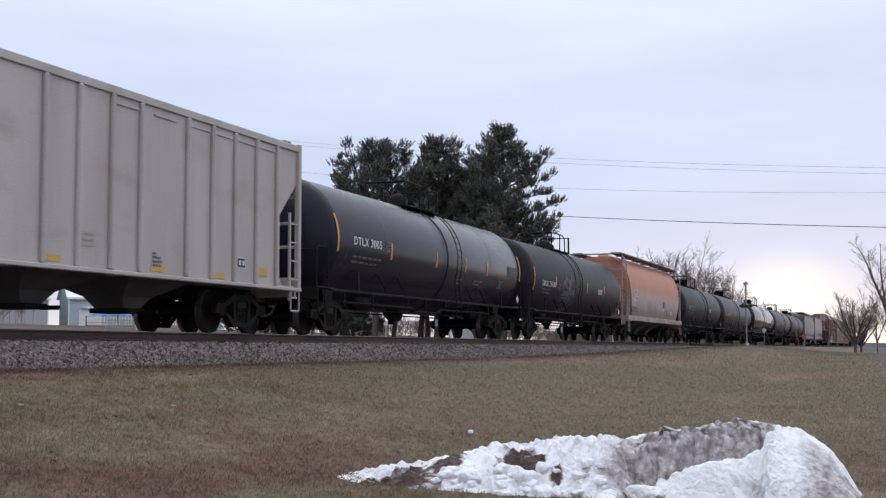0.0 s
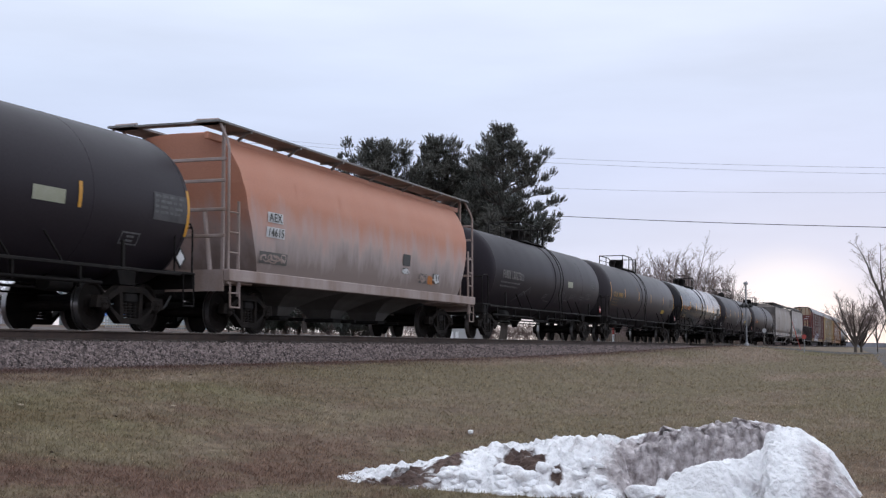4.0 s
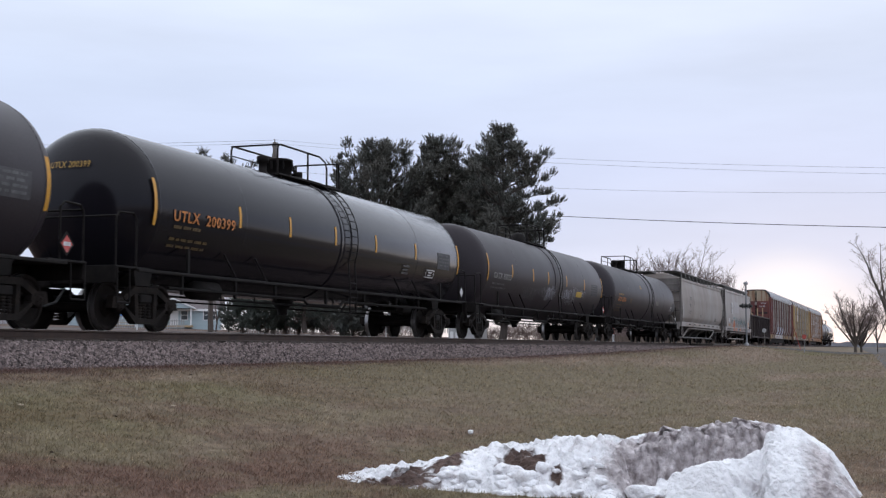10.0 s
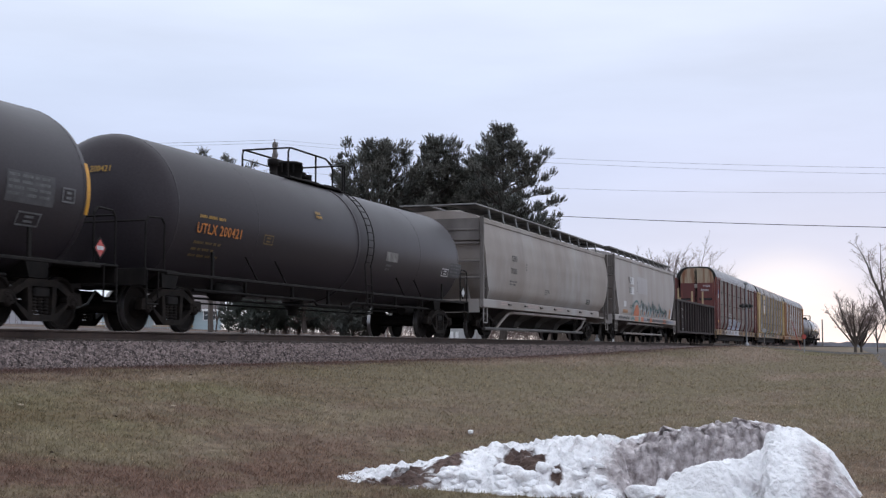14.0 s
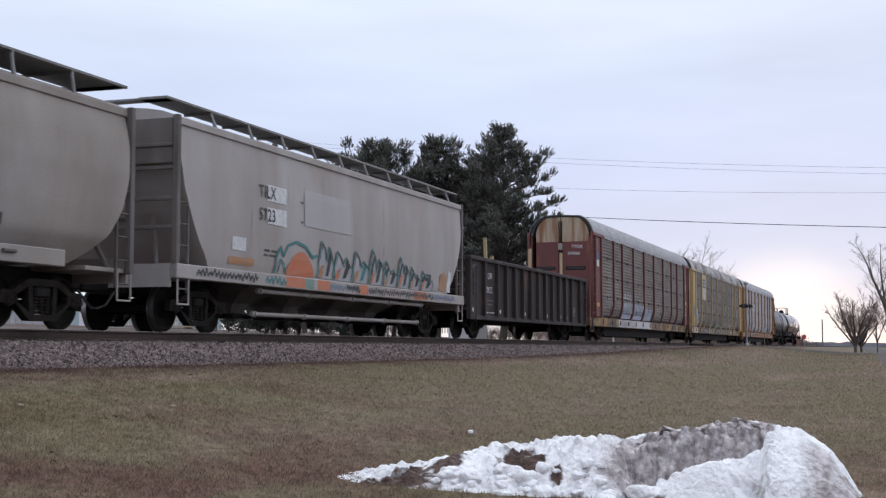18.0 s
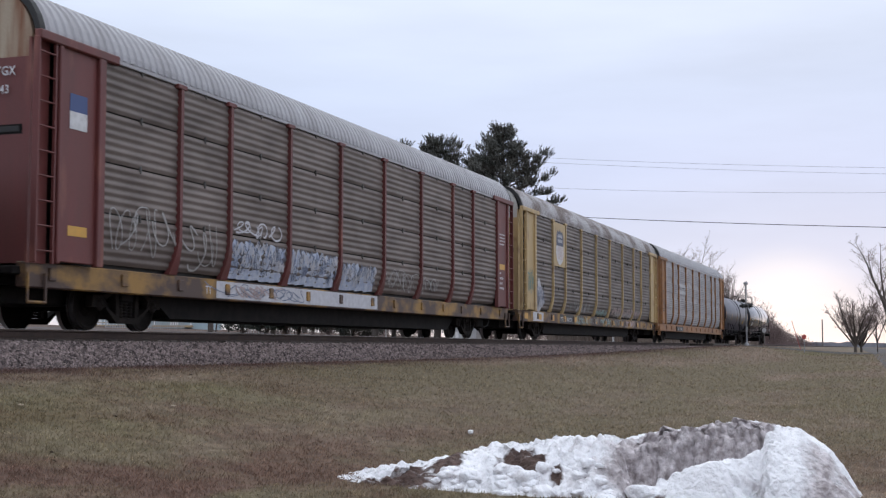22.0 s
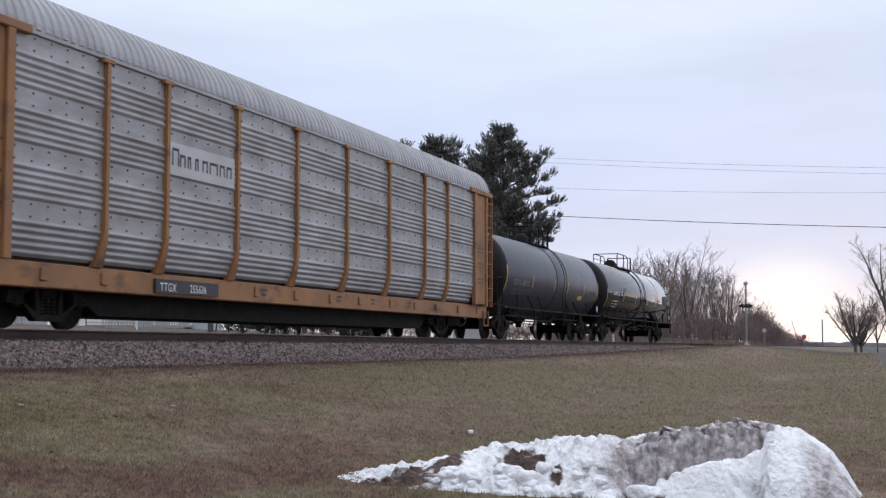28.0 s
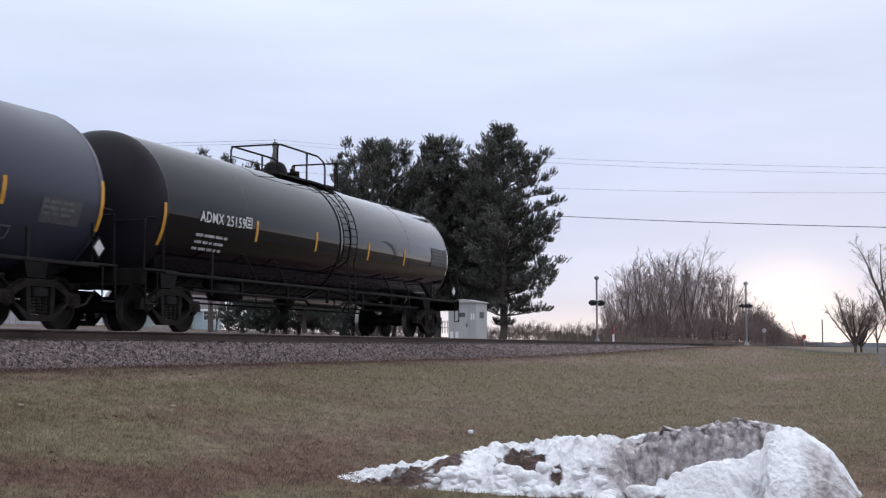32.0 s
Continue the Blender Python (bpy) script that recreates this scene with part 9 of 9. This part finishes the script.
        dm += 0.32 * noise.noise((k * 9 + 3, q * 3, 9.1)) + 0.28 * noise.noise((k * 26, q * 9, 4.0)) + 0.18 * noise.noise((k * 80, q * 28, 1.0)) - 0.03
        mud = 0.0
        for mk, mq, rk, rq in ((0.155, -0.82, 0.085, 0.42), (0.222, -0.40, 0.034, 0.44), (0.36, -0.45, 0.044, 0.32), (0.402, -0.50, 0.024, 0.2), (0.66, -0.95, 0.015, 0.06), (0.29, -0.78, 0.014, 0.12), (0.455, -0.72, 0.013, 0.1)):
            mud = max(mud, 1.3 - math.hypot((k - mk) / rk, (q - mq) / rq) + 0.5 * noise.noise((k * 50, q * 14, 2.0)))
        bulge = env * ((0.05 if q < 0.1 else 0.0) * rough_ * (0.33 - cell2[0]) + 0.04 * rough_ * (0.33 - cell[0]))
        if cliff > 0.05 and q < 0:
            bulge += cliff * (1 - slump) * (0.17 * (0.32 - cl3[0]) + 0.09 * (0.3 - cell2[0]) + 0.03 * n3)
        return max(-0.06, h - 0.03), dm, n1, n3, mud, bulge

    for i in range(nu + 1):
        k = i / nu
        for j in range(nv + 1):
            q = j / nv * 2 - 1
            h, dm, n1, n3, mud, bulge = height_at(k, q)
            gx, gy = ridge(k) + q * wide(k) + 0.03 * n1 - bulge, length * (0.5 - k) + 0.02 * n3
            v.append((gx, gy, lawn_height(13.4 + gx, 3.0 + gy) + 1.72 + h))
            dirt.append((dm, mud))
    s = Shape()
    m = nv + 1
    s.add(v, [(i * m + j, (i + 1) * m + j, (i + 1) * m + j + 1, i * m + j + 1) for i in range(nu) for j in range(nv)], True)
    me = s.mesh("mound", M_OLDSNOW)
    me.attributes.new("dirt", "FLOAT", "POINT").data.foreach_set("value", [d for d, _ in dirt])
    me.attributes.new("mud", "FLOAT", "POINT").data.foreach_set("value", [d for _, d in dirt])
    part("mound", me, None, t)
    rng = random.Random(5)
    for k in range(46):
        a, q = rng.uniform(0.22, 0.58), -rng.uniform(0.62, 0.98)
        r = rng.uniform(0.03, 0.07) if k % 6 else rng.uniform(0.08, 0.12)
        if k == 45:
            a, q, r = 0.622, -0.80, 0.15
        jag = rng.uniform(0.38, 0.5)
        planes = [(Vector((rng.uniform(-1, 1), rng.uniform(-1, 1), rng.uniform(-1, 1))).normalized(), rng.uniform(jag, 1.0)) for _ in range(9)]
        b = bmesh.new()
        bmesh.ops.create_icosphere(b, subdivisions=3, radius=1.0)
        for vert in b.verts:
            d = vert.co.normalized()
            lim = sum(min(1.25, c / max(0.05, d.dot(nrm))) ** -8 for nrm, c in planes) ** (-1 / 8)
            lim *= 1 + 0.26 * noise.noise(d * 2.5 + Vector((k, 0, 0))) + 0.16 * noise.noise(d * 7 + Vector((0, k, 0)))
            vert.co = Vector((d.x * lim * 1.1, d.y * lim * 1.35, d.z * lim * 0.8)) * r * 1.15
        lm = bpy.data.meshes.new("lump")
        b.to_mesh(lm)
        b.free()
        lm.materials.append(M_LUMP)
        lm.polygons.foreach_set("use_smooth", [True] * len(lm.polygons))
        h = height_at(a, q)[0]
        part("lump", lm, None, t, at=(ridge(a) + q * wide(a), length * (0.5 - a), h - r * 0.12 + lawn_height(13.4 + ridge(a) + q * wide(a), 3.0 + length * (0.5 - a)) + 1.72))


def old_snow():
    """Grainy white snow; the heap's dirt and mud values bring in grey grit and brown soil."""
    m = material("old_plowed_snow_with_grit", (0.925, 0.925, 0.94), 0.7, other=(0.80, 0.79, 0.81), amount=0.5, scale=(4, 4, 4), grain=0.04, grain_scale=30, bump=0.045, bump_scale=20)
    t = m.node_tree
    b = t.nodes["Principled BSDF"]
    col = b.inputs["Base Color"].links[0].from_socket
    src = t.nodes.new("ShaderNodeTexCoord").outputs["Object"]
    for name, lo, hi, tone, tone2 in (("dirt", 0.20, 0.95, (0.33, 0.288, 0.286), (0.68, 0.625, 0.632)), ("mud", 0.25, 0.65, (0.050, 0.026, 0.019), (0.115, 0.070, 0.055))):
        at = t.nodes.new("ShaderNodeAttribute")
        at.attribute_name = name
        n = t.nodes.new("ShaderNodeTexNoise")
        n.inputs["Scale"].default_value, n.inputs["Detail"].default_value, n.inputs["Roughness"].default_value = 8.0, 8.0, 0.7
        t.links.new(src, n.inputs[0])
        add = t.nodes.new("ShaderNodeMath")
        add.operation = "MULTIPLY_ADD"
        add.inputs[1].default_value = 1.1
        t.links.new(n.outputs[0], add.inputs[0])
        t.links.new(at.outputs["Fac"], add.inputs[2])
        r = t.nodes.new("ShaderNodeMapRange")
        r.inputs["From Min"].default_value, r.inputs["From Max"].default_value = lo + 0.55, hi + 0.55
        t.links.new(add.outputs[0], r.inputs[0])
        n2 = t.nodes.new("ShaderNodeTexNoise")
        n2.inputs["Scale"].default_value, n2.inputs["Detail"].default_value = 11.0, 8.0
        t.links.new(src, n2.inputs[0])
        r2 = t.nodes.new("ShaderNodeMapRange")
        r2.inputs["From Min"].default_value, r2.inputs["From Max"].default_value = 0.36, 0.66
        t.links.new(n2.outputs[0], r2.inputs[0])
        tones = t.nodes.new("ShaderNodeMix")
        tones.data_type = "RGBA"
        tones.inputs[6].default_value, tones.inputs[7].default_value = (*tone, 1), (*tone2, 1)
        t.links.new(r2.outputs[0], tones.inputs[0])
        mx = t.nodes.new("ShaderNodeMix")
        mx.data_type = "RGBA"
        t.links.new(r.outputs[0], mx.inputs[0])
        t.links.new(col, mx.inputs[6])
        t.links.new(tones.outputs[2], mx.inputs[7])
        col = mx.outputs[2]
    t.links.new(col, b.inputs["Base Color"])
    return m


M_OLDSNOW = old_snow()
snow_pile()


# ---------------------------------------------------------------- distance
def far_woods():
    s = Shape()
    rng = random.Random(8)
    v = []
    n = 360
    for i in range(n + 1):
        a = radians(-30 + 110 * i / n)
        d = 1500 + 60 * math.sin(i * 0.7)
        h = 5.5 + 1.5 * noise.noise((i * 0.15, 0, 0)) + 1.0 * noise.noise((i * 0.9, 3, 0)) + rng.uniform(-0.4, 0.4)
        v += [(d * math.cos(a), d * math.sin(a), -3.0), (d * math.cos(a), d * math.sin(a), h), ((d + 60) * math.cos(a), (d + 60) * math.sin(a), -3.0)]
    s.add(v, [f for i in range(n) for f in ((3 * i, 3 * i + 3, 3 * i + 4, 3 * i + 1), (3 * i + 1, 3 * i + 4, 3 * i + 5, 3 * i + 2))])
    tagged(part("distant_woods", s, M_FARWOODS), "hazy bluish woods along the horizon", "woods", kind="stuff")


# distance haze is mixed into this pale bluish grey
M_FARWOODS = material("hazy_distant_woods", (0.24, 0.24, 0.27), 1.0, other=(0.18, 0.18, 0.20), amount=0.7, scale=(0.02, 0.02, 0.1))
far_woods()


# ---------------------------------------------------------------- fine ground cover, last
def ballast_stones():
    rng = np.random.default_rng(3)
    count = 52000
    base = np.array([(1, 0, 0), (-1, 0, 0), (0, 1, 0), (0, -1, 0), (0, 0, 1), (0, 0, -1)], float)
    tri = np.array([(0, 2, 4), (2, 1, 4), (1, 3, 4), (3, 0, 4), (2, 0, 5), (1, 2, 5), (3, 1, 5), (0, 3, 5)])
    k = rng.random(count)
    x = 13 + 75 * k ** 1.8
    y = -2.95 + 2.15 * rng.random(count)
    toe = np.array([lawn_height(float(a), TRACK_Y - 2.85) for a in x])
    z = np.where(y < -1.75, toe + (-0.27 - toe) * (y + 2.85) / 1.1, -0.27 + 0.035 * (y + 1.75) / 0.8)
    size = rng.uniform(0.022, 0.05, count) * (1 + 0.5 * k) * (0.5 + 0.5 * np.clip((y + 2.85) / 0.8, 0, 1))
    pts = base[None] * (size[:, None, None] * rng.uniform(0.6, 1.25, (count, 6, 3)))
    ang = rng.uniform(0, 6.28, count)
    c, s_ = np.cos(ang)[:, None], np.sin(ang)[:, None]
    px, py = pts[..., 0] * c - pts[..., 1] * s_, pts[..., 0] * s_ + pts[..., 1] * c
    tilt = rng.uniform(-0.7, 0.7, count)[:, None]
    py, pz = py * np.cos(tilt) - pts[..., 2] * np.sin(tilt), py * np.sin(tilt) + pts[..., 2] * np.cos(tilt)
    co = np.stack([px + x[:, None], py + TRACK_Y + y[:, None], pz + (z + 0.012)[:, None]], -1).reshape(-1, 3)
    faces = (tri[None] + 6 * np.arange(count)[:, None, None]).reshape(-1, 3)
    me = bpy.data.meshes.new("ballast_stones")
    me.from_pydata(co, [], faces)
    me.materials.append(M_STONE)
    me.update()
    tagged(new("ballast_stones", me), "loose pinkish grey crushed stones on the ballast slope", "stones", kind="stuff")


def island_material(name, lo, hi, rough):
    m = bpy.data.materials.new(name)
    m.use_nodes = True
    t = m.node_tree
    g = t.nodes.new("ShaderNodeNewGeometry")
    r = t.nodes.new("ShaderNodeValToRGB")
    r.color_ramp.elements[0].color, r.color_ramp.elements[1].color = (*lo, 1), (*hi, 1)
    t.links.new(g.outputs["Random Per Island"], r.inputs[0])
    b = t.nodes["Principled BSDF"]
    t.links.new(r.outputs[0], b.inputs["Base Color"])
    b.inputs["Roughness"].default_value = rough
    return m


def dry_weeds():
    """A strip of dead knee-high weeds beyond the crossing, along the foot of the thicket."""
    rng = random.Random(23)
    s = Shape()
    for _ in range(5200):
        b = rng.uniform(0.10, 0.262)
        y = rng.uniform(20.5, 26.0)
        x = y / b
        z = lawn_height(x, y)
        h = rng.uniform(0.35, 0.95)
        w = rng.uniform(0.03, 0.07)
        a = rng.uniform(-0.35, 0.35)
        s.add([(x, y - w, z - 0.05), (x, y + w, z - 0.05), (x + 0.1 * a, y + a * h * 0.6, z + h)], [(0, 1, 2)])
    tagged(part("dry_weeds", s, island_material("dead_weed_stalk", (0.11, 0.085, 0.07), (0.26, 0.21, 0.175), 0.95)), "strip of dead brown weeds beside the track", "weeds", kind="stuff")


dry_weeds()
M_STONE = island_material("mixed_crushed_stone", (0.036, 0.027, 0.025), (0.285, 0.222, 0.210), 0.9)
ballast_stones()


def grass_blades():
    rng = np.random.default_rng(9)
    count = 420000
    # thickest near the camera; laid over the part of the lawn that is looked at
    ang = np.radians(rng.uniform(-2.0, 39.5, count))
    d = 8.5 * (110 / 8.5) ** (rng.random(count) ** 1.15)
    x, y = d * np.cos(ang), d * np.sin(ang)
    keep = (y < TRACK_Y - 3.0)
    x, y, d = x[keep], y[keep], d[keep]
    n = len(x)
    z = np.array([lawn_height(float(a), float(b)) for a, b in zip(x, y)])
    clump = 0.5 + 0.5 * np.sin(x * 2.1 + 1.7 * np.sin(y * 1.3)) * np.sin(y * 2.7 + 1.3 * np.sin(x * 0.9))
    h = rng.uniform(0.014, 0.044, n) * (0.8 + 0.012 * d) * (0.75 + 0.5 * clump)
    w = rng.uniform(0.003, 0.006, n) * (0.6 + 0.045 * d)
    th = rng.uniform(0, 6.28, n)
    lean = rng.uniform(0.2, 1.8, n) * h
    la = rng.uniform(0, 6.28, n)
    p0 = np.stack([x - w * np.cos(th), y - w * np.sin(th), z - 0.01], -1)
    p1 = np.stack([x + w * np.cos(th), y + w * np.sin(th), z - 0.01], -1)
    p2 = np.stack([x + lean * np.cos(la), y + lean * np.sin(la), z + h], -1)
    co = np.stack([p0, p1, p2], 1).reshape(-1, 3)
    faces = np.arange(3 * n).reshape(-1, 3)
    me = bpy.data.meshes.new("grass")
    me.from_pydata(co, [], faces)
    me.materials.append(M_BLADE)
    me.update()
    tagged(new("grass", me), "short dormant grass blades, straw brown and dull green", "grass", kind="stuff")


grass_blades()


def fallen_leaves():
    """Curled dead leaves and bits of straw scattered over the turf."""
    rng = random.Random(17)
    s = Shape()
    for _ in range(260):
        d = 9 * (60 / 9) ** rng.random()
        a = radians(rng.uniform(0, 38))
        x, y = d * math.cos(a), d * math.sin(a)
        if y > TRACK_Y - 3.3 or (9.5 < x < 14.8 and y < 6.2):
            continue
        z = lawn_height(x, y) + 0.012
        r, q = rng.uniform(0.02, 0.05), rng.uniform(0, 6.28)
        c, s_ = math.cos(q), math.sin(q)
        s.add([(x + r * c, y + r * s_, z + 0.012), (x - 0.5 * r * s_, y + 0.5 * r * c, z + 0.022), (x - r * c, y - r * s_, z + 0.008), (x + 0.5 * r * s_, y - 0.5 * r * c, z)], [(0, 1, 3), (1, 2, 3)])
    tagged(part("fallen_leaves", s, island_material("dead_leaf", (0.04, 0.03, 0.022), (0.32, 0.26, 0.19), 0.9)), "small curled dead leaves scattered on the lawn", "leaves", kind="stuff")


fallen_leaves()


# ---------------------------------------------------------------- motion
def motions():
    times = [0, 4, 8, 12, 16, 20, 24, 28, 32]
    for car, mid in cars:
        walk(car, [(t, pose(mid - run(t), TRACK_Y, 0)) for t in times])
    # wheels roll with the way gone
    rows = [(i / FPS, -math.degrees((run(i / FPS) - run(0)) / WHEEL_R)) for i in range(32 * FPS + 1)]
    for sx, group in ((-1, wheelsets_front), (1, wheelsets_rear)):
        first = group[0]
        walk(first, [(t, pose(sx * AXLE, 0, WHEEL_R, 0, a, 0)) for t, a in rows])
        for w in group[1:]:
            w.rotation_mode = "QUATERNION"
            w.animation_data_create().action = first.animation_data.action
            w.animation_data.action_slot = first.animation_data.action_slot


motions()
